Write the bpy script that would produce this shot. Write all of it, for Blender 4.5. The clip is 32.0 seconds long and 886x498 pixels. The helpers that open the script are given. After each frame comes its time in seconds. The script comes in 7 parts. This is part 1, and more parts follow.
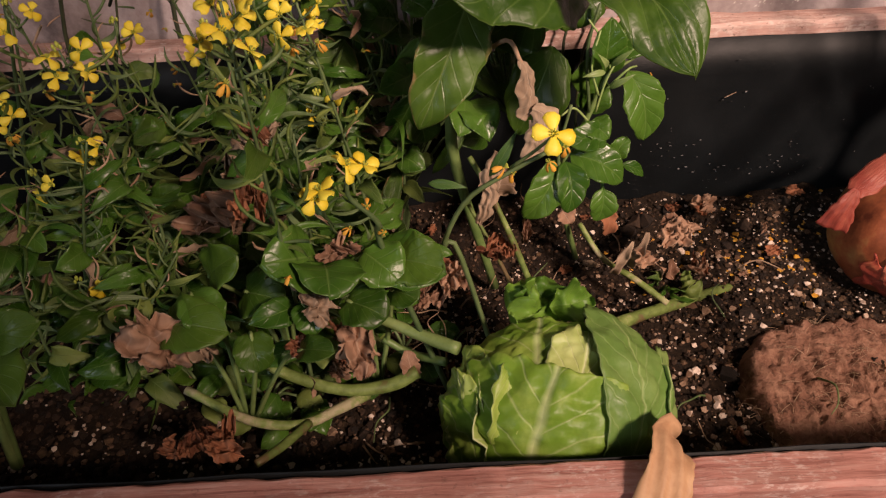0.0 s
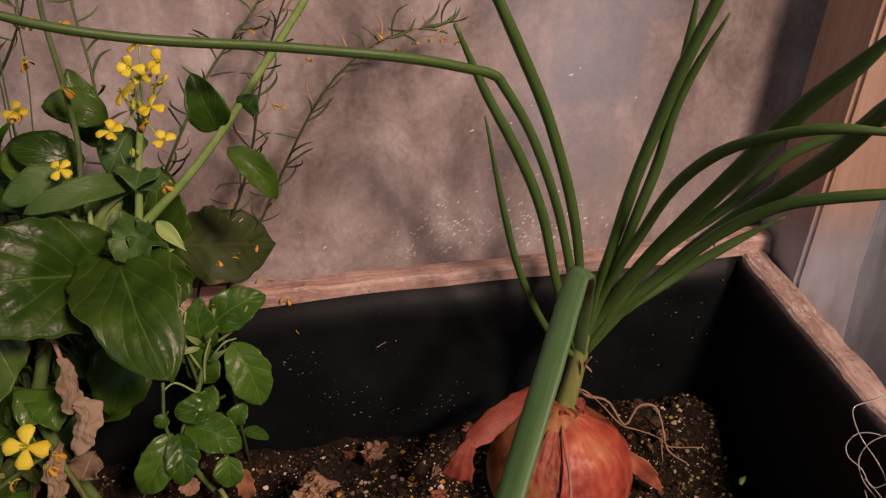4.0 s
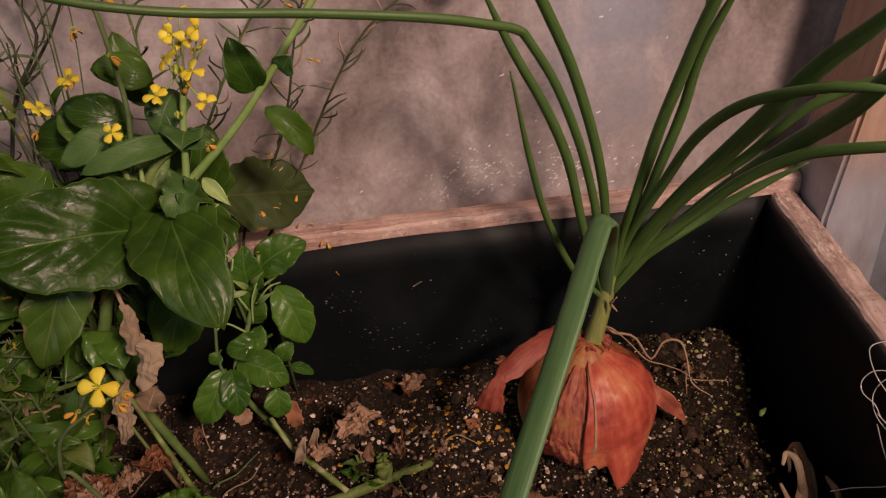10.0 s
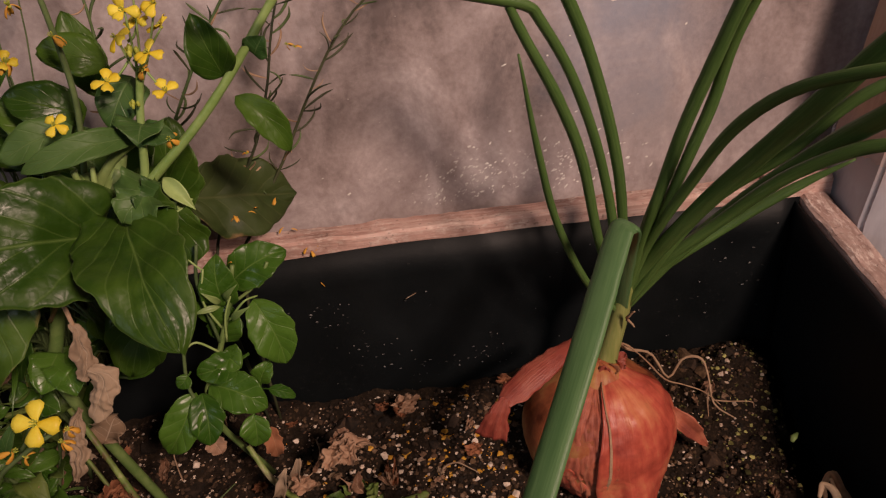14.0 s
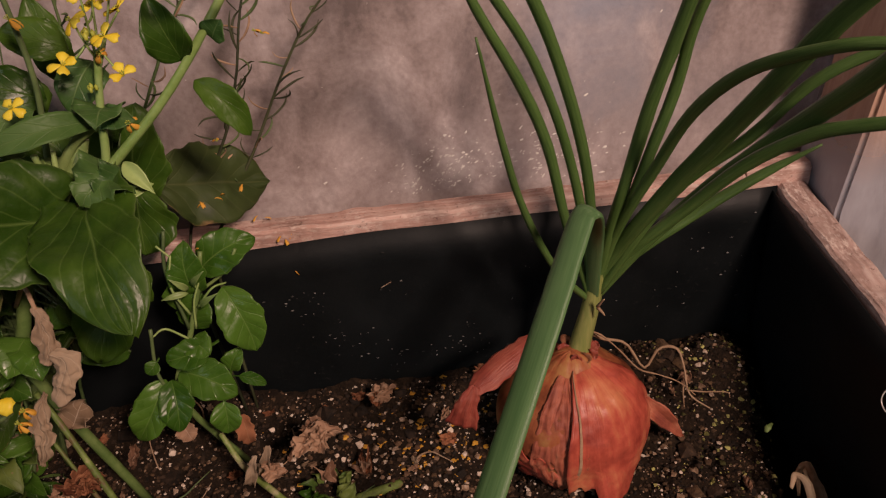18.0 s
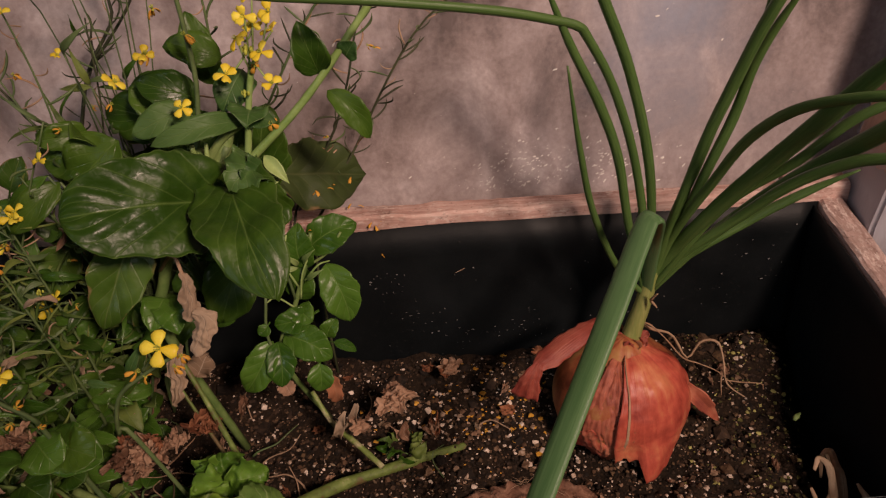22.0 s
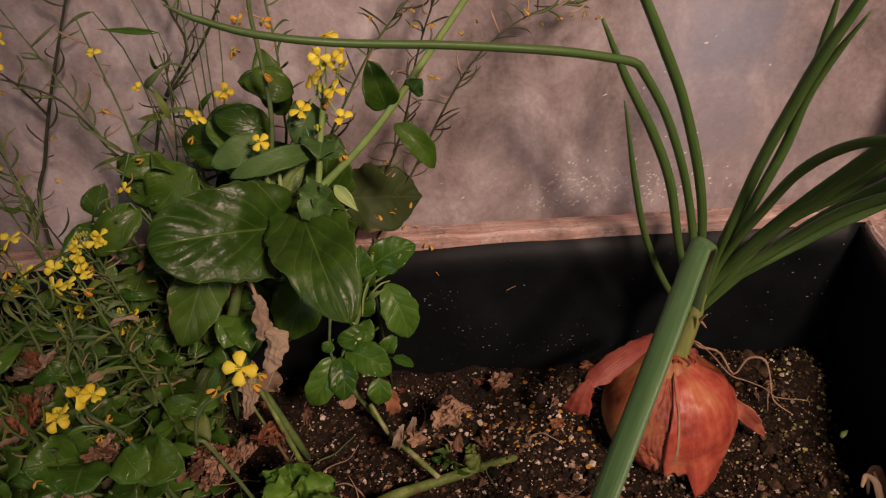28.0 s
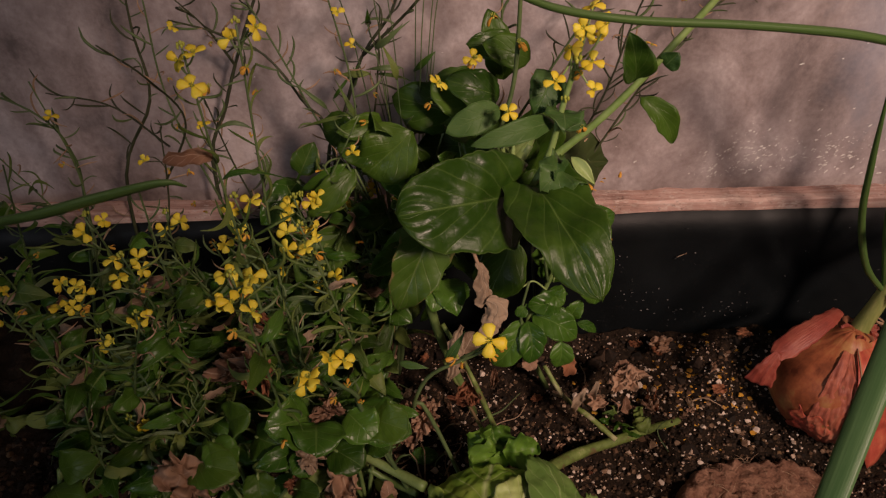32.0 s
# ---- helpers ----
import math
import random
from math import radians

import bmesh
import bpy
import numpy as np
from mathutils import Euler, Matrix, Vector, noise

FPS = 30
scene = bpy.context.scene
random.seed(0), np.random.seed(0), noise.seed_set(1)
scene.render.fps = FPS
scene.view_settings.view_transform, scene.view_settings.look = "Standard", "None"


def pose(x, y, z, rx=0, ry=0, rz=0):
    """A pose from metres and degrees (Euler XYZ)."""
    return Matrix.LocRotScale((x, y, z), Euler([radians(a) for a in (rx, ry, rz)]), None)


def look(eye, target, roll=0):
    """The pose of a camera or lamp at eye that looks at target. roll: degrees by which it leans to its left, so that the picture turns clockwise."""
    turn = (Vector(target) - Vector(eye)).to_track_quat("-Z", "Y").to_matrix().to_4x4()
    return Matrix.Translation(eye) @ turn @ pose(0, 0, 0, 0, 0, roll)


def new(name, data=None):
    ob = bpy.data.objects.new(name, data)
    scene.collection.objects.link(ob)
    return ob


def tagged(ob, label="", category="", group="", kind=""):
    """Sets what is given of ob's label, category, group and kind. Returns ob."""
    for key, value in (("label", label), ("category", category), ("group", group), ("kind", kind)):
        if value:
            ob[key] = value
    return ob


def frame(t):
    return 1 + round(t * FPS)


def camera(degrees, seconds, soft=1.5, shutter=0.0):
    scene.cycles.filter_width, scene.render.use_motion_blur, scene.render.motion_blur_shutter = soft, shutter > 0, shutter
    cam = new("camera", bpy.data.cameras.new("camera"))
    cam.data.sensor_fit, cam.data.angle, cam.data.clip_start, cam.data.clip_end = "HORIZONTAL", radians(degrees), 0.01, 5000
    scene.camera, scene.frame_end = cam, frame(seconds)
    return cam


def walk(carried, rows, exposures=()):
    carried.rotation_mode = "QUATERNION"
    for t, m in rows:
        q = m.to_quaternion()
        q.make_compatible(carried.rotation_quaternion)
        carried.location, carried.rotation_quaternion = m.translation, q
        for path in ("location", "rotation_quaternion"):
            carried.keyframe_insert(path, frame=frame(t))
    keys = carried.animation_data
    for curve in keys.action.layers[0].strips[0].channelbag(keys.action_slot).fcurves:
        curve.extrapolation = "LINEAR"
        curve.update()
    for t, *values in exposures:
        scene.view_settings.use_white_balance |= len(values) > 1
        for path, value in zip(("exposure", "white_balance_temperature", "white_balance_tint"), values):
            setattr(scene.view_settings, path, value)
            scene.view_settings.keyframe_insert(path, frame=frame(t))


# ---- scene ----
cam = camera(61.5, 32.0, 1.25)
PATH = [
    (0.0, -0.037, -0.0456, 0.6056, 49.83, 1.68, -2.24),
    (0.5, -0.0042, -0.0424, 0.609, 50.96, 1.0, -3.81),
    (1.0, 0.0399, -0.0424, 0.6051, 53.3, 0.83, -5.84),
    (1.5, 0.0914, -0.0423, 0.6077, 55.88, 1.11, -7.26),
    (2.0, 0.135, -0.0506, 0.61, 58.39, 1.49, -7.61),
    (2.5, 0.1708, -0.0421, 0.6237, 60.57, 1.79, -7.4),
    (3.0, 0.1767, -0.0483, 0.6343, 62.55, 2.17, -7.33),
    (3.5, 0.1729, -0.0429, 0.6469, 63.64, 2.35, -7.39),
    (5.5, 0.1894, -0.0603, 0.6513, 61.47, 3.63, -7.73),
    (6.0, 0.1868, -0.0567, 0.653, 59.88, 3.75, -7.54),
    (6.5, 0.186, -0.0562, 0.656, 57.97, 3.69, -7.22),
    (7.0, 0.1892, -0.0538, 0.6534, 56.8, 3.65, -6.75),
    (7.5, 0.1893, -0.052, 0.6522, 56.54, 3.7, -6.44),
    (8.0, 0.1923, -0.0547, 0.6564, 56.7, 3.8, -6.39),
    (8.5, 0.1917, -0.056, 0.6678, 57.0, 4.05, -5.94),
    (9.0, 0.1862, -0.0573, 0.6622, 57.32, 4.38, -5.6),
    (9.5, 0.1884, -0.051, 0.6723, 57.59, 4.41, -5.38),
    (10.0, 0.1827, -0.0574, 0.6726, 57.7, 4.74, -5.04),
    (10.5, 0.1833, -0.0644, 0.6604, 57.29, 4.74, -5.04),
    (11.0, 0.1845, -0.0733, 0.6626, 57.21, 4.69, -4.71),
    (11.5, 0.181, -0.0695, 0.6653, 57.16, 4.8, -4.58),
    (12.0, 0.1818, -0.0709, 0.6634, 57.01, 4.92, -4.35),
    (12.5, 0.18, -0.0686, 0.6642, 57.17, 4.95, -4.19),
    (13.0, 0.1825, -0.0647, 0.6645, 57.15, 4.86, -4.17),
    (13.5, 0.1813, -0.0568, 0.6625, 57.26, 4.74, -4.4),
    (14.0, 0.1826, -0.0104, 0.6468, 57.95, 4.58, -5.54),
    (14.5, 0.2018, 0.0088, 0.6458, 58.52, 5.0, -5.92),
    (16.5, 0.2106, -0.0167, 0.6377, 59.55, 5.35, -7.43),
    (17.0, 0.2015, -0.0268, 0.6387, 59.27, 5.43, -6.86),
    (17.5, 0.205, -0.014, 0.6387, 59.0, 5.25, -6.16),
    (18.0, 0.2059, -0.015, 0.6388, 57.87, 4.86, -4.84),
    (18.5, 0.1675, -0.0525, 0.6405, 57.03, 4.87, -2.83),
    (19.0, 0.1533, -0.0692, 0.655, 56.14, 4.81, -2.48),
    (19.5, 0.158, -0.0605, 0.6686, 55.83, 4.62, -2.52),
    (20.0, 0.1637, -0.0633, 0.6676, 55.95, 4.44, -2.57),
    (20.5, 0.1717, -0.073, 0.6695, 56.28, 3.98, -2.55),
    (21.0, 0.173, -0.0626, 0.6719, 57.11, 3.4, -2.84),
    (21.5, 0.1816, -0.0592, 0.6739, 57.39, 3.37, -2.42),
    (22.0, 0.1736, -0.0691, 0.6769, 57.34, 3.45, -1.2),
    (22.5, 0.1639, -0.0681, 0.6834, 57.61, 3.47, -0.37),
    (23.0, 0.1639, -0.069, 0.6846, 57.66, 3.38, 0.29),
    (23.5, 0.1523, -0.0722, 0.6818, 57.96, 3.36, 1.46),
    (24.0, 0.1359, -0.0847, 0.7028, 58.05, 3.38, 2.29),
    (24.5, 0.1434, -0.0911, 0.7063, 57.94, 3.63, 2.77),
    (25.0, 0.1541, -0.0851, 0.7057, 57.55, 3.9, 2.73),
    (25.5, 0.1604, -0.0933, 0.6893, 57.07, 4.2, 2.23),
    (27.5, 0.156, -0.0757, 0.7022, 57.36, 4.34, 0.59),
    (28.0, 0.1556, -0.0796, 0.7028, 57.46, 4.54, 0.7),
    (28.5, 0.1533, -0.0817, 0.7012, 57.48, 4.56, 0.86),
    (29.0, 0.1552, -0.0637, 0.7006, 56.63, 4.5, 1.09),
    (29.5, 0.1487, -0.0718, 0.689, 55.04, 4.31, 1.1),
    (30.0, 0.1622, -0.0644, 0.7003, 53.64, 3.71, 0.64),
    (30.5, 0.1414, -0.0644, 0.7067, 53.07, 3.35, 0.55),
    (31.0, 0.1009, -0.0669, 0.73, 52.59, 3.14, 0.94),
    (31.5, 0.0536, -0.064, 0.7236, 52.35, 2.77, 1.4),
    (32.0, 0.0144, -0.0668, 0.7317, 52.18, 2.74, 1.81),
]
walk(cam, [(t, pose(x, y, z, rx, ry, rz)) for t, x, y, z, rx, ry, rz in PATH],
     [(0.0, 0.8), (1.0, 0.27), (2.0, -0.02), (3.0, -0.05), (17.0, -0.05), (20.0, -0.05), (24.0, 0.0), (28.0, -0.04), (30.0, -0.1), (32.0, -0.15)])

# ---- light ----
scene.view_settings.exposure = 0.0
world = bpy.data.worlds.new("world")
scene.world = world
world.use_nodes = True
world.node_tree.nodes["Background"].inputs[0].default_value = (1.0, 0.78, 0.62, 1)
world.node_tree.nodes["Background"].inputs[1].default_value = 0.095


def work_lamp(name, place, target, watts, colour, cone, blend, radius):
    data = bpy.data.lights.new(name, "SPOT")
    data.energy, data.color, data.spot_size, data.spot_blend, data.shadow_soft_size = watts, colour, radians(cone), blend, radius
    ob = new(name, data)
    ob.matrix_world = look(place, target)
    return ob


def cool_fill(name, place, target, size, watts, colour):
    data = bpy.data.lights.new(name, "AREA")
    data.shape, data.size, data.energy, data.color = "DISK", size, watts, colour
    ob = new(name, data)
    ob.matrix_world = look(place, target)
    return ob


# a warm work lamp above and behind the camera, and an added cool fill
# cone narrowed to stand in for shade over the left end of the box
work_lamp("work_lamp", (0.8, -0.85, 1.42), (0.203, 0.405, 0.465), 123, (1.0, 0.7, 0.57), 35.8, 0.88, 0.125)
# added fill with no source in view, to lift and tint the shade
cool_fill("cool_fill", (-1.7, -2.2, 1.5), (0.3, 0.4, 0.4), 0.9, 9.5, (0.84, 0.87, 0.98))

# ---- materials ----
def material(name):
    m = bpy.data.materials.new(name)
    m.use_nodes = True
    t = m.node_tree
    return m, t, t.nodes["Principled BSDF"]


def calc(t, op, a, b=None, clamp=False):
    n = t.nodes.new("ShaderNodeMath")
    n.operation, n.use_clamp = op, clamp
    for i, v in enumerate((a, b)):
        if v is None:
            continue
        if isinstance(v, (int, float)):
            n.inputs[i].default_value = v
        else:
            t.links.new(v, n.inputs[i])
    return n.outputs[0]


def ramp(t, fac, stops):
    n = t.nodes.new("ShaderNodeValToRGB")
    e = n.color_ramp.elements
    while len(e) < len(stops):
        e.new(0.5)
    for k, (p, c) in zip(e, stops):
        k.position, k.color = p, (*c, 1) if len(c) == 3 else c
    t.links.new(fac, n.inputs[0])
    return n.outputs[0]


def mix(t, fac, a, b, blend="MIX"):
    n = t.nodes.new("ShaderNodeMixRGB")
    n.blend_type = blend
    for i, v in enumerate((fac, a, b)):
        if isinstance(v, (int, float)):
            n.inputs[i].default_value = v
        elif isinstance(v, tuple):
            n.inputs[i].default_value = (*v, 1)
        else:
            t.links.new(v, n.inputs[i])
    return n.outputs[0]


def place_at(t, scale=(1, 1, 1), source="Object", turn=(0, 0, 0)):
    c = t.nodes.new("ShaderNodeTexCoord")
    m = t.nodes.new("ShaderNodeMapping")
    m.inputs["Scale"].default_value = scale
    m.inputs["Rotation"].default_value = [radians(a) for a in turn]
    t.links.new(c.outputs[source], m.inputs[0])
    return m.outputs[0]


def grain(t, where, scale, detail=4.0, rough=0.6, distort=0.0):
    n = t.nodes.new("ShaderNodeTexNoise")
    n.inputs["Scale"].default_value, n.inputs["Detail"].default_value = scale, detail
    n.inputs["Roughness"].default_value, n.inputs["Distortion"].default_value = rough, distort
    t.links.new(where, n.inputs["Vector"])
    return n.outputs["Fac"]


def bump(t, b, height, strength, distance):
    n = t.nodes.new("ShaderNodeBump")
    n.inputs["Strength"].default_value, n.inputs["Distance"].default_value = strength, distance
    t.links.new(height, n.inputs["Height"])
    t.links.new(n.outputs[0], b.inputs["Normal"])


def chance(t):
    return t.nodes.new("ShaderNodeObjectInfo").outputs["Random"]


def leaf_material(name, dark, light, vein, rough=0.35, veins=7.0, slant=1.6, dry=0.0, passing=0.25, rib_width=34.0, net=0.12):
    """A leaf with midrib and side veins from its own length and width, blotches and a worn edge."""
    m, t, b = material(name)
    uv = t.nodes.new("ShaderNodeSeparateXYZ")
    c = t.nodes.new("ShaderNodeTexCoord")
    t.links.new(c.outputs["UV"], uv.inputs[0])
    u, v = uv.outputs[0], uv.outputs[1]
    side = calc(t, "ABSOLUTE", calc(t, "SUBTRACT", v, 0.5))
    wob = grain(t, place_at(t), 90.0, 2.0)
    line = calc(t, "FRACT", calc(t, "ADD", calc(t, "SUBTRACT", calc(t, "MULTIPLY", u, veins), calc(t, "MULTIPLY", calc(t, "POWER", side, 0.75), slant * 2.0)), calc(t, "MULTIPLY", wob, 0.1)))
    thin = calc(t, "SUBTRACT", 1.0, calc(t, "MULTIPLY", calc(t, "ABSOLUTE", calc(t, "SUBTRACT", line, 0.5)), 14.0), True)
    rib = calc(t, "SUBTRACT", 1.0, calc(t, "MULTIPLY", side, rib_width), True)
    mask = calc(t, "MAXIMUM", calc(t, "MULTIPLY", thin, 0.5), rib, True)
    blotch = grain(t, place_at(t), 55.0, 5.0)
    fine = grain(t, place_at(t), 420.0, 3.0)
    tone = calc(t, "ADD", calc(t, "MULTIPLY", blotch, 0.75), calc(t, "MULTIPLY", chance(t), 0.35))
    base = ramp(t, tone, [(0.36, dark), (0.74, light)])
    base = mix(t, calc(t, "MULTIPLY", mask, 0.62), base, vein)
    base = mix(t, calc(t, "MULTIPLY", calc(t, "MULTIPLY", calc(t, "SUBTRACT", side, 0.486), 70.0, True), 0.55), base, vein)
    if dry:
        edge = calc(t, "ADD", calc(t, "MULTIPLY", side, 1.7), calc(t, "MULTIPLY", grain(t, place_at(t), 70.0, 4.0), 0.9))
        base = mix(t, calc(t, "MULTIPLY", calc(t, "SUBTRACT", edge, 1.26), 5.0, True), base, (0.32, 0.2, 0.1))
    spot = ramp(t, fine, [(0.7, (0, 0, 0)), (0.78, (1, 1, 1))])
    base = mix(t, calc(t, "MULTIPLY", spot, 0.25), base, (0.25, 0.27, 0.12))
    t.links.new(base, b.inputs["Base Color"])
    t.links.new(ramp(t, blotch, [(0.3, (rough * 0.8,) * 3), (0.7, (rough * 1.5,) * 3)]), b.inputs["Roughness"])
    b.inputs["Specular IOR Level"].default_value = 0.32
    cells = t.nodes.new("ShaderNodeTexVoronoi")
    cells.feature = "DISTANCE_TO_EDGE"
    cells.inputs["Scale"].default_value = 210.0
    t.links.new(place_at(t), cells.inputs["Vector"])
    netting = calc(t, "MULTIPLY", calc(t, "MULTIPLY", cells.outputs["Distance"], 3.5, True), net)
    bump(t, b, calc(t, "ADD", calc(t, "SUBTRACT", netting, calc(t, "MULTIPLY", mask, 0.7)), calc(t, "ADD", calc(t, "MULTIPLY", fine, 0.15), calc(t, "MULTIPLY", grain(t, place_at(t), 110.0, 3.0), 0.3))), 0.48, 0.001)
    tr = t.nodes.new("ShaderNodeBsdfTranslucent")
    t.links.new(mix(t, 0.5, base, (0.25, 0.4, 0.03)), tr.inputs[0])
    ms = t.nodes.new("ShaderNodeMixShader")
    ms.inputs[0].default_value = passing
    t.links.new(b.outputs[0], ms.inputs[1])
    t.links.new(tr.outputs[0], ms.inputs[2])
    t.links.new(ms.outputs[0], t.nodes["Material Output"].inputs[0])
    return m


CHOY = leaf_material("choy_leaf", (0.024, 0.062, 0.006), (0.07, 0.138, 0.014), (0.13, 0.21, 0.05), 0.345, 4.4, 2.4, passing=0.12, rib_width=52.0, net=0.18)
CHOY_OLD = leaf_material("choy_leaf_old", (0.028, 0.07, 0.008), (0.07, 0.135, 0.018), (0.16, 0.22, 0.07), 0.33, 6.0, 1.5, dry=1.0, passing=0.12)
CHOY_DULL = leaf_material("dull_leaf", (0.018, 0.036, 0.008), (0.042, 0.064, 0.015), (0.085, 0.1, 0.035), 0.55, 6.0, 1.5, dry=0.6, passing=0.08)
SHOOT = leaf_material("shoot_leaf", (0.03, 0.085, 0.008), (0.075, 0.165, 0.02), (0.15, 0.25, 0.06), 0.28, 5.0, 1.2, passing=0.12)
BLUISH = leaf_material("bluish_leaf", (0.036, 0.09, 0.02), (0.075, 0.148, 0.036), (0.16, 0.25, 0.09), 0.42, 5.0, 1.3, passing=0.12)
MUSTARD = leaf_material("mustard_leaf", (0.055, 0.11, 0.02), (0.2, 0.26, 0.06), (0.22, 0.3, 0.12), 0.45, 4.0, 1.0, passing=0.2)
CABBAGE = leaf_material("cabbage_leaf", (0.16, 0.29, 0.03), (0.46, 0.58, 0.13), (0.62, 0.7, 0.36), 0.4, 6.0, 2.2, passing=0.12)
CABBAGE_DEEP = leaf_material("cabbage_outer_leaf", (0.13, 0.24, 0.05), (0.26, 0.38, 0.11), (0.38, 0.5, 0.2), 0.42, 6.0, 2.0, passing=0.12)
CABBAGE_PALE = leaf_material("cabbage_pale_leaf", (0.3, 0.42, 0.08), (0.56, 0.64, 0.26), (0.72, 0.76, 0.48), 0.38, 5.0, 2.2, passing=0.12)
FRILL = leaf_material("cabbage_frill", (0.05, 0.13, 0.012), (0.15, 0.29, 0.035), (0.2, 0.32, 0.08), 0.4, 6.0, 2.0, passing=0.15)
DRY = leaf_material("dry_leaf", (0.17, 0.085, 0.05), (0.46, 0.29, 0.19), (0.55, 0.4, 0.29), 0.75, 5.0, 1.2, passing=0.12)
DRY_GREY = leaf_material("withered_leaf", (0.2, 0.135, 0.085), (0.44, 0.33, 0.23), (0.54, 0.43, 0.32), 0.8, 4.0, 1.0, passing=0.1)
DRY_RUST = leaf_material("rust_leaf", (0.14, 0.05, 0.025), (0.34, 0.14, 0.07), (0.4, 0.22, 0.12), 0.75, 4.0, 1.0, passing=0.1)


def plain(name, stops, scale, rough, relief=0.5, deep=0.001, stretch=(1, 1, 1), source="Object", spec=0.4, detail=5.0, random_mix=0.25, passing=0.0, island=False):
    m, t, b = material(name)
    where = place_at(t, stretch, source)
    f = grain(t, where, scale, detail)
    g = grain(t, where, scale * 5.3, 3.0)
    tone = calc(t, "ADD", calc(t, "MULTIPLY", f, 0.7), calc(t, "ADD", calc(t, "MULTIPLY", g, 0.3), calc(t, "MULTIPLY", calc(t, "SUBTRACT", t.nodes.new("ShaderNodeNewGeometry").outputs["Random Per Island"] if island else chance(t), 0.5), random_mix)))
    base = ramp(t, tone, stops)
    t.links.new(base, b.inputs["Base Color"])
    t.links.new(ramp(t, g, [(0.3, (rough * 0.85,) * 3), (0.7, (min(1, rough * 1.2),) * 3)]), b.inputs["Roughness"])
    b.inputs["Specular IOR Level"].default_value = spec
    bump(t, b, calc(t, "ADD", f, calc(t, "MULTIPLY", g, 0.5)), relief, deep)
    if passing:
        tr = t.nodes.new("ShaderNodeBsdfTranslucent")
        t.links.new(base, tr.inputs[0])
        ms = t.nodes.new("ShaderNodeMixShader")
        ms.inputs[0].default_value = passing
        t.links.new(b.outputs[0], ms.inputs[1])
        t.links.new(tr.outputs[0], ms.inputs[2])
        t.links.new(ms.outputs[0], t.nodes["Material Output"].inputs[0])
    return m


STEM = plain("green_stem", [(0.3, (0.1, 0.17, 0.045)), (0.7, (0.22, 0.3, 0.1))], 60, 0.45, 0.3, 0.0006)
STEM_PALE = plain("pale_flower_stem", [(0.3, (0.17, 0.28, 0.07)), (0.7, (0.33, 0.44, 0.16))], 60, 0.42, 0.3, 0.0006)
STEM_OLD = plain("weathered_stem", [(0.33, (0.13, 0.09, 0.04)), (0.42, (0.11, 0.16, 0.035)), (0.56, (0.2, 0.27, 0.07)), (0.68, (0.42, 0.38, 0.23))], 55, 0.55, 0.5, 0.001)
STEM_DARK = plain("seed_stalk", [(0.3, (0.028, 0.035, 0.018)), (0.7, (0.07, 0.08, 0.035))], 80, 0.6, 0.3, 0.0005)
STEM_THIN = plain("thin_stem", [(0.3, (0.06, 0.1, 0.035)), (0.7, (0.14, 0.2, 0.075))], 80, 0.5, 0.3, 0.0005)
PETAL = plain("yellow_petal", [(0.25, (0.84, 0.62, 0.02)), (0.7, (0.93, 0.84, 0.1))], 160, 0.5, 0.2, 0.0003, passing=0.25)
PETAL_OLD = plain("wilted_petal", [(0.25, (0.6, 0.26, 0.02)), (0.7, (0.85, 0.5, 0.08))], 160, 0.6, 0.2, 0.0003, passing=0.15)
BUD = plain("flower_bud", [(0.3, (0.3, 0.36, 0.05)), (0.7, (0.5, 0.52, 0.08))], 200, 0.5, 0.2, 0.0003)
PERLITE = plain("perlite_grain", [(0.3, (0.1, 0.055, 0.03)), (0.52, (0.3, 0.2, 0.13)), (0.8, (0.72, 0.6, 0.5))], 300, 0.85, 0.6, 0.0006, random_mix=0.9, island=True)
CLOD = plain("soil_crumb", [(0.3, (0.01, 0.0065, 0.004)), (0.65, (0.05, 0.029, 0.017)), (0.9, (0.15, 0.09, 0.045))], 260, 0.95, 0.9, 0.001, random_mix=0.6, island=True)
COIR = plain("coir_fibre", [(0.3, (0.05, 0.022, 0.013)), (0.5, (0.2, 0.098, 0.062)), (0.72, (0.36, 0.21, 0.14))], 110, 0.95, 1.0, 0.0026)
FIBRE = plain("pale_fibre", [(0.3, (0.22, 0.13, 0.08)), (0.7, (0.42, 0.3, 0.2))], 200, 0.85, 0.4, 0.0005)
ROOT = plain("dry_root", [(0.3, (0.24, 0.14, 0.08)), (0.7, (0.45, 0.31, 0.2))], 150, 0.8, 0.5, 0.0006)
STRAW = plain("dry_straw", [(0.3, (0.36, 0.18, 0.085)), (0.7, (0.62, 0.4, 0.23))], 40, 0.6, 0.4, 0.0006, stretch=(1, 1, 0.2))
STRAW_PALE = plain("bleached_straw", [(0.3, (0.26, 0.16, 0.09)), (0.7, (0.5, 0.37, 0.25))], 60, 0.65, 0.4, 0.0006)
DUST = plain("dried_dirt", [(0.3, (0.03, 0.03, 0.03)), (0.7, (0.2, 0.2, 0.195))], 300, 0.85, 0.3, 0.0004, random_mix=0.8, island=True)
SPLASH = plain("dried_splash", [(0.3, (0.62, 0.6, 0.57)), (0.7, (0.8, 0.78, 0.74))], 300, 0.7, 0.3, 0.0004)
ALGAE = plain("greenish_grain", [(0.3, (0.05, 0.048, 0.012)), (0.55, (0.16, 0.15, 0.04)), (0.8, (0.4, 0.38, 0.13))], 300, 0.85, 0.6, 0.0006, random_mix=0.9, island=True)
NYLON = plain("nylon_line", [(0.3, (0.38, 0.37, 0.35)), (0.7, (0.6, 0.58, 0.55))], 100, 0.2, 0.1, 0.0002, spec=0.7)


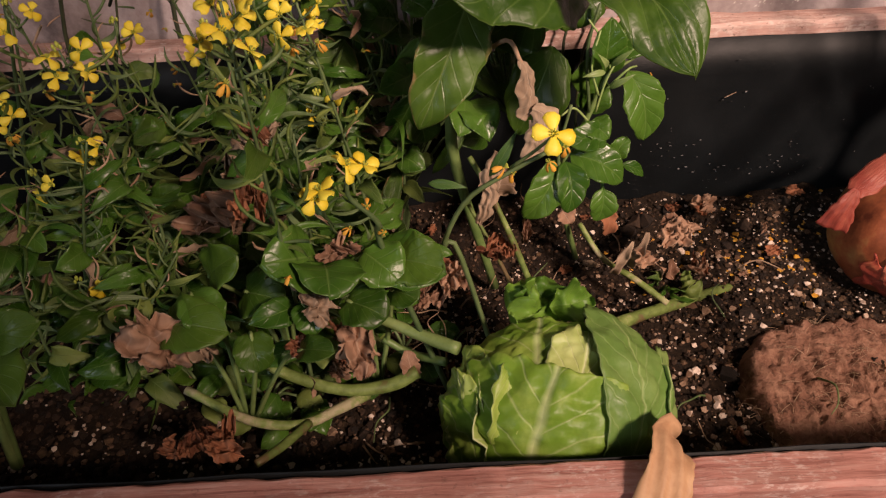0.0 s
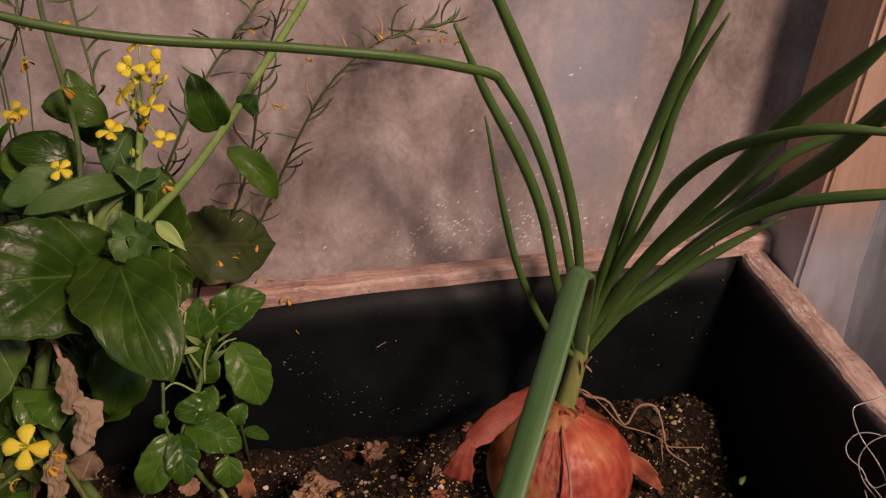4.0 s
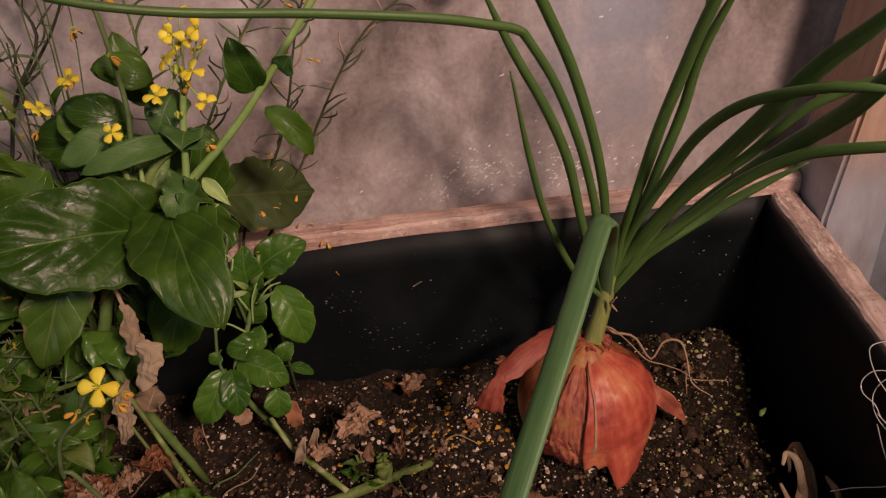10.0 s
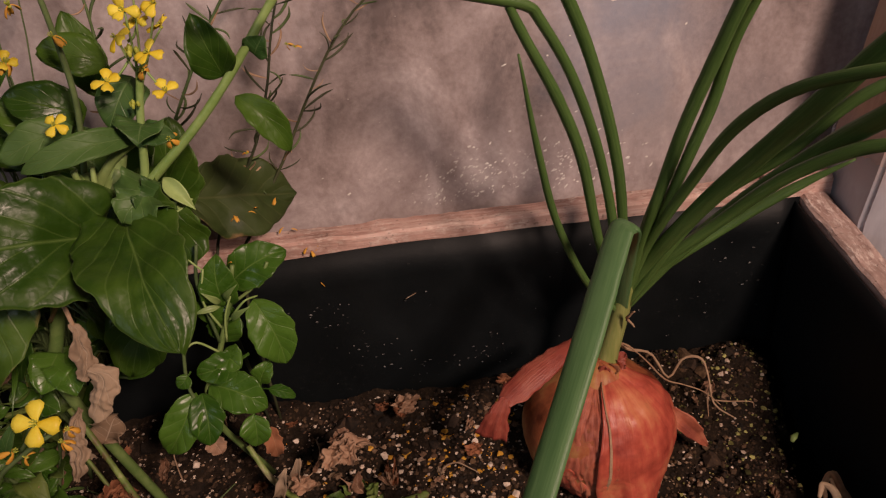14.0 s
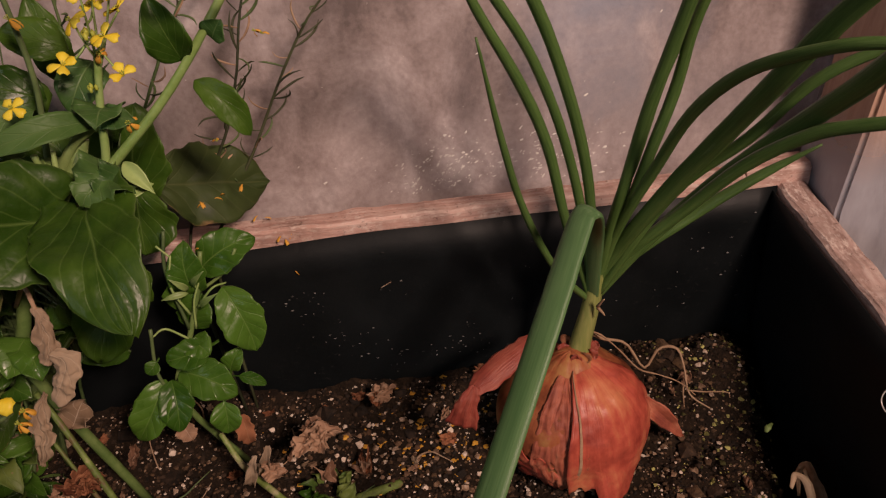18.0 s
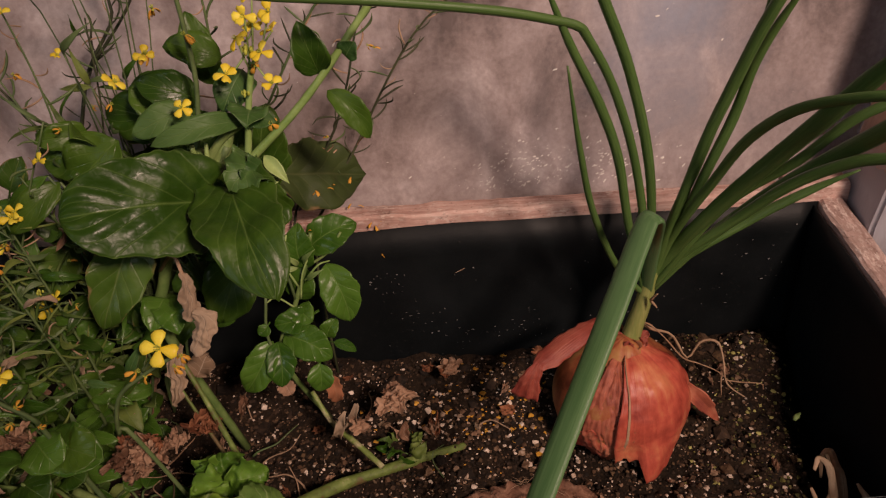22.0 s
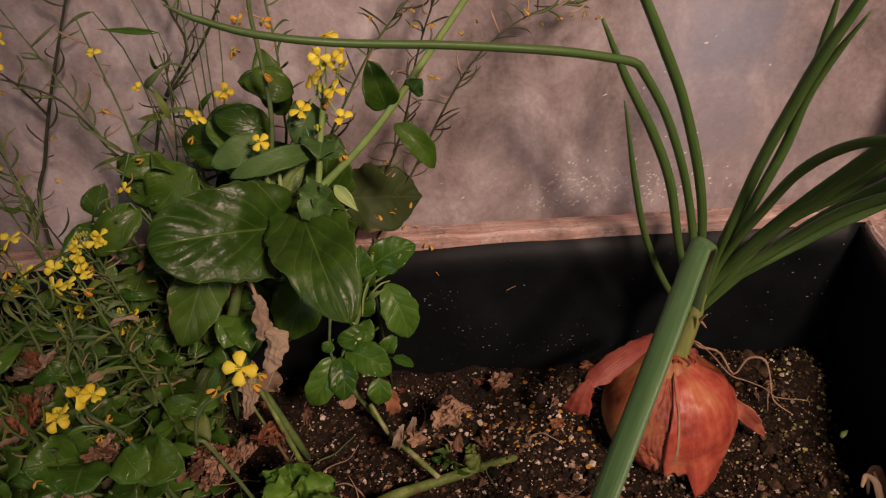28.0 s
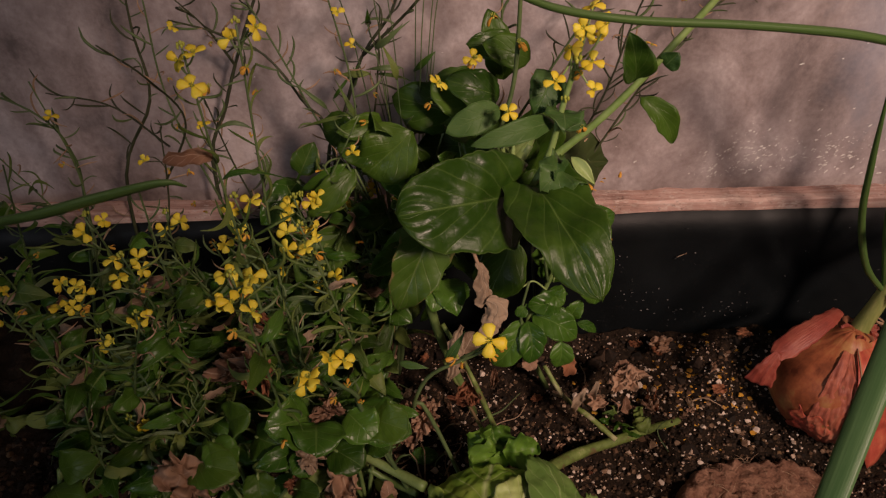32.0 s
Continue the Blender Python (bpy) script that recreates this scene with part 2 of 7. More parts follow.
def onion_green(name, low, high, worn_by):
    m, t, b = material(name)
    f = grain(t, place_at(t, (1, 1, 1), "UV"), 14.0, 4.0)
    s = grain(t, place_at(t, (16, 1.2, 1), "UV"), 3.0, 4.0)
    base = ramp(t, calc(t, "ADD", calc(t, "MULTIPLY", f, 0.5), calc(t, "MULTIPLY", s, 0.5)), [(0.3, low), (0.7, high)])
    worn = ramp(t, grain(t, place_at(t, (7, 5, 1), "UV"), 1.6, 6.0), [(0.66, (0, 0, 0)), (0.76, (1, 1, 1))])
    base = mix(t, calc(t, "MULTIPLY", worn, worn_by), base, (0.25, 0.33, 0.18))
    t.links.new(base, b.inputs["Base Color"])
    b.inputs["Roughness"].default_value = 0.42
    b.inputs["Specular IOR Level"].default_value = 0.4
    bump(t, b, s, 0.35, 0.0006)
    return m


def onion_skin(name, deep, warm, pale, rough, streak=(16, 1.2, 1)):
    m, t, b = material(name)
    uv = place_at(t, streak, "UV")
    s = grain(t, uv, 1.4, 5.0, 0.65, 0.4)
    f = grain(t, place_at(t), 38.0, 5.0)
    base = ramp(t, calc(t, "ADD", calc(t, "MULTIPLY", s, 0.28), calc(t, "MULTIPLY", f, 0.72)), [(0.36, deep), (0.5, warm), (0.63, pale)])
    scuff = ramp(t, grain(t, place_at(t), 120.0, 6.0, 0.7), [(0.58, (0, 0, 0)), (0.7, (1, 1, 1))])
    base = mix(t, calc(t, "MULTIPLY", scuff, 0.32), base, (0.14, 0.05, 0.025))
    t.links.new(base, b.inputs["Base Color"])
    b.inputs["Roughness"].default_value = rough
    b.inputs["Specular IOR Level"].default_value = 0.35
    bump(t, b, calc(t, "ADD", s, calc(t, "MULTIPLY", f, 0.6)), 0.55, 0.0014)
    return m


ONION_LEAF = onion_green("onion_leaf", (0.036, 0.085, 0.018), (0.105, 0.18, 0.048), 0.4)
ONION_PALE = onion_green("onion_leaf_pale", (0.05, 0.12, 0.04), (0.12, 0.22, 0.09), 0.7)
ONION_RED = onion_skin("onion_red_skin", (0.22, 0.03, 0.022), (0.45, 0.09, 0.058), (0.56, 0.2, 0.1), 0.4, (0.9, 9, 1))
ONION_LOOSE = onion_skin("onion_loose_skin", (0.14, 0.027, 0.019), (0.25, 0.05, 0.035), (0.34, 0.1, 0.066), 0.42, (1.2, 9, 1))
ONION_BULB = onion_skin("onion_bulb_skin", (0.1, 0.025, 0.012), (0.33, 0.1, 0.042), (0.44, 0.25, 0.09), 0.45, (9, 1.5, 1))
ONION_DRY = onion_skin("onion_papery_skin", (0.2, 0.048, 0.034), (0.38, 0.11, 0.065), (0.5, 0.21, 0.13), 0.55, (1.2, 9, 1))
NECK = plain("onion_neck", [(0.3, (0.15, 0.2, 0.05)), (0.7, (0.36, 0.36, 0.13))], 30, 0.5, 0.3, 0.0006, (6, 6, 0.5))


def wood(name, low, mid, high, along, rough=0.75, dirt=0.6, relief=0.6):
    m, t, b = material(name)
    w = [70.0, 70.0, 70.0]
    w["xyz".index(along)] = 4.0
    rings = grain(t, place_at(t, tuple(w)), 1.5, 5.0, 0.6, 0.8)
    fine = grain(t, place_at(t, tuple(4 * v for v in w)), 1.6, 3.0)
    stain = grain(t, place_at(t), 16.0, 5.0, 0.65)
    speck = grain(t, place_at(t), 300.0, 3.0)
    base = ramp(t, calc(t, "ADD", calc(t, "MULTIPLY", rings, 0.65), calc(t, "MULTIPLY", fine, 0.35)), [(0.3, low), (0.5, mid), (0.7, high)])
    base = mix(t, calc(t, "MULTIPLY", ramp(t, stain, [(0.45, (0, 0, 0)), (0.7, (1, 1, 1))]), dirt), base, (0.09, 0.05, 0.035))
    base = mix(t, calc(t, "MULTIPLY", ramp(t, speck, [(0.62, (0, 0, 0)), (0.7, (1, 1, 1))]), 0.9 * dirt), base, (0.06, 0.035, 0.025))
    w2 = [420.0, 420.0, 420.0]
    w2["xyz".index(along)] = 170.0
    worn = calc(t, "MULTIPLY", ramp(t, grain(t, place_at(t, tuple(w2)), 1.0, 4.0, 0.7), [(0.5, (0, 0, 0)), (0.62, (1, 1, 1))]), ramp(t, grain(t, place_at(t), 40.0, 4.0), [(0.42, (0, 0, 0)), (0.6, (1, 1, 1))]))
    base = mix(t, calc(t, "MULTIPLY", worn, min(1.0, 1.3 * dirt)), base, (0.74, 0.63, 0.57))
    t.links.new(base, b.inputs["Base Color"])
    b.inputs["Roughness"].default_value = rough
    b.inputs["Specular IOR Level"].default_value = 0.3
    bump(t, b, calc(t, "ADD", rings, calc(t, "MULTIPLY", fine, 0.7)), relief, 0.0016)
    return m


BOARD_X = wood("planter_board_wood", (0.34, 0.18, 0.15), (0.56, 0.36, 0.31), (0.72, 0.57, 0.51), "x", dirt=0.62)
BOARD_FRONT = wood("planter_front_wood", (0.17, 0.05, 0.042), (0.46, 0.22, 0.18), (0.63, 0.42, 0.36), "x", dirt=0.35)
BOARD_Y = wood("planter_side_wood", (0.3, 0.19, 0.165), (0.52, 0.37, 0.33), (0.7, 0.58, 0.53), "y", dirt=0.65)
PINE = wood("pine_stud_wood", (0.42, 0.26, 0.19), (0.5, 0.33, 0.25), (0.56, 0.39, 0.3), "z", 0.55, 0.08, 0.2)
PINE_DARK = wood("pine_board_wood", (0.22, 0.11, 0.06), (0.36, 0.19, 0.11), (0.45, 0.27, 0.17), "x", 0.7, 0.35)


def liner_material():
    m, t, b = material("pond_liner")
    f = grain(t, place_at(t), 14.0, 5.0)
    dust = grain(t, place_at(t, (1, 1, 1.4)), 210.0, 6.0, 0.75)
    cloud = grain(t, place_at(t), 9.0, 4.0)
    base = ramp(t, f, [(0.3, (0.0036, 0.005, 0.0058)), (0.7, (0.0064, 0.0086, 0.0098))])
    amount = calc(t, "MULTIPLY", ramp(t, dust, [(0.6, (0, 0, 0)), (0.72, (1, 1, 1))]), ramp(t, cloud, [(0.4, (0, 0, 0)), (0.75, (1, 1, 1))]))
    base = mix(t, calc(t, "MULTIPLY", amount, 0.5), base, (0.12, 0.12, 0.115))
    t.links.new(base, b.inputs["Base Color"])
    t.links.new(ramp(t, f, [(0.3, (0.42,) * 3), (0.7, (0.62,) * 3)]), b.inputs["Roughness"])
    b.inputs["Specular IOR Level"].default_value = 0.22
    bump(t, b, calc(t, "ADD", cloud, calc(t, "MULTIPLY", dust, 0.15)), 0.3, 0.004)
    return m


LINER = liner_material()


def wall_material():
    m, t, b = material("weathered_board")
    big = grain(t, place_at(t, (1, 1, 0.75)), 7.0, 5.0, 0.62, 0.5)
    mid = grain(t, place_at(t, (1, 1, 0.7)), 19.0, 6.0, 0.62, 0.6)
    fine = grain(t, place_at(t), 260.0, 4.0, 0.7)
    streak = grain(t, place_at(t, (26, 26, 2.0)), 1.0, 4.0)
    tone = calc(t, "ADD", calc(t, "ADD", calc(t, "MULTIPLY", big, 0.36), calc(t, "MULTIPLY", mid, 0.38)), calc(t, "ADD", calc(t, "MULTIPLY", fine, 0.12), calc(t, "MULTIPLY", streak, 0.14)))
    base = ramp(t, tone, [(0.4, (0.165, 0.135, 0.132)), (0.465, (0.3, 0.248, 0.242)), (0.535, (0.44, 0.378, 0.378)), (0.6, (0.6, 0.54, 0.545))])
    blot = grain(t, place_at(t, (1, 1, 0.8)), 48.0, 4.0, 0.6, 0.4)
    base = mix(t, calc(t, "MULTIPLY", ramp(t, blot, [(0.52, (0, 0, 0)), (0.66, (1, 1, 1))]), 0.22), base, (0.2, 0.16, 0.155))
    # a bluish patch of painted cool light, a dark streak and a grey band
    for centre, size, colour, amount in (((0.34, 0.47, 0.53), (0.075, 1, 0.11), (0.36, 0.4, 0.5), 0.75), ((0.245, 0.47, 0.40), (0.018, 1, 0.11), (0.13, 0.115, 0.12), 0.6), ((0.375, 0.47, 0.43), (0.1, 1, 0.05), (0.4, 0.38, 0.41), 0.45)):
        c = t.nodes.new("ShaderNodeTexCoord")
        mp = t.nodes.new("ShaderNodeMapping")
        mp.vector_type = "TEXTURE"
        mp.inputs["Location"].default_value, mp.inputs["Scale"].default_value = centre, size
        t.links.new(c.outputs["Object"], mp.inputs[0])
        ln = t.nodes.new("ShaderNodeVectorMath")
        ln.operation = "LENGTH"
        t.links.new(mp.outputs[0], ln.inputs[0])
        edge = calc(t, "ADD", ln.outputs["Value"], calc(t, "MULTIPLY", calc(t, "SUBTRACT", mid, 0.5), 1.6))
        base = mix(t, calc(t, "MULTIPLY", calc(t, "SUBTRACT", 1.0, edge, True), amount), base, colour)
    t.links.new(base, b.inputs["Base Color"])
    t.links.new(ramp(t, mid, [(0.3, (0.5,) * 3), (0.7, (0.8,) * 3)]), b.inputs["Roughness"])
    b.inputs["Specular IOR Level"].default_value = 0.3
    bump(t, b, calc(t, "ADD", mid, calc(t, "MULTIPLY", fine, 0.6)), 0.35, 0.0012)
    return m


WALL = wall_material()


def soil_material():
    m, t, b = material("potting_soil")
    a = grain(t, place_at(t), 60.0, 6.0, 0.7)
    f = grain(t, place_at(t), 330.0, 5.0, 0.75)
    base = ramp(t, calc(t, "ADD", calc(t, "MULTIPLY", a, 0.5), calc(t, "MULTIPLY", f, 0.5)), [(0.35, (0.006, 0.004, 0.0025)), (0.55, (0.026, 0.016, 0.009)), (0.75, (0.12, 0.075, 0.04))])
    t.links.new(base, b.inputs["Base Color"])
    b.inputs["Roughness"].default_value = 0.95
    b.inputs["Specular IOR Level"].default_value = 0.25
    bump(t, b, calc(t, "ADD", a, f), 1.0, 0.003)
    return m


SOIL = soil_material()
ROOM = plain("dim_plaster", [(0.3, (0.3, 0.24, 0.2)), (0.7, (0.42, 0.35, 0.3))], 6, 0.85, 0.3, 0.002)
CONCRETE = plain("concrete_floor", [(0.3, (0.16, 0.14, 0.125)), (0.7, (0.3, 0.27, 0.24))], 12, 0.85, 0.5, 0.002)
STEEL = plain("galvanised_sheet", [(0.3, (0.2, 0.215, 0.24)), (0.5, (0.32, 0.34, 0.38)), (0.7, (0.46, 0.49, 0.54))], 9, 0.55, 0.3, 0.002, (1, 1, 0.35))


def cool_tint_material():
    """Added see-through layer: cool light painted as bluish tint, clear toward its upper edge."""
    m, t, b = material("cool_tint")
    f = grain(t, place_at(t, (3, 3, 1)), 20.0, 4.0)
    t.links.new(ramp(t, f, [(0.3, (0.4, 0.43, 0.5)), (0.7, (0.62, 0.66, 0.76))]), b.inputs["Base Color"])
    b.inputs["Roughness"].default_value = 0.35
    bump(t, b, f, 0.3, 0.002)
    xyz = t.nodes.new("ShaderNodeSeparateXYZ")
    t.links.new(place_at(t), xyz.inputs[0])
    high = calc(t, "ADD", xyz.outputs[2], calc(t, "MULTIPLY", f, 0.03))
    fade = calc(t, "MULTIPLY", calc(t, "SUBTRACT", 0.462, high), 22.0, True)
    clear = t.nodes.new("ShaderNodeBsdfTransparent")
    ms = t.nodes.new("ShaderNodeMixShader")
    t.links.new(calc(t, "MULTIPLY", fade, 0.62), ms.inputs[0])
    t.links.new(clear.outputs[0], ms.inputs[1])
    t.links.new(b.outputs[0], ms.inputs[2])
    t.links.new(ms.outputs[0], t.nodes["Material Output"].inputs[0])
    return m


COOL_TINT = cool_tint_material()

# ---- builders ----
SPOT = {}


def thing(name, base, label, category, group="", kind=""):
    """An Empty at the base of a thing."""
    ob = new(name)
    ob.empty_display_size = 0.01
    m = Matrix.Translation(base)
    ob.matrix_basis = m
    SPOT[ob] = m
    return tagged(ob, label, category, group, kind)


def under(ob, parent, world=None):
    world = world or Matrix.Identity(4)
    ob.matrix_basis = world
    SPOT[ob] = world
    if parent:
        ob.parent = parent
        ob.matrix_parent_inverse = SPOT[parent].inverted()
    return ob


def mesh_of(name, bm, material_, smooth=True):
    me = bpy.data.meshes.new(name)
    bm.normal_update()
    bm.to_mesh(me)
    bm.free()
    me.materials.append(material_)
    if smooth:
        me.polygons.foreach_set("use_smooth", [True] * len(me.polygons))
    return me


def part(name, bm, material_, parent=None, label="", smooth=True):
    ob = under(new(name, mesh_of(name, bm, material_, smooth)), parent)
    return tagged(ob, label)


def share(name, me, world, parent):
    return under(new(name, me), parent, world)


def box_bm(a, b, bevel=0.0015):
    bm = bmesh.new()
    bmesh.ops.create_cube(bm, size=1)
    for v in bm.verts:
        v.co = Vector([a[i] + (v.co[i] + 0.5) * (b[i] - a[i]) for i in range(3)])
    if bevel:
        bmesh.ops.bevel(bm, geom=list(bm.edges), offset=bevel, segments=2, affect="EDGES")
    return bm


def board_bm(a, b, step, axis, wear=0.0012, slope=0.0):
    """A sawn board, cut into lengths along its axis so that its edges can wander. slope: drop of the top per metre toward -y."""
    bm = bmesh.new()
    n = max(2, int((b[axis] - a[axis]) / step))
    o = [i for i in range(3) if i != axis]
    c = wear * 1.6
    rings = []
    for k in range(n + 1):
        p = a[axis] + (b[axis] - a[axis]) * k / n
        ring = []
        lo, hi = [a[i] for i in o], [b[i] for i in o]
        for q in ((lo[0], lo[1]), (hi[0], lo[1]), (hi[0], hi[1] - c), (hi[0] - c, hi[1]), (lo[0] + c, hi[1]), (lo[0], hi[1] - c)):
            co = [0, 0, 0]
            co[axis], co[o[0]], co[o[1]] = p, q[0], q[1]
            v = Vector(co)
            if q[1] > lo[1]:
                v += wear * noise.noise_vector(v * 60) + 0.6 * wear * noise.noise_vector(v * 190)
                v.z += slope * (p - b[axis]) if axis == 1 else 0
            v[axis] = p
            ring.append(bm.verts.new(v))
        rings.append(ring)
    for r, s in zip(rings, rings[1:]):
        for i in range(6):
            j = (i + 1) % 6
            bm.faces.new((r[i], r[j], s[j], s[i]))
    bm.faces.new(rings[0][::-1]), bm.faces.new(rings[-1])
    bmesh.ops.recalc_face_normals(bm, faces=bm.faces)
    return bm


def smooth_path(points, n):
    """A smooth line passing the points, in n steps."""
    p = [Vector(q) for q in points]
    p = [2 * p[0] - p[1]] + p + [2 * p[-1] - p[-2]]
    out, m = [], len(p) - 3
    for k in range(n + 1):
        s = k / n * m
        i = min(int(s), m - 1)
        f = s - i
        a, b, c, d = p[i:i + 4]
        out.append(0.5 * (2 * b + (c - a) * f + (2 * a - 5 * b + 4 * c - d) * f * f + (3 * b - a - 3 * c + d) * f ** 3))
    return out


def tube_bm(points, radii, n=14, sides=8, flat=1.0, wobble=0.0, face=None, bm=None):
    """A tapering tube; radii: along its length; flat: its thickness by its width."""
    bm = bm or bmesh.new()
    uvl = bm.loops.layers.uv.verify()
    line = smooth_path(points, n)
    rings, side = [], None
    for k, c in enumerate(line):
        d = (line[min(k + 1, n)] - line[max(k - 1, 0)]).normalized()
        if side is None:
            side = (Vector(face) if face else d.orthogonal()).cross(d)
            side = side.normalized() if side.length > 1e-4 else d.orthogonal().normalized()
        side = (side - d * side.dot(d)).normalized()
        up = d.cross(side)
        s = k / n * (len(radii) - 1)
        i = min(int(s), len(radii) - 2)
        r = radii[i] + (radii[i + 1] - radii[i]) * (s - i)
        r *= 1 + wobble * noise.noise(c * 150)
        rings.append([bm.verts.new(c + r * (math.cos(a) * side + flat * math.sin(a) * up)) for a in (2 * math.pi * j / sides for j in range(sides))])
    for k, (r, s) in enumerate(zip(rings, rings[1:])):
        for i in range(sides):
            j = (i + 1) % sides
            f = bm.faces.new((r[i], r[j], s[j], s[i]))
            for lp, q in zip(f.loops, ((k, i), (k, i + 1), (k + 1, i + 1), (k + 1, i))):
                lp[uvl].uv = (q[1] / sides, q[0] / n)
    bm.faces.new(rings[0][::-1]), bm.faces.new(rings[-1])
    return bm


def sheet_bm(grid, thick, back):
    """A closed thin sheet from rows of points; back: the way of its underside (a vector, or a function of the point)."""
    bm = bmesh.new()
    uvl = bm.loops.layers.uv.verify()
    nu, nv = len(grid) - 1, len(grid[0]) - 1
    top = [[bm.verts.new(p) for p in row] for row in grid]
    low = [[bm.verts.new(p + thick * (back(p) if callable(back) else back)) for p in row] for row in grid]
    def quad(vs, uvs):
        f = bm.faces.new(vs)
        for lp, q in zip(f.loops, uvs):
            lp[uvl].uv = (q[0] / nu, q[1] / nv)
    for i in range(nu):
        for j in range(nv):
            uvs = ((i, j), (i + 1, j), (i + 1, j + 1), (i, j + 1))
            quad([top[a][b] for a, b in uvs], uvs)
            quad([low[a][b] for a, b in uvs[::-1]], uvs[::-1])
    rim = [(i, 0) for i in range(nu)] + [(nu, j) for j in range(nv)] + [(i, nv) for i in range(nu, 0, -1)] + [(0, j) for j in range(nv, 0, -1)]
    for a, b in zip(rim, rim[1:] + rim[:1]):
        quad([top[b[0]][b[1]], top[a[0]][a[1]], low[a[0]][a[1]], low[b[0]][b[1]]], (b, a, a, b))
    bmesh.ops.recalc_face_normals(bm, faces=bm.faces)
    return bm


SHAPES = {
    "oval": lambda u: max(0.03, math.sin(math.pi * min(1, u ** 0.85)) ** 0.62) if u < 1 else 0.02,
    "heart": lambda u: max(0.03, (min(1, u / 0.16)) ** 0.6 * (1 - max(0, (u - 0.3) / 0.7) ** 3.0)) if u < 1 else 0.02,
    "spoon": lambda u: 0.1 if u < 0.22 else max(0.03, 0.1 + 0.9 * math.sin(math.pi * min(1, (u - 0.22) / 0.78) ** 0.8) ** 0.65) if u < 1 else 0.02,
    "cordate": lambda u: max(0.05, (0.78 + 0.22 * min(1, u / 0.3)) * max(0.0, 1 - max(0, (u - 0.3) / 0.7) ** 2.6) ** 0.75) if u < 1 else 0.04,
    "round": lambda u: max(0.03, (0.6 + 0.4 * min(1, u / 0.25)) * math.sqrt(max(0.0, 1 - max(0, (u - 0.4) / 0.6) ** 2.4))) if u < 1 else 0.05,
    "lance": lambda u: max(0.04, math.sin(math.pi * u ** 0.75) ** 1.1) if u < 1 else 0.02,
    "ragged": lambda u: (0.3 + 0.6 * math.sin(math.pi * u) ** 0.6 + 0.1 * math.sin(15 * u) * math.sin(9.3 * u + 1)) if 0 < u < 1 else 0.28,
    "strap": lambda u: 1.0 if u < 0.9 else 0.8,
}
# point near the camera that leaves and flowers are turned to face
GAZE = Vector((0.15, -0.35, 0.95))


def blade(parent, name, base, tip, width, material_, bend=0.12, fold=0.2, shape="oval", ripple=0.05, face=None, label="", nu=14, nv=8, twist=0.0, curl=0.0, wrinkle=0.0, sway=0.0, lobe=0.0, quilt=0.0, veins=6.0, slant=1.5):
    """A leaf from its base to its tip, turned to face the camera. bend: how far its middle rises that way; fold: how
    far its halves rise from the midrib;
    lobe: how far its shoulders reach back behind the stalk; quilt: how far it swells between its side veins."""
    base, tip = Vector(base), Vector(tip)
    d = tip - base
    length = d.length
    d.normalize()
    f = Vector(face) if face else (GAZE - (base + tip) / 2).normalized()
    n = (f - d * f.dot(d)).normalized()
    s = d.cross(n)
    ph = (base.x * 91 + base.z * 57) % 6.28
    grid = []
    for i in range(nu + 1):
        u = i / nu
        c = base + d * length * u + n * bend * length * 4 * u * (1 - u) - n * curl * length * u ** 3 + s * sway * length * (u * u - u)
        a = twist * u
        ss, nn = math.cos(a) * s + math.sin(a) * n, math.cos(a) * n - math.sin(a) * s
        w = width / 2 * SHAPES[shape](u)
        row = []
        for j in range(nv + 1):
            v = 2 * j / nv - 1
            wj = w * (1 + 0.13 * noise.noise(Vector((u * 2.6 + ph, ph * 3, 1.5 if v > 0 else -1.5))) + ripple * 0.6 * math.sin(23 * u + ph * 2 + (2 if v > 0 else 0)) * abs(v))
            if quilt:
                wj *= 1 + abs(v) ** 3 * (0.05 * noise.noise(Vector((u * 15 + ph, 4, v))) + 0.025 * noise.noise(Vector((u * 38 + ph, 9, v))))
            lift = fold * w * abs(v) ** 1.3 + ripple * width * v * v * math.sin(11 * u + ph + (1.7 if v > 0 else 0))
            p = c + ss * wj * v + nn * lift - d * lobe * length * abs(v) ** 1.4 * (1 - u) ** 2
            if quilt:
                f = (u * veins - (abs(v) / 2) ** 0.75 * slant * 2 + 0.05) % 1.0
                p += nn * quilt * width * math.sin(math.pi * abs(f - 0.5)) * (1 - abs(v) ** 4) * min(1.0, 5 * abs(v))
            if wrinkle:
                p += wrinkle * (0.3 * noise.noise_vector(p * 70) + 0.15 * noise.noise_vector(p * 190)) + nn * wrinkle * (1.3 * noise.noise(p * 75) + 0.7 * noise.noise(p * 170))
            else:
                p += nn * width * (0.08 * noise.noise(p * 45 + Vector((ph, 0, 0))) + (0.016 if quilt else 0.04) * noise.noise(p * 125))
            row.append(p)
        grid.append(row)
    return part(name, sheet_bm(grid, 0.0005, -n), material_, parent, label)


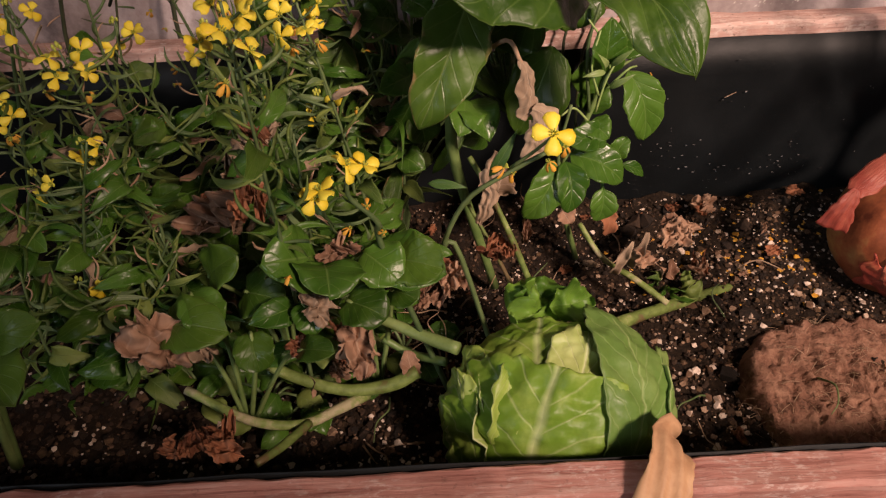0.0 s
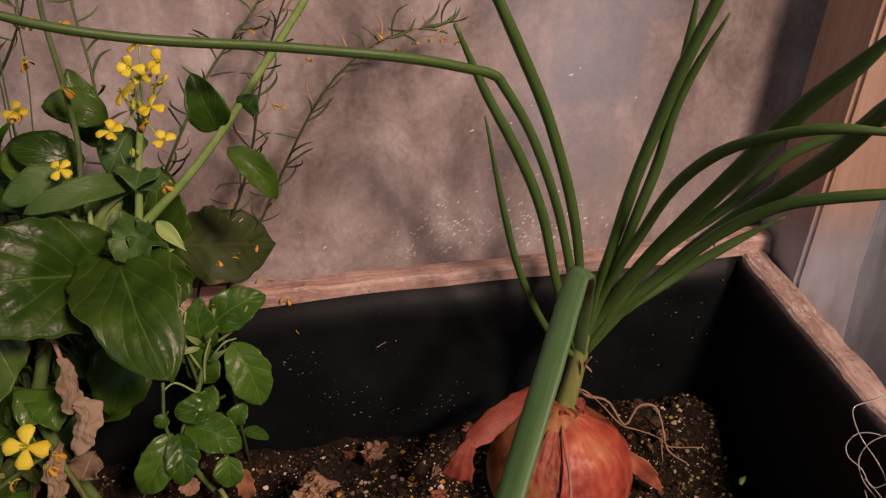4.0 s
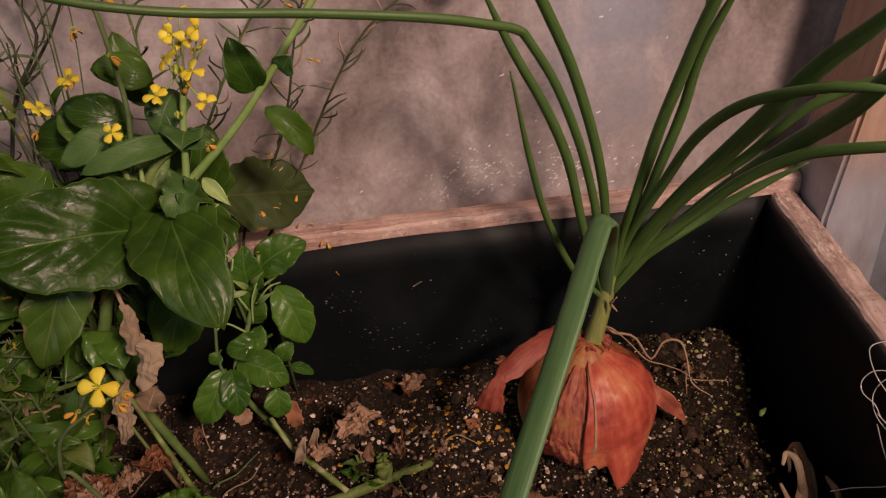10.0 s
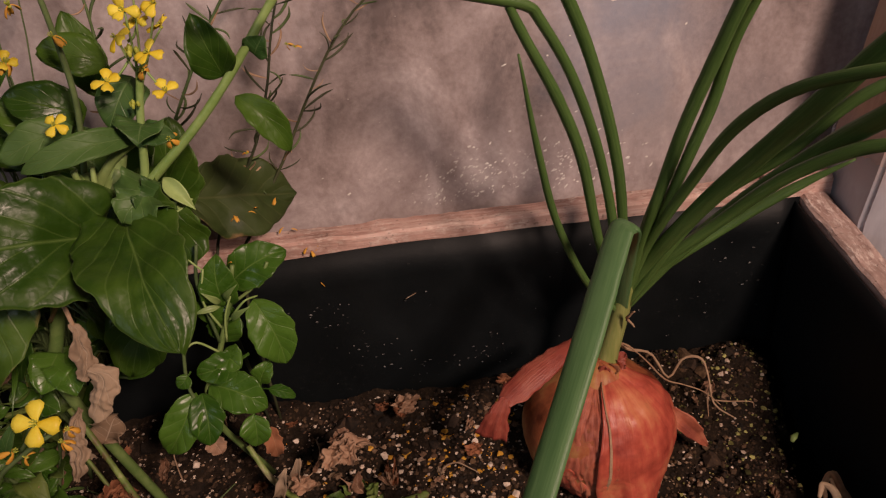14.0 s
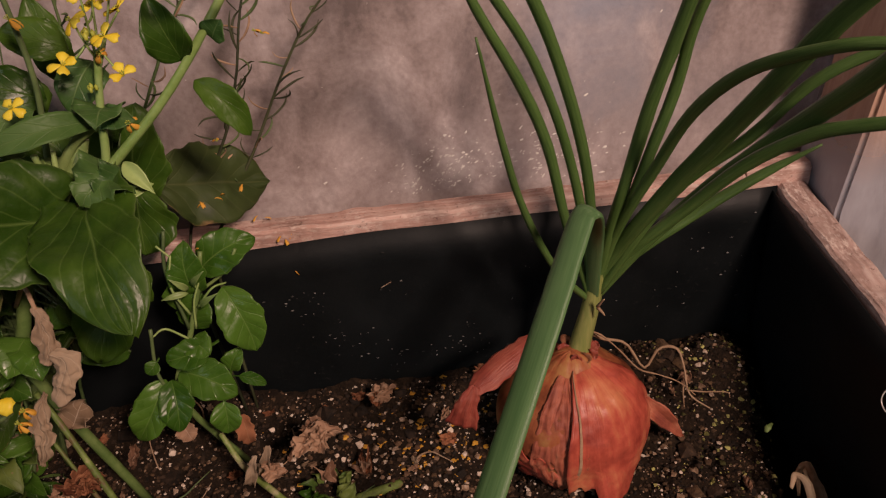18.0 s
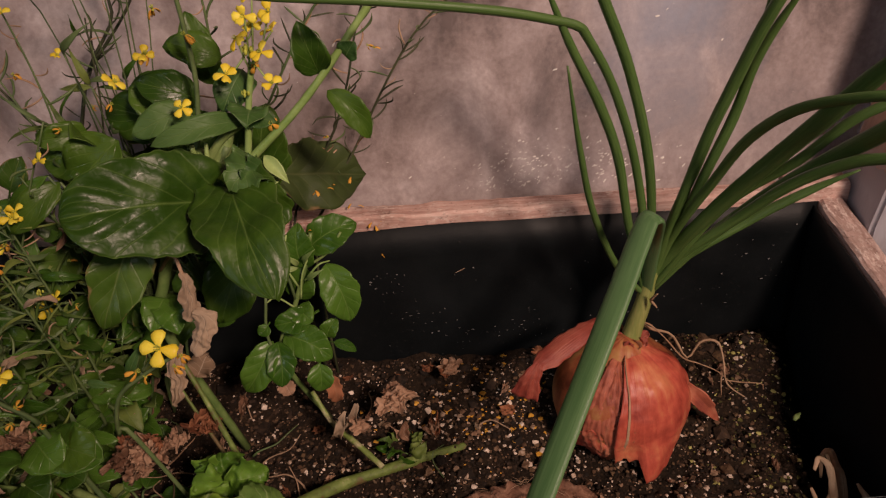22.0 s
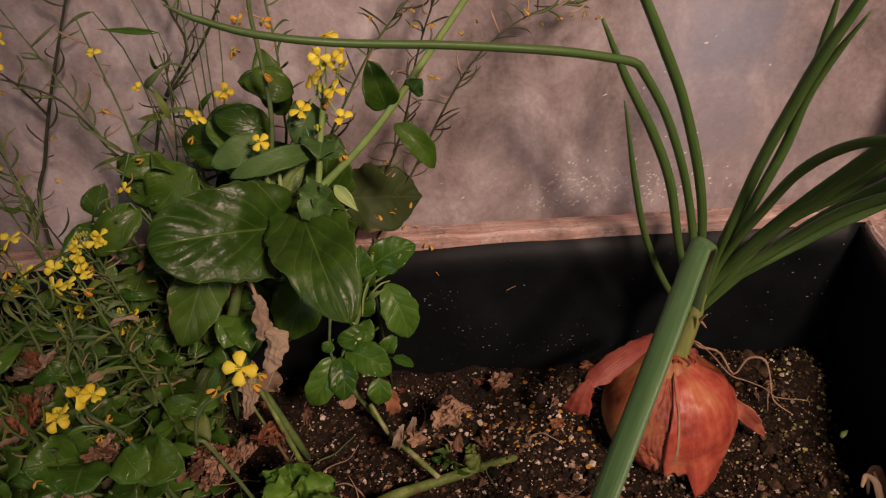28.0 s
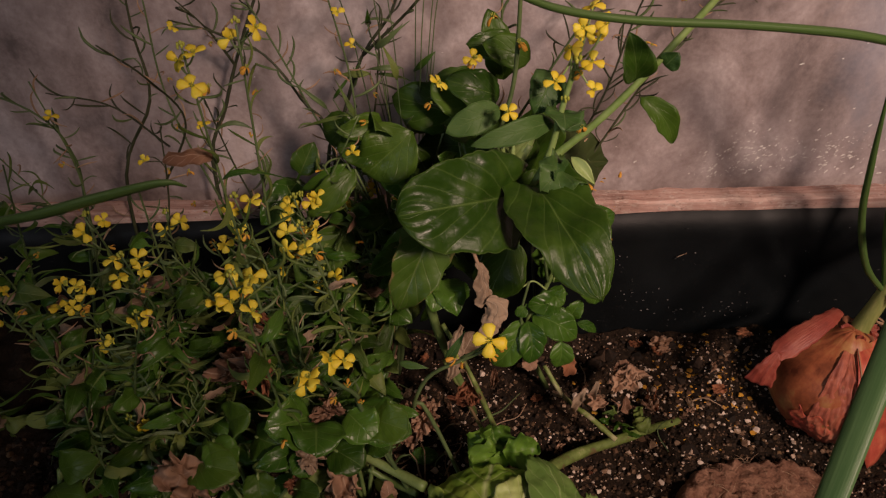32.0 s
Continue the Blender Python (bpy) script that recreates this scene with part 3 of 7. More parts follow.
def patch(parent, name, centre, radii, heading, up, au, av, material_, lift=0.02, shape=lambda u, v: (u, v), flare=0.0, ripple=0.01, thick=0.0006, nu=18, nv=14, label="", push=None, crease=0.0):
    """A leaf or skin that wraps an egg-shaped body: heading is its middle, au and av its half angles in degrees along and across."""
    h = Vector(heading).normalized()
    side = Vector(up).cross(h).normalized()
    u3 = h.cross(side)
    grid = []
    for i in range(nu + 1):
        row = []
        for j in range(nv + 1):
            u, v = shape(2 * i / nu - 1, 2 * j / nv - 1)
            a, b = radians(au) * u, radians(av) * v
            q = (Matrix.Rotation(b, 3, u3) @ (math.cos(a) * h + math.sin(a) * u3))
            e = max(abs(u), abs(v))
            r = 1 + lift + crease * (noise.noise(q * 4.5) + 0.5 * noise.noise(q * 11) + 0.3 * noise.noise(q * 24)) + flare * max(0, e - 0.55) ** 2 * 4 + ripple * math.sin(7 * b + 5 * a + heading[0] * 9) * (0.4 + e) + (push(u, v) if push else 0)
            p = Vector(centre) + Vector([q[k] * radii[k] * r for k in range(3)])
            p += 0.02 * max(radii) * noise.noise_vector(p * 70)
            row.append(p)
        grid.append(row)
    mid = Vector(centre)
    return part(name, sheet_bm(grid, thick, lambda p: (mid - p).normalized()), material_, parent, label)


def stem(parent, name, points, r0, r1, material_=None, n=14, sides=8, label="", wobble=0.1):
    return part(name, tube_bm(points, (r0, r1), n, sides, wobble=wobble), material_ or STEM, parent, label)


def ribbon(parent, name, points, widths, material_, face, label="", n=24, m=10, cup=0.3, crumple=0.001, thick=0.0005, folds=0.0):
    """A thin strip along a line, cupped across its width, with lengthwise folds and a crumpled, uneven edge."""
    line = smooth_path(points, n)
    fv, grid = Vector(face).normalized(), []
    for k, c in enumerate(line):
        d = (line[min(k + 1, n)] - line[max(k - 1, 0)]).normalized()
        nn = (fv - d * fv.dot(d)).normalized()
        ss = d.cross(nn)
        s = k / n * (len(widths) - 1)
        i = min(int(s), len(widths) - 2)
        w = (widths[i] + (widths[i + 1] - widths[i]) * (s - i)) / 2
        row = []
        for j in range(m + 1):
            v = 2 * j / m - 1
            e = 1 + (0.18 if crumple < 0.0015 else 0.5) * noise.noise(c * 220 + ss * v * 3) * abs(v)
            p = c + ss * w * v * e - nn * (cup * w * v * v) + nn * folds * w * math.sin(9 * v + 2 * s)
            p += crumple * (noise.noise_vector(p * 130) + 0.5 * noise.noise_vector(p * 300))
            row.append(p)
        grid.append(row)
    return part(name, sheet_bm(grid, thick, -fv), material_, parent, label)

# ---- the room ----
def soil_height(x, y):
    """The soil's surface: rough, a little higher at the back, falling away beside the side wall."""
    h = 0.238 + 0.018 * max(0.0, (y - 0.33) / 0.09) + 0.012 * max(0.0, (0.02 - x) / 0.2)
    p = Vector((x, y, 0))
    h += 0.007 * noise.noise(p * 18) + 0.006 * noise.noise(p * 47) + 0.0036 * noise.noise(p * 120) + 0.002 * noise.noise(p * 260)
    edge = 0.4 + 0.2 * (y - 0.25) + 0.022 * noise.noise(Vector((0, y * 22, 3))) + 0.012 * noise.noise(Vector((x * 60, y * 70, 9)))
    if x > edge:
        h -= min(0.075, (x - edge) * 2.2)
    bank = math.exp(-((x - 0.412) ** 2 + (y - 0.39) ** 2) / 0.0011)
    h += 0.027 * bank + 0.016 * math.exp(-((x - 0.361) ** 2 + (y - 0.405) ** 2) / 0.0003)
    h -= 0.012 * math.exp(-((x + 0.015) ** 2 + (y - 0.2) ** 2) / 0.0016)
    return h


under(tagged(new("floor", mesh_of("floor", box_bm((-2.2, -2.6, -0.05), (1.7, 0.6, 0), 0), CONCRETE, False)), "grey concrete floor under the planter", "floor", kind="structure"), None)
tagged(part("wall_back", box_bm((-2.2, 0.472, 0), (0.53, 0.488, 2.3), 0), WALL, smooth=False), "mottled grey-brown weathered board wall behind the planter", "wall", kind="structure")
tagged(part("wall_back_far", box_bm((0.4, 0.62, 0), (1.7, 0.66, 2.3), 0), STEEL, smooth=False), "dull blue-grey sheet metal wall panel", "wall", kind="structure")
tagged(part("wall_left", box_bm((-2.24, -2.6, 0), (-2.205, 0.5, 2.3), 0), ROOM, smooth=False), "plain dim plaster wall", "wall", kind="structure")
tagged(part("wall_right", box_bm((1.705, -2.6, 0), (1.74, 0.66, 2.3), 0), ROOM, smooth=False), "plain dim plaster wall", "wall", kind="structure")
tagged(part("wall_front", box_bm((-2.2, -2.64, 0), (1.7, -2.605, 2.3), 0), ROOM, smooth=False), "plain dim plaster wall", "wall", kind="structure")
tagged(part("ceiling", box_bm((-2.24, -2.64, 2.305), (1.74, 0.66, 2.34), 0), ROOM, smooth=False), "plain dim ceiling", "ceiling", kind="structure")

# white splashes on the wall
bm = bmesh.new()
rnd = random.Random(5)
for k in range(400):
    cx, cz, sx, sz = ((0.225, 0.402, 0.013, 0.011), (0.3, 0.406, 0.026, 0.012), (0.262, 0.402, 0.045, 0.014), (0.26, 0.45, 0.12, 0.06))[0 if k < 110 else 1 if k < 250 else 2 if k < 340 else 3]
    x, z, r = rnd.gauss(cx, sx), rnd.gauss(cz, sz), rnd.choice((0.0002, 0.0003, 0.0004, 0.0004, 0.0006, 0.0009))
    if z < 0.385:
        continue
    w, h, a = r * rnd.uniform(0.9, 2.6), r * rnd.uniform(0.6, 1.0), rnd.uniform(0.1, 1.1)
    ring = []
    for q in (0.2, 1.3, 2.4, 3.4, 4.4, 5.4):
        u, v = w * math.cos(q) * rnd.uniform(0.7, 1.2), h * math.sin(q) * rnd.uniform(0.7, 1.2)
        ring.append(bm.verts.new((x + u * math.cos(a) - v * math.sin(a), 0.4718, z + u * math.sin(a) + v * math.cos(a))))
    mid = bm.verts.new((x, 0.4718 - 0.4 * r, z))
    for i in range(6):
        bm.faces.new((ring[i], ring[(i + 1) % 6], mid))
bmesh.ops.recalc_face_normals(bm, faces=bm.faces)
tagged(part("wall_splashes", bm, SPLASH), "small white dried splashes on the wall board", "splashes", kind="stuff")

# upright timber beside the planter, its lean set to fit the camera's view
def leaning(a, b, c, d, low, high, lean):
    """A sawn post, upright beside the box and leaning to the side above its rim."""
    bm = bmesh.new()
    rows = [[bm.verts.new((x + lean * max(0.0, z - 0.383), y, z)) for x, y in (a, b, c, d)] for z in (low, 0.383, high)]
    for p, q in zip(rows, rows[1:]):
        for i in range(4):
            bm.faces.new((p[i], p[(i + 1) % 4], q[(i + 1) % 4], q[i]))
    bm.faces.new(rows[0][::-1]), bm.faces.new(rows[-1])
    bmesh.ops.recalc_face_normals(bm, faces=bm.faces)
    bmesh.ops.bevel(bm, geom=[e for e in bm.edges if abs(e.verts[0].co.z - e.verts[1].co.z) > 0.05], offset=0.003, segments=3, affect="EDGES")
    return bm


stud = thing("timber_stud", (0.49, 0.43, 0), "pale pine timber stud leaning beside the planter box", "stud")
part("post", leaning((0.4742, 0.384), (0.5215, 0.384), (0.523, 0.452), (0.4815, 0.452), 0.0, 2.25, 0.128), PINE, stud, smooth=False)
part("knot", tube_bm([(0.518, 0.3842, 0.56), (0.518, 0.383, 0.56)], (0.004, 0.003), 2, 10, 0.8), STEM_DARK, stud, "small dark knot")
# added sleeve; its bluish tint stands in for cool light on the lower stud
part("tint_sleeve", leaning((0.4732, 0.3825), (0.523, 0.3825), (0.5245, 0.4535), (0.4802, 0.4535), 0.002, 0.5, 0.128), COOL_TINT, stud, "added bluish sleeve standing in for cool light on the stud's foot", smooth=False)
# added sheet that carries the same painted cool light past the stud
sheet = thing("tint_sheet", (0.62, 0.43, 0), "added bluish sheet standing in for cool light beside the stud", "plastic film")
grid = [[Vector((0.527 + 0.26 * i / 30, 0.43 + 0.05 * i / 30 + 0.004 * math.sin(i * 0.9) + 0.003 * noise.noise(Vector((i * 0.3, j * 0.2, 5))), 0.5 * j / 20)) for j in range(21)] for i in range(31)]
part("tint_pane", sheet_bm(grid, 0.0005, Vector((0, 1, 0))), COOL_TINT, sheet)
brace = thing("cross_brace", (0.63, 0.5, 0.42), "brown pine cross brace with a knot fixed slanting to the wall", "board")
bm = box_bm((-0.12, -0.01, -0.045), (0.5, 0.01, 0.045), 0.002)
bm.transform(Matrix.Translation((0.63, 0.51, 0.43)) @ Matrix.Rotation(radians(33), 4, "Y"))
part("plank", bm, PINE_DARK, brace, smooth=False)
part("knot", tube_bm([(0.628, 0.5, 0.425), (0.628, 0.4985, 0.425)], (0.005, 0.004), 2, 10, 0.8), STEM_DARK, brace, "dark knot")

# ---- planter ----
planter = thing("planter_box", (-0.05, 0.29, 0), "weathered pinkish timber planter box lined with black plastic", "planter")
part("back_board", board_bm((-0.72, 0.4245, 0.02), (0.4505, 0.4435, 0.394), 0.006, 0), BOARD_X, planter, smooth=False)
part("corner_block", board_bm((0.431, 0.4238, 0.3), (0.476, 0.447, 0.398), 0.006, 0, 0.002), BOARD_X, planter, "chipped corner block", smooth=False)
part("side_board", board_bm((0.4535, 0.118, 0.02), (0.4725, 0.4232, 0.386), 0.006, 1, slope=0.13), BOARD_Y, planter, smooth=False)
part("end_board", board_bm((-0.739, 0.118, 0.02), (-0.7205, 0.4435, 0.386), 0.01, 1, slope=0.13), BOARD_Y, planter, smooth=False)
part("front_board", board_bm((-0.72, 0.13, 0.02), (0.453, 0.149, 0.312), 0.006, 0), BOARD_FRONT, planter, smooth=False)
part("front_batten", board_bm((-0.72, 0.108, 0.02), (0.453, 0.1285, 0.285), 0.006, 0, 0.0016), BOARD_FRONT, planter, "lower pink front batten", smooth=False)


def liner_bm(points, low, high, sag):
    """A hanging sheet along a line of points, with a wavering upper edge."""
    grid = []
    for k, (x, y) in enumerate(points):
        col = []
        for j in range(13):
            f = j / 12
            z = low + (high - sag * (0.5 + 0.5 * noise.noise(Vector((x * 4, y * 4, 7)))) - low) * f
            p = Vector((x, y, z))
            col.append(p + Vector((0, 1, 0)) * 0.0016 * noise.noise(p * 14))
        grid.append(col)
    return sheet_bm(grid, 0.0006, Vector((0, 0.001, 0)).normalized())


bm = liner_bm([(-0.715 + 1.1675 * k / 90, 0.4215) for k in range(91)], 0.05, 0.388, 0.006)
for v in bm.verts:
    if v.co.z > 0.3:
        v.co.z -= 0.011 * max(0.0, 0.19 - v.co.x) / 0.2 * min(1.0, max(0.0, v.co.x + 0.1) / 0.1) * 0.6
part("back_liner", bm, LINER, planter, "black plastic liner, dusty")
grid = [[Vector((0.4495 + 0.002 * noise.noise(Vector((y * 20, z * 20, 2))), y, z)) for z in [0.05 + (0.382 - 0.13 * (0.42 - y) - 0.05) * j / 12 for j in range(13)]] for y in [0.152 + 0.2712 * k / 40 for k in range(41)]]
part("side_liner", sheet_bm(grid, 0.0006, Vector((1, 0, 0))), LINER, planter, "black plastic liner")
grid = [[Vector((x, 0.1515 + 0.0012 * noise.noise(Vector((x * 20, z * 20, 4))), z)) for z in [0.05 + (0.3105 + 0.003 * noise.noise(Vector((x * 9, 1, 1))) - 0.05) * j / 10 for j in range(11)]] for x in [-0.715 + 1.163 * k / 80 for k in range(81)]]
part("front_liner", sheet_bm(grid, 0.0006, Vector((0, -1, 0))), LINER, planter, "black plastic liner edge")

# small scuffs and petals stuck on the liner
for x, z, l, a in ((0.177, 0.343, 0.009, 28), (0.118, 0.3615, 0.004, -60)):
    d = Vector((math.cos(radians(a)), 0, math.sin(radians(a)))) * l
    tagged(part("dry_scrap", tube_bm([Vector((x, 0.4195, z)) - d / 2, Vector((x, 0.4188, z + 0.0006)), Vector((x, 0.4195, z)) + d / 2], (0.0004, 0.0003), 6, 5), PERLITE if a > 0 else PETAL_OLD), "tiny dry plant scrap stuck to the liner", "scrap")

rnd = random.Random(8)
bm = bmesh.new()
for k in range(130):
    cx, cz = ((0.135, 0.3), (0.118, 0.335), (0.178, 0.275), (0.225, 0.285))[k % 4]
    x, z = (rnd.gauss(cx, 0.012), rnd.gauss(cz, 0.007)) if k < 70 else (rnd.gauss(0.4, 0.03), rnd.gauss(0.34, 0.022)) if k < 90 else (rnd.uniform(0.1, 0.44), rnd.uniform(0.27, 0.37))
    w, hh = rnd.choice((0.0004, 0.0005, 0.0008, 0.0012)), rnd.choice((0.0003, 0.0004, 0.0006))
    y = 0.4212 - 0.0016
    ring = [bm.verts.new((x + w * math.cos(a), y, z + hh * math.sin(a) + 0.3 * w * math.cos(a) * rnd.uniform(-1, 1))) for a in (0, 1.05, 2.1, 3.14, 4.19, 5.24)]
    mid = bm.verts.new((x, y - 0.0003, z))
    for i in range(6):
        bm.faces.new((ring[i], ring[(i + 1) % 6], mid))
bmesh.ops.recalc_face_normals(bm, faces=bm.faces)
tagged(part("liner_dust", bm, DUST), "pale dried specks of dirt on the black liner", "dirt specks", kind="stuff")

# ---- soil ----
NX, NY = 430, 118
xs = [-0.714 + 1.162 * i / NX for i in range(NX + 1)]
ys = [0.1525 + 0.2675 * j / NY for j in range(NY + 1)]
verts = [(x, y, soil_height(x, y)) for x in xs for y in ys]
faces = [(i * (NY + 1) + j, (i + 1) * (NY + 1) + j, (i + 1) * (NY + 1) + j + 1, i * (NY + 1) + j + 1) for i in range(NX) for j in range(NY)]
me = bpy.data.meshes.new("soil")
me.from_pydata(verts, [], faces)
me.materials.append(SOIL)
me.polygons.foreach_set("use_smooth", [True] * len(me.polygons))
tagged(new("soil", me), "dark crumbly potting soil filling the planter", "soil", kind="structure")


def crumbs(name, count, sizes, material_, label, seed, area, sink=0.3, squash=0.7):
    """Many small uneven grains lying on the soil, in one mesh."""
    rnd = random.Random(seed)
    verts, faces = [], []
    shape = [Vector(v).normalized() for v in ((1, 1, 1), (-1, -1, 1), (-1, 1, -1), (1, -1, -1), (1.3, 0, 0), (-1.3, 0, 0), (0, 1.3, 0), (0, -1.3, 0), (0, 0, 1.3), (0, 0, -1.3))]
    bm = bmesh.new()
    for v in shape:
        bm.verts.new(v)
    bmesh.ops.convex_hull(bm, input=bm.verts)
    bm.verts.index_update()
    pts = [v.co.copy() for v in bm.verts]
    tris = [[v.index for v in f.verts] for f in bm.faces]
    bm.free()
    for _ in range(count):
        x, y = area(rnd)
        if not (-0.71 < x < 0.443 and 0.155 < y < 0.417):
            continue
        r = rnd.choice(sizes) * rnd.uniform(0.7, 1.25)
        turn = Euler((rnd.uniform(0, 6.3), rnd.uniform(0, 6.3), rnd.uniform(0, 6.3))).to_matrix()
        z = soil_height(x, y) + r * squash * (1 - sink)
        n = len(verts)
        for p in pts:
            q = turn @ (p * rnd.uniform(0.75, 1.2))
            verts.append((x + q.x * r, y + q.y * r, z + q.z * r * squash))
        faces += [[n + i for i in f] for f in tris]
    me = bpy.data.meshes.new(name)
    me.from_pydata(verts, [], faces)
    me.materials.append(material_)
    return tagged(new(name, me), label, name.replace("_", " "), kind="stuff")


def seen_side(r):
    return r.uniform(-0.08, 0.43), r.uniform(0.158, 0.416)


crumbs("soil_crumbs", 14000, (0.0006, 0.0008, 0.001, 0.0014, 0.002), CLOD, "dark loose crumbs of soil", 1, seen_side, 0.45)
crumbs("soil_crumbs", 5000, (0.001, 0.0014, 0.002, 0.003), CLOD, "dark loose crumbs of soil", 9, lambda r: (r.uniform(-0.45, -0.06), r.uniform(0.156, 0.3)), 0.45)
crumbs("perlite", 700, (0.0008, 0.0012, 0.0018), PERLITE, "pale perlite grains scattered on the soil", 10, lambda r: (r.uniform(-0.3, -0.06), r.uniform(0.158, 0.28)), 0.35)
crumbs("perlite_patch", 130, (0.0012, 0.0018, 0.0024), PERLITE, "pale perlite grains in a patch", 12, lambda r: (r.gauss(-0.05, 0.014), r.gauss(0.185, 0.012)), 0.3)
crumbs("soil_clods", 70, (0.004, 0.005, 0.0065), CLOD, "dark damp clods of soil", 2, lambda r: (r.uniform(-0.1, 0.43), r.choice((r.uniform(0.16, 0.41), r.uniform(0.37, 0.415)))), 0.6)
crumbs("perlite", 6500, (0.0005, 0.0006, 0.0008, 0.001, 0.0014), PERLITE, "pale perlite grains scattered on the soil", 3, seen_side, 0.35)
crumbs("perlite_lumps", 760, (0.0015, 0.0019, 0.0024, 0.003), PERLITE, "larger pale perlite lumps on the soil", 4, lambda r: (r.gauss(0.2, 0.15), r.uniform(0.16, 0.4)), 0.35)
crumbs("mossy_grains", 650, (0.0006, 0.0008, 0.0012, 0.0019), ALGAE, "greenish algae-stained grains on the damp soil", 14, lambda r: (min(0.44, r.gauss(0.4, 0.035)), r.uniform(0.19, 0.415)), 0.4)
crumbs("fallen_petals", 150, (0.001, 0.0014, 0.0019, 0.0024), PETAL_OLD, "fallen orange-yellow petals on the soil", 6, lambda r: (r.gauss(0.195, 0.045), r.gauss(0.365, 0.028)), 0.2, 0.3)

# ---- coir disc ----
CENTRE = Vector((0.215, 0.223))
bm = bmesh.new()
rows = []
for i in range(48):
    f = i / 47
    row = []
    for j in range(144):
        a = 2 * math.pi * j / 144
        sq = (abs(math.cos(a)) ** 3 + abs(math.sin(a)) ** 3) ** (-1 / 3)
        rr = f ** 0.8 * sq * (0.95 + 0.1 * noise.noise(Vector((math.cos(a) * 2, math.sin(a) * 2, 0))) + 0.07 * noise.noise(Vector((math.cos(a) * 7, math.sin(a) * 7, 5))) + 0.04 * noise.noise(Vector((math.cos(a) * 22, math.sin(a) * 22, 9))))
        x, y = CENTRE.x + 0.071 * rr * math.cos(a), CENTRE.y + 0.073 * rr * math.sin(a)
        q = Vector((x, y, 0))
        z = 0.231 + 0.018 * (1 - max(0, f - 0.86) ** 2 * 40) + 0.004 * noise.noise(q * 30) - 0.006 * abs(noise.noise(Vector((x * 50, y * 34, 2)))) + 0.0035 * noise.noise(Vector((x * 210, y * 120, 0))) + 0.002 * noise.noise(q * 420)
        row.append(bm.verts.new((x, max(y, 0.1535), z)))
    rows.append(row)
for r, s in zip(rows, rows[1:]):
    for j in range(144):
        bm.faces.new((r[j], s[j], s[(j + 1) % 144], r[(j + 1) % 144]))
bm.faces.new([v for v in rows[0]])
low = [bm.verts.new((v.co.x, v.co.y, 0.225)) for v in rows[-1]]
for j in range(144):
    bm.faces.new((rows[-1][j], low[j], low[(j + 1) % 144], rows[-1][(j + 1) % 144]))
bmesh.ops.recalc_face_normals(bm, faces=bm.faces)
coir = thing("coir_disc", (0.214, 0.226, 0.235), "brown fibrous coir disc lying on the soil", "coir disc")
part("body", bm, COIR, coir)
rnd = random.Random(11)
for k in range(290):
    a, f = rnd.uniform(0, 6.28), (rnd.uniform(0.2, 1.02) if k < 150 else rnd.uniform(0.88, 1.06))
    p = Vector((CENTRE.x + 0.068 * f * math.cos(a), max(0.158, CENTRE.y + 0.07 * f * math.sin(a)), 0.249 - 0.02 * max(0, f - 0.8) * 2))
    d = Vector((rnd.uniform(-1, 1), rnd.uniform(-1, 1), rnd.uniform(-0.05, 0.45))).normalized() * rnd.uniform(0.006, 0.016)
    part("fibre", tube_bm([p - d * 0.5, p + Vector((0, 0, 0.002)), p + d * 0.5], (0.0002, 0.00012), 5, 4), FIBRE, coir)

# ---- onion ----
onion = thing("sprouting_onion", (0.297, 0.345, 0.235), "red-skinned sprouting onion with long green leaves, set in soil", "onion")
BC, BR = Vector((0.292, 0.346, 0.272)), (0.05, 0.0475, 0.0475)
bm = bmesh.new()
uvl = bm.loops.layers.uv.verify()
rings = []
for i in range(37):
    s = math.pi * i / 36
    ring = []
    for j in range(64):
        a = 2 * math.pi * j / 64
        q = Vector((math.sin(s) * math.cos(a), math.sin(s) * math.sin(a), math.cos(s)))
        r = 1 + 0.006 * math.sin(9 * a + 1.2) * math.sin(s) + 0.015 * noise.noise(q * 1.7) + 0.007 * noise.noise(Vector((math.cos(a) * 6, math.sin(a) * 6, s * 0.8)))
        z = q.z * BR[2] * r + (0.007 * max(0.0, q.z - 0.94) / 0.06)
        ring.append(bm.verts.new(BC + Vector((q.x * BR[0] * r, q.y * BR[1] * r, z))))
    rings.append(ring)
for i in range(36):
    for j in range(64):
        k = (j + 1) % 64
        f = bm.faces.new((rings[i][j], rings[i + 1][j], rings[i + 1][k], rings[i][k]))
        for lp, q in zip(f.loops, ((j, i), (j, i + 1), (j + 1, i + 1), (j + 1, i))):
            lp[uvl].uv = (q[0] / 64, q[1] / 36)
bmesh.ops.remove_doubles(bm, verts=bm.verts, dist=1e-5)
part("bulb", bm, ONION_BULB, onion, "orange-brown onion bulb")


def torn(u, v):
    """A skin that narrows to the neck; below it is torn off short at the seam, reaches out to one point and runs back to the far side."""
    if u < 0:
        u *= 0.24 + 0.03 * math.sin(23 * v) + 0.02 * math.sin(47 * v) if v < -0.6 else 0.33 + 0.01 * math.sin(25 * v)
    return u, v - 0.05 * (1 - v) * 0.5 * math.cos(4 * u)


def seam_rim(u, v):
    """The skin stands off the bulb toward its point, and its edge rolls outward along the seam."""
    reach = 0.1 if v < -0.63 else 0.44 * max(0.0, 1 - (v + 0.63) / 1.1) ** 1.5
    return reach * (max(0.0, -u) / 0.33) ** 1.4 + 0.05 * max(0.0, -v - 0.82) / 0.18 + 0.02 * max(0.0, 1 - abs(v + 0.4) * 2)


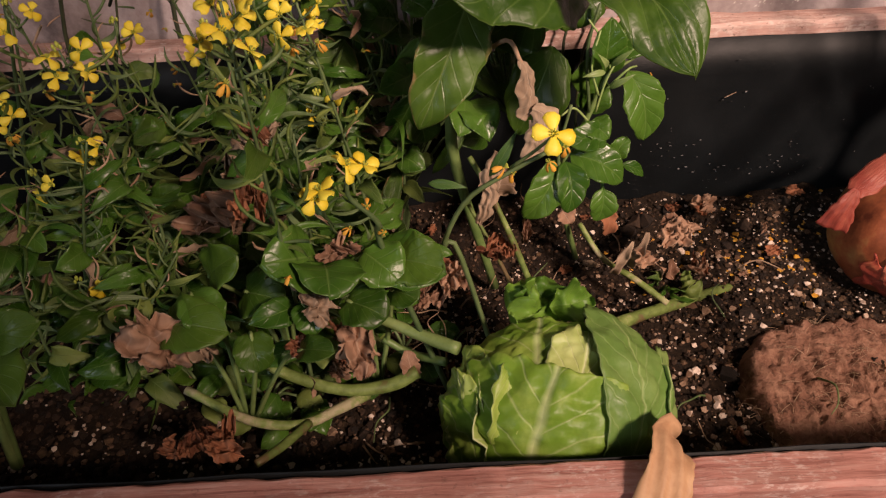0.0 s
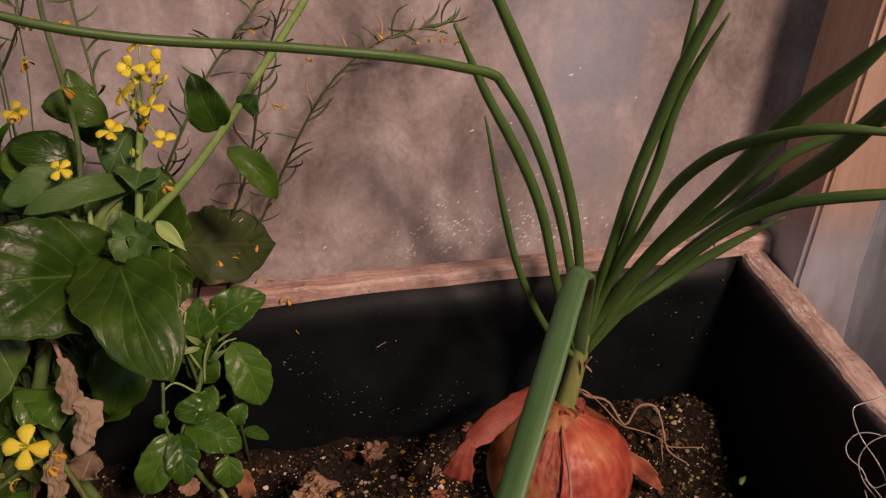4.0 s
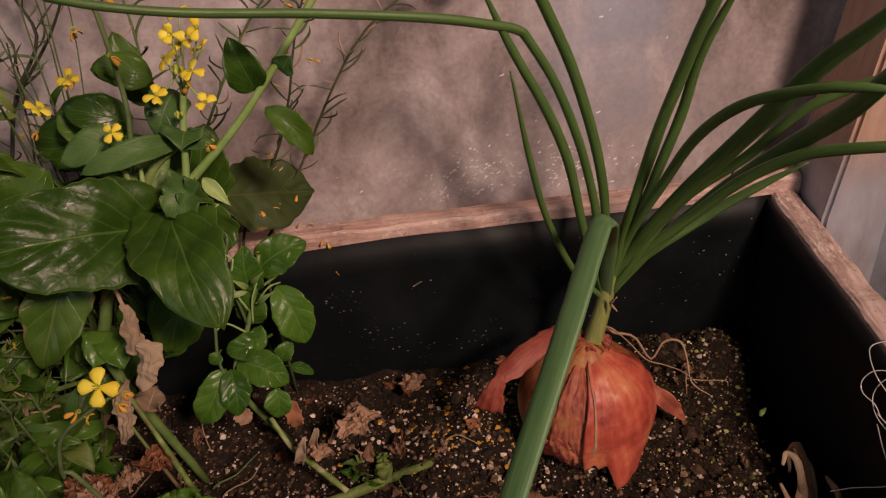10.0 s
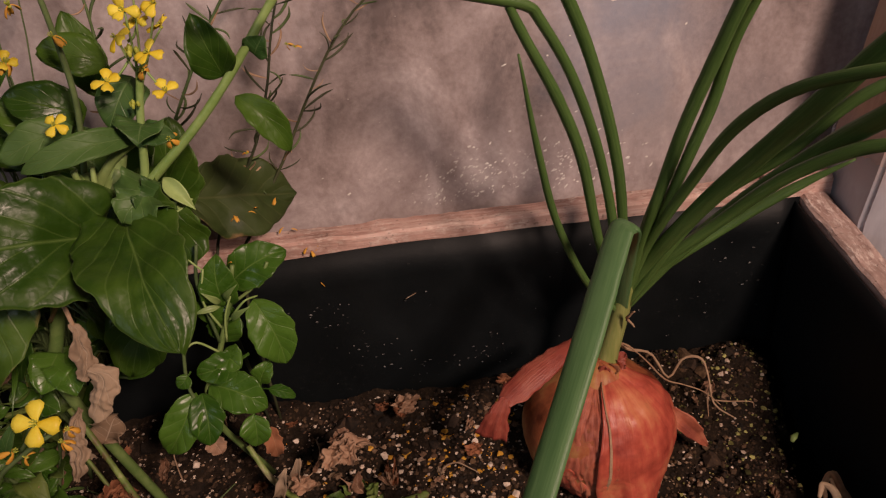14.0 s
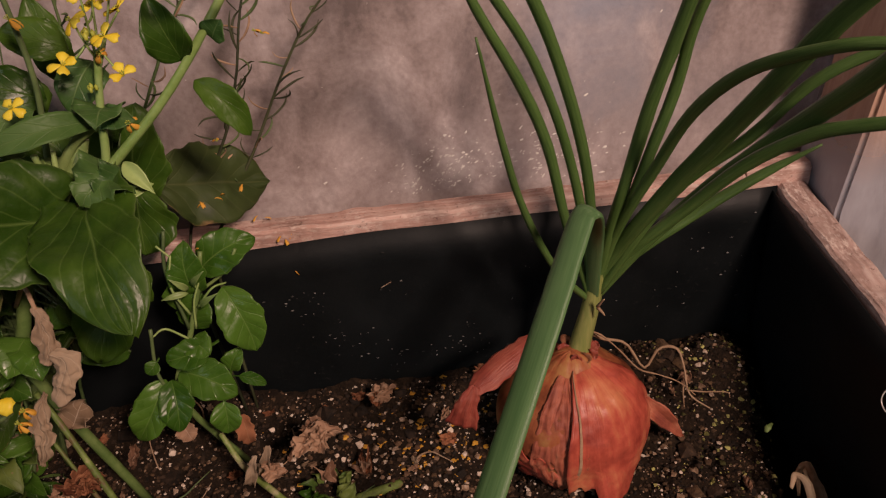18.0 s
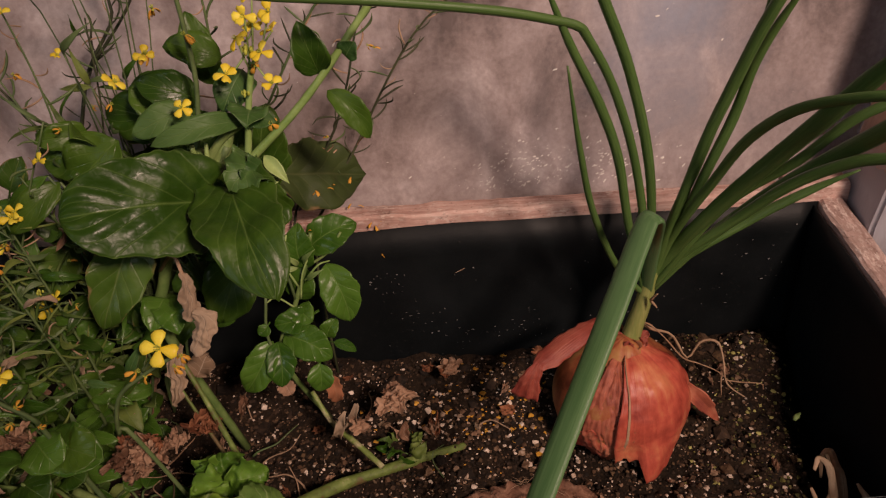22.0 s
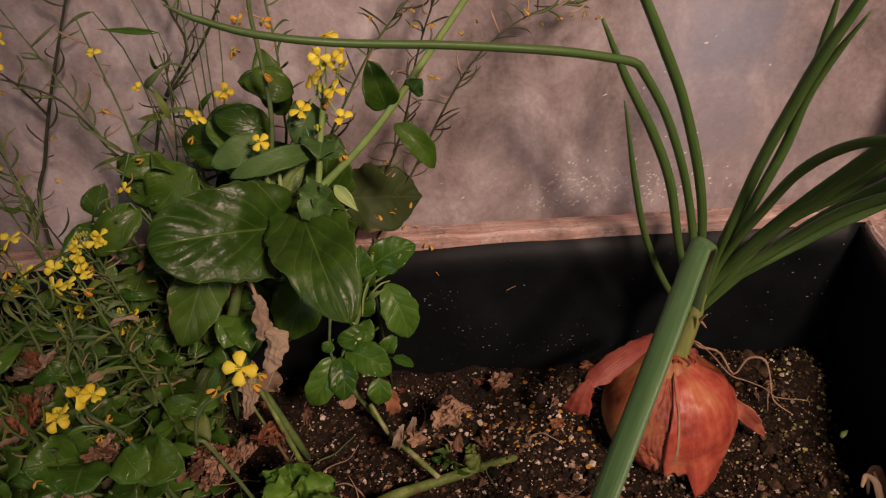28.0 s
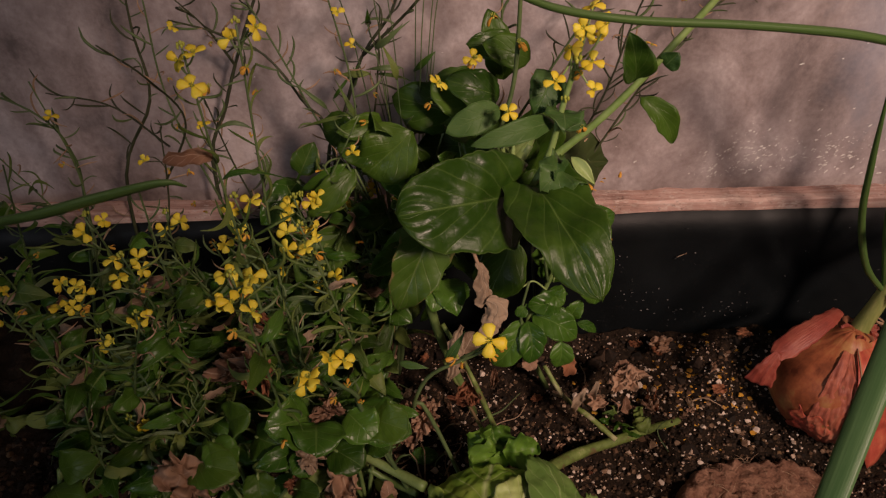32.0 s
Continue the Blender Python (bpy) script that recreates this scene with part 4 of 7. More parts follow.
def wrinkled(u, v):
    """Papery skin drawn into upright folds with two splits."""
    split = -0.05 * max(0.0, 1 - abs(v - 0.35 - 0.16 * math.sin(4 * u + 1) - 0.05 * math.sin(13 * u)) * 14) * (1 - abs(u))
    split -= 0.035 * max(0.0, 1 - abs(v + 0.2 + 0.12 * math.sin(5 * u) + 0.04 * math.sin(17 * u)) * 14) * (1 - abs(u))
    return 0.01 * abs(math.sin(8 * v + 2.2 * math.sin(3 * u))) * (1 - u * u) + split


patch(onion, "red_skin", BC, BR, (0.61, -0.79, 0.0), (0, 0, 1), 84, 50, ONION_RED, 0.04, torn, 0.0, 0.005, nu=56, nv=44, label="smooth red outer skin, torn to a point", push=seam_rim, crease=0.022)
patch(onion, "papery_skin", BC, BR, (-0.36, -0.93, 0.0), (0, 0, 1), 82, 21, ONION_DRY, 0.022, lambda u, v: (u if u > 0 else u * (0.56 + 0.06 * math.sin(7 * v)), v * (0.85 + 0.15 * math.sin(3 * u + 1)) + 0.08 * math.sin(4 * u)), 0.0, 0.003, nu=64, nv=56, label="wrinkled papery skin", push=wrinkled, crease=0.05)
patch(onion, "papery_skin", BC, BR, (-0.62, -0.75, -0.25), (0.1, 0, 1), 22, 20, ONION_RED, 0.02, lambda u, v: (u * (0.8 + 0.2 * math.sin(5 * v)), v * (0.8 + 0.15 * math.sin(6 * u))), 0.03, 0.006, nu=20, nv=20, label="clinging shred of red skin", crease=0.03)
patch(onion, "side_skin", BC, BR, (0.9, 0.35, 0.2), (0, 0, 1), 60, 40, ONION_BULB, 0.012, lambda u, v: (u, v * (0.9 + 0.1 * math.sin(7 * u))), 0.02, 0.006)
patch(onion, "seam", BC, BR, (-0.13, -0.98, 0.0), (0, 0, 1), 75, 1.1, ROOT, 0.075, lambda u, v: (u if u > 0 else u * 0.62, v * (1 - 0.4 * u) + 2.4 * math.sin(3.2 * u + 0.3)), 0.0, 0.0, 0.0012, nu=36, nv=4, label="pale curled edge of skin")
for k in range(9):
    a = k * 0.7
    p = Vector((0.298 + 0.0065 * math.cos(a), 0.351 + 0.0065 * math.sin(a), 0.319))
    blade(onion, "collar_scale", p, p + Vector((0.007 * math.cos(a + 0.3), 0.007 * math.sin(a + 0.3), 0.006 + 0.004 * math.sin(k * 2.3))), 0.009, DRY_RUST if k % 2 else ONION_LOOSE, 0.1, 0.5, "ragged", 0.2, nu=7, nv=5, wrinkle=0.0015)
ribbon(onion, "loose_skin", [(0.282, 0.358, 0.337), (0.268, 0.345, 0.34), (0.25, 0.335, 0.336), (0.235, 0.328, 0.329), (0.226, 0.322, 0.325)], (0.008, 0.013, 0.0175, 0.0175, 0.01), ONION_LOOSE, (-0.3, -0.45, 0.85), "loose curled red skin", 34, 16, 0.3, 0.0003, 0.0007, 0.0)
ribbon(onion, "loose_skin", [(0.228, 0.322, 0.327), (0.222, 0.318, 0.318), (0.2165, 0.316, 0.302)], (0.006, 0.013, 0.02), ONION_LOOSE, (-0.2, -0.9, 0.35), "ragged fan of red skin", 22, 16, 0.1, 0.0012, 0.0006, 0.05)
blade(onion, "loose_skin", (0.333, 0.335, 0.292), (0.367, 0.332, 0.25), 0.013, ONION_DRY, 0.05, 0.5, "lance", 0.1, label="pointed dry scrap of skin", nu=18, nv=10, wrinkle=0.002)
part("neck", tube_bm([(0.296, 0.35, 0.305), (0.299, 0.352, 0.325), (0.304, 0.352, 0.348), (0.308, 0.352, 0.370), (0.311, 0.352, 0.392), (0.313, 0.350, 0.412)], (0.0095, 0.0068, 0.0058, 0.0052, 0.004, 0.0012), 22, 14), NECK, onion, "pale green neck")


def long_leaf(points, radii, flat=0.8, n=30, label="", m=ONION_LEAF):
    return part("leaf", tube_bm(points, radii, n, 10, flat, 0.04), m, onion, label)


NB = (0.306, 0.352, 0.358)
long_leaf([NB, (0.284, 0.350, 0.386), (0.264, 0.342, 0.434), (0.252, 0.332, 0.482), (0.241, 0.322, 0.539)], (0.0025, 0.0027, 0.0025, 0.0022, 0.0007))
long_leaf([NB, (0.290, 0.352, 0.417), (0.278, 0.345, 0.470), (0.263, 0.338, 0.509), (0.243, 0.330, 0.549), (0.227, 0.322, 0.586)], (0.0022, 0.0030, 0.0034, 0.0034, 0.0028, 0.0011))
long_leaf([NB, (0.300, 0.352, 0.416), (0.287, 0.345, 0.473), (0.270, 0.338, 0.520), (0.253, 0.332, 0.551), (0.247, 0.330, 0.558), (0.234, 0.326, 0.563), (0.202, 0.315, 0.573), (0.146, 0.300, 0.585), (0.091, 0.285, 0.595), (0.054, 0.272, 0.606), (0.031, 0.262, 0.618), (0.020, 0.258, 0.626)], (0.0022, 0.0030, 0.0030, 0.0030, 0.0030, 0.0034, 0.0034, 0.0034, 0.0030, 0.0028, 0.0025, 0.0020, 0.0006), 0.75, 60, "long leaf kinked over to lie level")
long_leaf([NB, (0.304, 0.350, 0.422), (0.295, 0.342, 0.474), (0.278, 0.332, 0.529), (0.260, 0.322, 0.570), (0.241, 0.312, 0.609), (0.225, 0.302, 0.636)], (0.0022, 0.0030, 0.0034, 0.0034, 0.0034, 0.0028, 0.0008))
long_leaf([NB, (0.317, 0.345, 0.424), (0.325, 0.330, 0.486), (0.331, 0.315, 0.528), (0.335, 0.300, 0.562), (0.342, 0.282, 0.600), (0.347, 0.270, 0.627)], (0.0022, 0.0034, 0.0036, 0.0036, 0.0034, 0.0028, 0.0011))
long_leaf([NB, (0.316, 0.350, 0.416), (0.325, 0.342, 0.460), (0.333, 0.332, 0.508), (0.343, 0.325, 0.540), (0.345, 0.318, 0.571), (0.344, 0.310, 0.599)], (0.0022, 0.0028, 0.0034, 0.0034, 0.0028, 0.0025, 0.0006))
long_leaf([NB, (0.322, 0.348, 0.417), (0.333, 0.340, 0.464), (0.340, 0.332, 0.499), (0.343, 0.322, 0.534), (0.349, 0.312, 0.561), (0.356, 0.300, 0.586)], (0.0022, 0.0028, 0.0034, 0.0034, 0.0028, 0.0022, 0.0006))
long_leaf([NB, (0.317, 0.345, 0.410), (0.329, 0.322, 0.461), (0.334, 0.295, 0.501), (0.342, 0.265, 0.530), (0.355, 0.235, 0.547), (0.367, 0.218, 0.553), (0.386, 0.200, 0.554)], (0.0022, 0.0028, 0.0030, 0.0030, 0.0030, 0.0028, 0.0025, 0.0011), 0.7)
long_leaf([NB, (0.319, 0.345, 0.399), (0.336, 0.320, 0.448), (0.348, 0.290, 0.491), (0.354, 0.260, 0.527), (0.360, 0.235, 0.558), (0.366, 0.215, 0.579), (0.370, 0.200, 0.597)], (0.0022, 0.0039, 0.0048, 0.0050, 0.0048, 0.0044, 0.0034, 0.0011), 0.4)
long_leaf([NB, (0.323, 0.348, 0.391), (0.349, 0.330, 0.429), (0.367, 0.305, 0.466), (0.382, 0.280, 0.491), (0.393, 0.262, 0.502), (0.409, 0.240, 0.512), (0.426, 0.225, 0.518)], (0.0022, 0.0030, 0.0034, 0.0034, 0.0034, 0.0032, 0.0028, 0.0011), 0.7)
long_leaf([NB, (0.325, 0.350, 0.387), (0.362, 0.342, 0.420), (0.392, 0.330, 0.447), (0.412, 0.315, 0.468)], (0.0022, 0.0034, 0.0036, 0.0028, 0.0006), 0.5)
long_leaf([NB, (0.341, 0.330, 0.439), (0.366, 0.300, 0.484), (0.380, 0.280, 0.516), (0.397, 0.265, 0.533), (0.416, 0.250, 0.544), (0.445, 0.235, 0.553)], (0.0022, 0.0028, 0.0030, 0.0028, 0.0025, 0.0022, 0.0006), 0.6)
long_leaf([NB, (0.334, 0.342, 0.404), (0.361, 0.322, 0.448), (0.383, 0.293, 0.489), (0.385, 0.25, 0.527), (0.383, 0.22, 0.557), (0.382, 0.195, 0.582)], (0.0022, 0.0036, 0.0046, 0.005, 0.0048, 0.004, 0.0012), 0.35)
long_leaf([NB, (0.302, 0.335, 0.414), (0.293, 0.308, 0.447), (0.289, 0.303, 0.4515), (0.284, 0.298, 0.4475), (0.262, 0.265, 0.419), (0.224, 0.209, 0.37), (0.19, 0.158, 0.327), (0.176, 0.134, 0.3145), (0.17, 0.118, 0.302)], (0.004, 0.006, 0.0072, 0.0076, 0.008, 0.0085, 0.0085, 0.008, 0.006, 0.001), 0.32, 50, "broad pale leaf folded over toward the front board", ONION_PALE)
for pts, r in (([(0.305, 0.354, 0.334), (0.313, 0.353, 0.330), (0.324, 0.350, 0.319), (0.337, 0.347, 0.303), (0.350, 0.347, 0.296), (0.365, 0.347, 0.287), (0.376, 0.343, 0.277)], 0.0012), ([(0.306, 0.358, 0.330), (0.316, 0.360, 0.321), (0.336, 0.372, 0.304), (0.350, 0.372, 0.280), (0.360, 0.374, 0.294), (0.371, 0.370, 0.296), (0.374, 0.362, 0.287), (0.374, 0.352, 0.275), (0.377, 0.347, 0.270), (0.386, 0.340, 0.266)], 0.0019), ([(0.375, 0.352, 0.273), (0.385, 0.350, 0.272), (0.399, 0.346, 0.273), (0.401, 0.344, 0.269)], 0.0011), ([(0.375, 0.358, 0.282), (0.372, 0.354, 0.273), (0.371, 0.347, 0.263)], 0.0013)):
    part("root", tube_bm(pts, (0.55 * r, 0.5 * r, 0.22 * r), 30, 6, wobble=0.5), ROOT, onion, "dry wiry root")
for pts in ([(0.307, 0.342, 0.362), (0.308, 0.338, 0.368), (0.309, 0.335, 0.372)], [(0.307, 0.342, 0.361), (0.309, 0.338, 0.360), (0.310, 0.336, 0.359)]):
    part("root", tube_bm(pts, (0.0012, 0.0004), 5, 5), ROOT, onion, "dry wiry root")

# ---- pale green cabbage ----
cabbage = thing("cabbage", (0.022, 0.205, 0.235), "small light-green cabbage head with loose outer leaves", "cabbage")
CC, CR = Vector((0.024, 0.208, 0.276)), (0.053, 0.046, 0.047)
bm = bmesh.new()
bmesh.ops.create_icosphere(bm, subdivisions=4, radius=1)
for v in bm.verts:
    q = v.co.copy()
    v.co = CC + Vector([q[k] * CR[k] for k in range(3)]) * (0.95 + 0.05 * noise.noise(q * 2.2))
part("heart", bm, CABBAGE_PALE, cabbage)


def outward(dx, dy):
    """A heading fitted to the camera's view, dx across it and dy up it."""
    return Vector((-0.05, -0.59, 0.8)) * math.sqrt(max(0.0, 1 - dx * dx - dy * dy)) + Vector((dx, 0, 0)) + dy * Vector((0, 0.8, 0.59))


def ragged_edge(u, v):
    """A leaf's outline, bitten and wavy."""
    k = 1 + 0.1 * noise.noise(Vector((2.2 * u, 2.2 * v, 1))) + 0.06 * noise.noise(Vector((6 * u, 6 * v, 3)))
    return u * math.sqrt(1 - 0.32 * v * v) * k, v * math.sqrt(1 - 0.32 * u * u) * k


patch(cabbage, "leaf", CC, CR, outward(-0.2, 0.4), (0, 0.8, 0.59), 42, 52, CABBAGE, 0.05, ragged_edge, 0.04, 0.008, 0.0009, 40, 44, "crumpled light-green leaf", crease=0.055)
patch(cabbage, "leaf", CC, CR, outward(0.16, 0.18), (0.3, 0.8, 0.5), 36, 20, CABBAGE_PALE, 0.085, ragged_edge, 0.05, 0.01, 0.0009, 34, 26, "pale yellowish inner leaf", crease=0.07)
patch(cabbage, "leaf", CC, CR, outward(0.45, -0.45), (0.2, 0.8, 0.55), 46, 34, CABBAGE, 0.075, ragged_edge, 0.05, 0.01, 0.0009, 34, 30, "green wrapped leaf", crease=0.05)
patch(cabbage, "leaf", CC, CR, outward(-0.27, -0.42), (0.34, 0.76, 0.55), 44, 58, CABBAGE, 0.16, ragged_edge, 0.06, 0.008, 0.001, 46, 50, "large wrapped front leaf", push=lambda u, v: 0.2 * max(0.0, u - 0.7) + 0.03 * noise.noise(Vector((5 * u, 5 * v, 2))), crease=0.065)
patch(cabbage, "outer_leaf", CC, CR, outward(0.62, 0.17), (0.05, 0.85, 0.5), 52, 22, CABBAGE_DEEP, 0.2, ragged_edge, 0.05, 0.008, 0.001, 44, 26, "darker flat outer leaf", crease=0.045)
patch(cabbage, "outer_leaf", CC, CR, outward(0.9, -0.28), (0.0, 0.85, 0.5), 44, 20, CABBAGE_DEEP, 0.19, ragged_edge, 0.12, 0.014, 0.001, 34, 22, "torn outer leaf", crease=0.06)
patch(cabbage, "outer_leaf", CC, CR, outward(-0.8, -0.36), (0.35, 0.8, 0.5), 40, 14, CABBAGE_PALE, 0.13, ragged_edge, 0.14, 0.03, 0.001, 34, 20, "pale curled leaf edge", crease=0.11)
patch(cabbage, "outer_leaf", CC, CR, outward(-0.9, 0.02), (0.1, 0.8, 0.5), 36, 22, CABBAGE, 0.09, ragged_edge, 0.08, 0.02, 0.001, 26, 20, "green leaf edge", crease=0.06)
blade(cabbage, "frill", (-0.02, 0.175, 0.272), (-0.036, 0.164, 0.262), 0.012, CABBAGE, 0.2, 0.4, "ragged", 0.2, wrinkle=0.003, label="small torn leaf shred")
blade(cabbage, "frill", (0.025, 0.250, 0.309), (0.003, 0.235, 0.313), 0.026, FRILL, 0.08, 0.25, "oval", 0.25, wrinkle=0.006, nu=22, nv=14)
blade(cabbage, "frill", (0.021, 0.250, 0.310), (0.018, 0.262, 0.323), 0.028, FRILL, 0.08, 0.25, "oval", 0.25, wrinkle=0.006, nu=22, nv=14)
blade(cabbage, "frill", (0.024, 0.245, 0.314), (0.050, 0.250, 0.316), 0.022, FRILL, 0.15, 0.4, "oval", 0.25, wrinkle=0.006, nu=22, nv=14)
blade(cabbage, "frill", (0.021, 0.250, 0.310), (0.001, 0.258, 0.316), 0.024, FRILL, 0.08, 0.25, "oval", 0.25, wrinkle=0.006, nu=22, nv=14)
blade(cabbage, "frill", (-0.002, 0.200, 0.323), (-0.011, 0.170, 0.296), 0.018, CABBAGE, 0.12, 0.5, "ragged", 0.15, wrinkle=0.003, label="curled torn leaf edge")
stem(cabbage, "stalk", [(0.18, 0.34, 0.233), (0.15, 0.325, 0.24), (0.115, 0.307, 0.247), (0.078, 0.287, 0.254), (0.048, 0.262, 0.262)], 0.003, 0.0052, STEM_OLD, 20, 10, "thick scarred stalk lying on the soil", 0.2)
stem(cabbage, "leaf_stalk", [(-0.071, 0.245, 0.314), (-0.048, 0.235, 0.309), (-0.027, 0.222, 0.310)], 0.003, 0.0038, STEM, 12, 9)
stem(cabbage, "leaf_stalk", [(-0.069, 0.250, 0.291), (-0.054, 0.245, 0.283), (-0.034, 0.230, 0.291)], 0.0021, 0.0026, STEM, 12, 8)

# ---- cut stems ----
cut = thing("cut_stem", (0.11, 0.3, 0.25), "cut green side stem with scars on the soil", "stem", "cut stems")
stem(cut, "stalk", [(0.061, 0.345, 0.293), (0.075, 0.330, 0.275), (0.095, 0.312, 0.269), (0.113, 0.297, 0.261)], 0.0018, 0.0022, STEM_OLD, 16, 9, "", 0.25)
blade(cut, "withered_tip", (0.090, 0.322, 0.274), (0.098, 0.315, 0.306), 0.008, DRY_GREY, 0.1, 0.6, "ragged", 0.2, wrinkle=0.003)
blade(cut, "withered_tip", (0.080, 0.322, 0.268), (0.089, 0.315, 0.300), 0.008, DRY_GREY, 0.1, 0.6, "ragged", 0.2, wrinkle=0.003)
cut = thing("cut_stem", (0.03, 0.28, 0.26), "upright green cut stem with a withered leaf", "stem", "cut stems")
stem(cut, "stalk", [(-0.015, 0.310, 0.373), (-0.005, 0.302, 0.356), (0.009, 0.290, 0.326), (0.024, 0.278, 0.287)], 0.0015, 0.0021, STEM_OLD, 16, 9, "", 0.2)
ribbon(cut, "withered_leaf", [(-0.001, 0.295, 0.385), (-0.005, 0.288, 0.376), (-0.005, 0.284, 0.363), (-0.012, 0.282, 0.346)], (0.004, 0.008, 0.011, 0.009, 0.004), DRY_GREY, (0.2, -0.7, 0.7), "shrivelled grey leaf", 54, 22, 0.3, 0.0017, 0.0005, 0.22)
blade(cut, "withered_leaf", (-0.002, 0.305, 0.350), (0.007, 0.312, 0.362), 0.02, DRY_GREY, 0.15, 0.3, "oval", 0.2, wrinkle=0.003)
cut = thing("cut_stem", (0.02, 0.3, 0.26), "thin green cut stem on the soil", "stem", "cut stems")
stem(cut, "stalk", [(-0.016, 0.305, 0.343), (-0.003, 0.295, 0.319), (0.012, 0.285, 0.287)], 0.0011, 0.0014, STEM_OLD, 14, 8)
cut = thing("cut_stem", (-0.06, 0.232, 0.26), "forked green stem stub lying on the soil", "stem", "cut stems")
stem(cut, "stalk", [(-0.050, 0.232, 0.282), (-0.066, 0.228, 0.276), (-0.094, 0.225, 0.278), (-0.130, 0.235, 0.287), (-0.149, 0.250, 0.296)], 0.0042, 0.003, STEM_OLD, 20, 9)
stem(cut, "stalk", [(-0.079, 0.226, 0.271), (-0.096, 0.210, 0.278), (-0.113, 0.200, 0.281), (-0.139, 0.200, 0.287), (-0.173, 0.215, 0.296)], 0.0032, 0.0024, STEM_OLD, 20, 9)
stem(cut, "stalk", [(-0.108, 0.200, 0.282), (-0.119, 0.182, 0.288), (-0.129, 0.168, 0.294)], 0.0026, 0.0022, STEM_OLD, 12, 8)
blade(cut, "withered_tip", (-0.054, 0.232, 0.279), (-0.055, 0.240, 0.291), 0.012, DRY, 0.1, 0.5, "ragged", 0.2, wrinkle=0.003)

# ---- flowers ----
def petal_mesh(name, material_, length=0.0083, width=0.0068, droop=0.2):
    grid = []
    for i in range(6):
        u = i / 5
        w = width / 2 * (0.16 + 0.84 * math.sin(math.pi * min(1, 0.05 + 0.82 * u) ** 1.8) ** 0.9) * (0.72 if i == 5 else 1)
        grid.append([Vector((length * u, w * v, 0.0012 * (1 - v * v) * u - droop * length * u * u + 0.001)) for v in (-1, -0.5, 0, 0.5, 1)])
    return mesh_of(name, sheet_bm(grid, 0.00025, Vector((0, 0, -1))), material_)


PETAL_ME = petal_mesh("petal", PETAL)
PETAL_FADED = petal_mesh("faded_petal", PETAL_OLD, 0.006, 0.0035, 0.7)
bm = bmesh.new()
bmesh.ops.create_icosphere(bm, subdivisions=1, radius=0.0011)
for k in range(6):
    a = k * 1.047
    tube_bm([(0, 0, 0), (0.0009 * math.cos(a), 0.0009 * math.sin(a), 0.002), (0.0013 * math.cos(a), 0.0013 * math.sin(a), 0.0032)], (0.0002, 0.0004), 3, 4, bm=bm)
HEART_ME = mesh_of("flower_heart", bm, BUD)
bm = bmesh.new()
for k, (x, y, z, r) in enumerate(((0, 0, 0, 0.0016), (0.0022, 0.0005, -0.001, 0.0014), (-0.0018, 0.0013, -0.001, 0.0013), (0.0002, -0.0022, -0.0012, 0.0013), (0.001, 0.002, -0.0018, 0.0012))):
    g = bmesh.ops.create_icosphere(bm, subdivisions=1, radius=r)
    for v in g["verts"]:
        v.co = Vector((x, y, z)) + Vector((v.co.x * 0.75, v.co.y * 0.75, v.co.z * 1.4))
BUD_ME = mesh_of("bud_cluster", bm, BUD)
chance_of = random.Random(21)


def flower(plant, place, size=1.0, faded=False, face=None, petals=4):
    """A four-petalled flower turned roughly toward the camera."""
    r = chance_of
    f = Vector(face) if face else (GAZE - Vector(place)).normalized() + Vector((r.uniform(-0.9, 0.9), r.uniform(-0.5, 0.8), r.uniform(-0.3, 0.9)))
    m = Matrix.Translation(place) @ f.to_track_quat("Z", "Y").to_matrix().to_4x4() @ Matrix.Rotation(r.uniform(0, 1.57), 4, "Z") @ Matrix.Scale(size, 4)
    head = share("flower", HEART_ME, m, plant)
    petals = petals if face else r.choice((petals, petals, petals - 1))
    for k in range(petals):
        tilt = Matrix.Rotation(r.uniform(-0.2, 0.15) if face else r.uniform(0.2, 0.9) if faded else r.uniform(-0.8, 0.45), 4, "Y")
        share("petal", PETAL_FADED if faded else PETAL_ME, m @ Matrix.Rotation(k * 1.5708 + r.uniform(-0.35, 0.35), 4, "Z") @ tilt, head)
    return head


def spray(plant, top, count, spread, length, stalk=STEM_THIN, faded=0.3, size=0.85):
    """A flower head: buds at the tip, open flowers round and below it on short stalks."""
    r, top = chance_of, Vector(top)
    share("bud", BUD_ME, Matrix.Translation(top + Vector((0, 0, 0.003))) @ Matrix.Rotation(r.uniform(0, 6), 4, "Z") @ Matrix.Scale(0.85, 4), plant)
    for k in range(count):
        a = k * 2.4 + r.uniform(-0.4, 0.4)
        down = length * (k + 0.3) / count
        q = top + Vector((math.cos(a) * spread * r.uniform(0.7, 1.1), math.sin(a) * spread * 0.8 - 0.25 * spread, -down + r.uniform(0, 0.004)))
        root = top + Vector((0, 0, -down - 0.007))
        part("flower_stalk", tube_bm([root, (root + q) / 2 + Vector((0, 0, -0.001)), q], (0.0006, 0.0005), 5, 5), stalk, plant)
        flower(plant, q, size * r.uniform(0.8, 1.1), faded=(k / count > 1 - faded))


def pod_mesh(length, r):
    return mesh_of("pod", tube_bm([(0, 0, 0), (length * 0.35, 0, length * 0.02), (length * 0.72, 0, length * 0.2), (length * 0.9, 0, length * 0.5)], (r * 0.5, r, r, r * 0.25), 8, 5), STEM_DARK)


POD_DARK = pod_mesh(0.021, 0.0007)
POD_GREEN = pod_mesh(0.024, 0.0009)
POD_GREEN.materials[0] = MUSTARD
POD_PALE = pod_mesh(0.018, 0.0008)
POD_PALE.materials[0] = STEM_THIN
POD_BROWN = pod_mesh(0.016, 0.0006)
POD_BROWN.materials[0] = ROOT


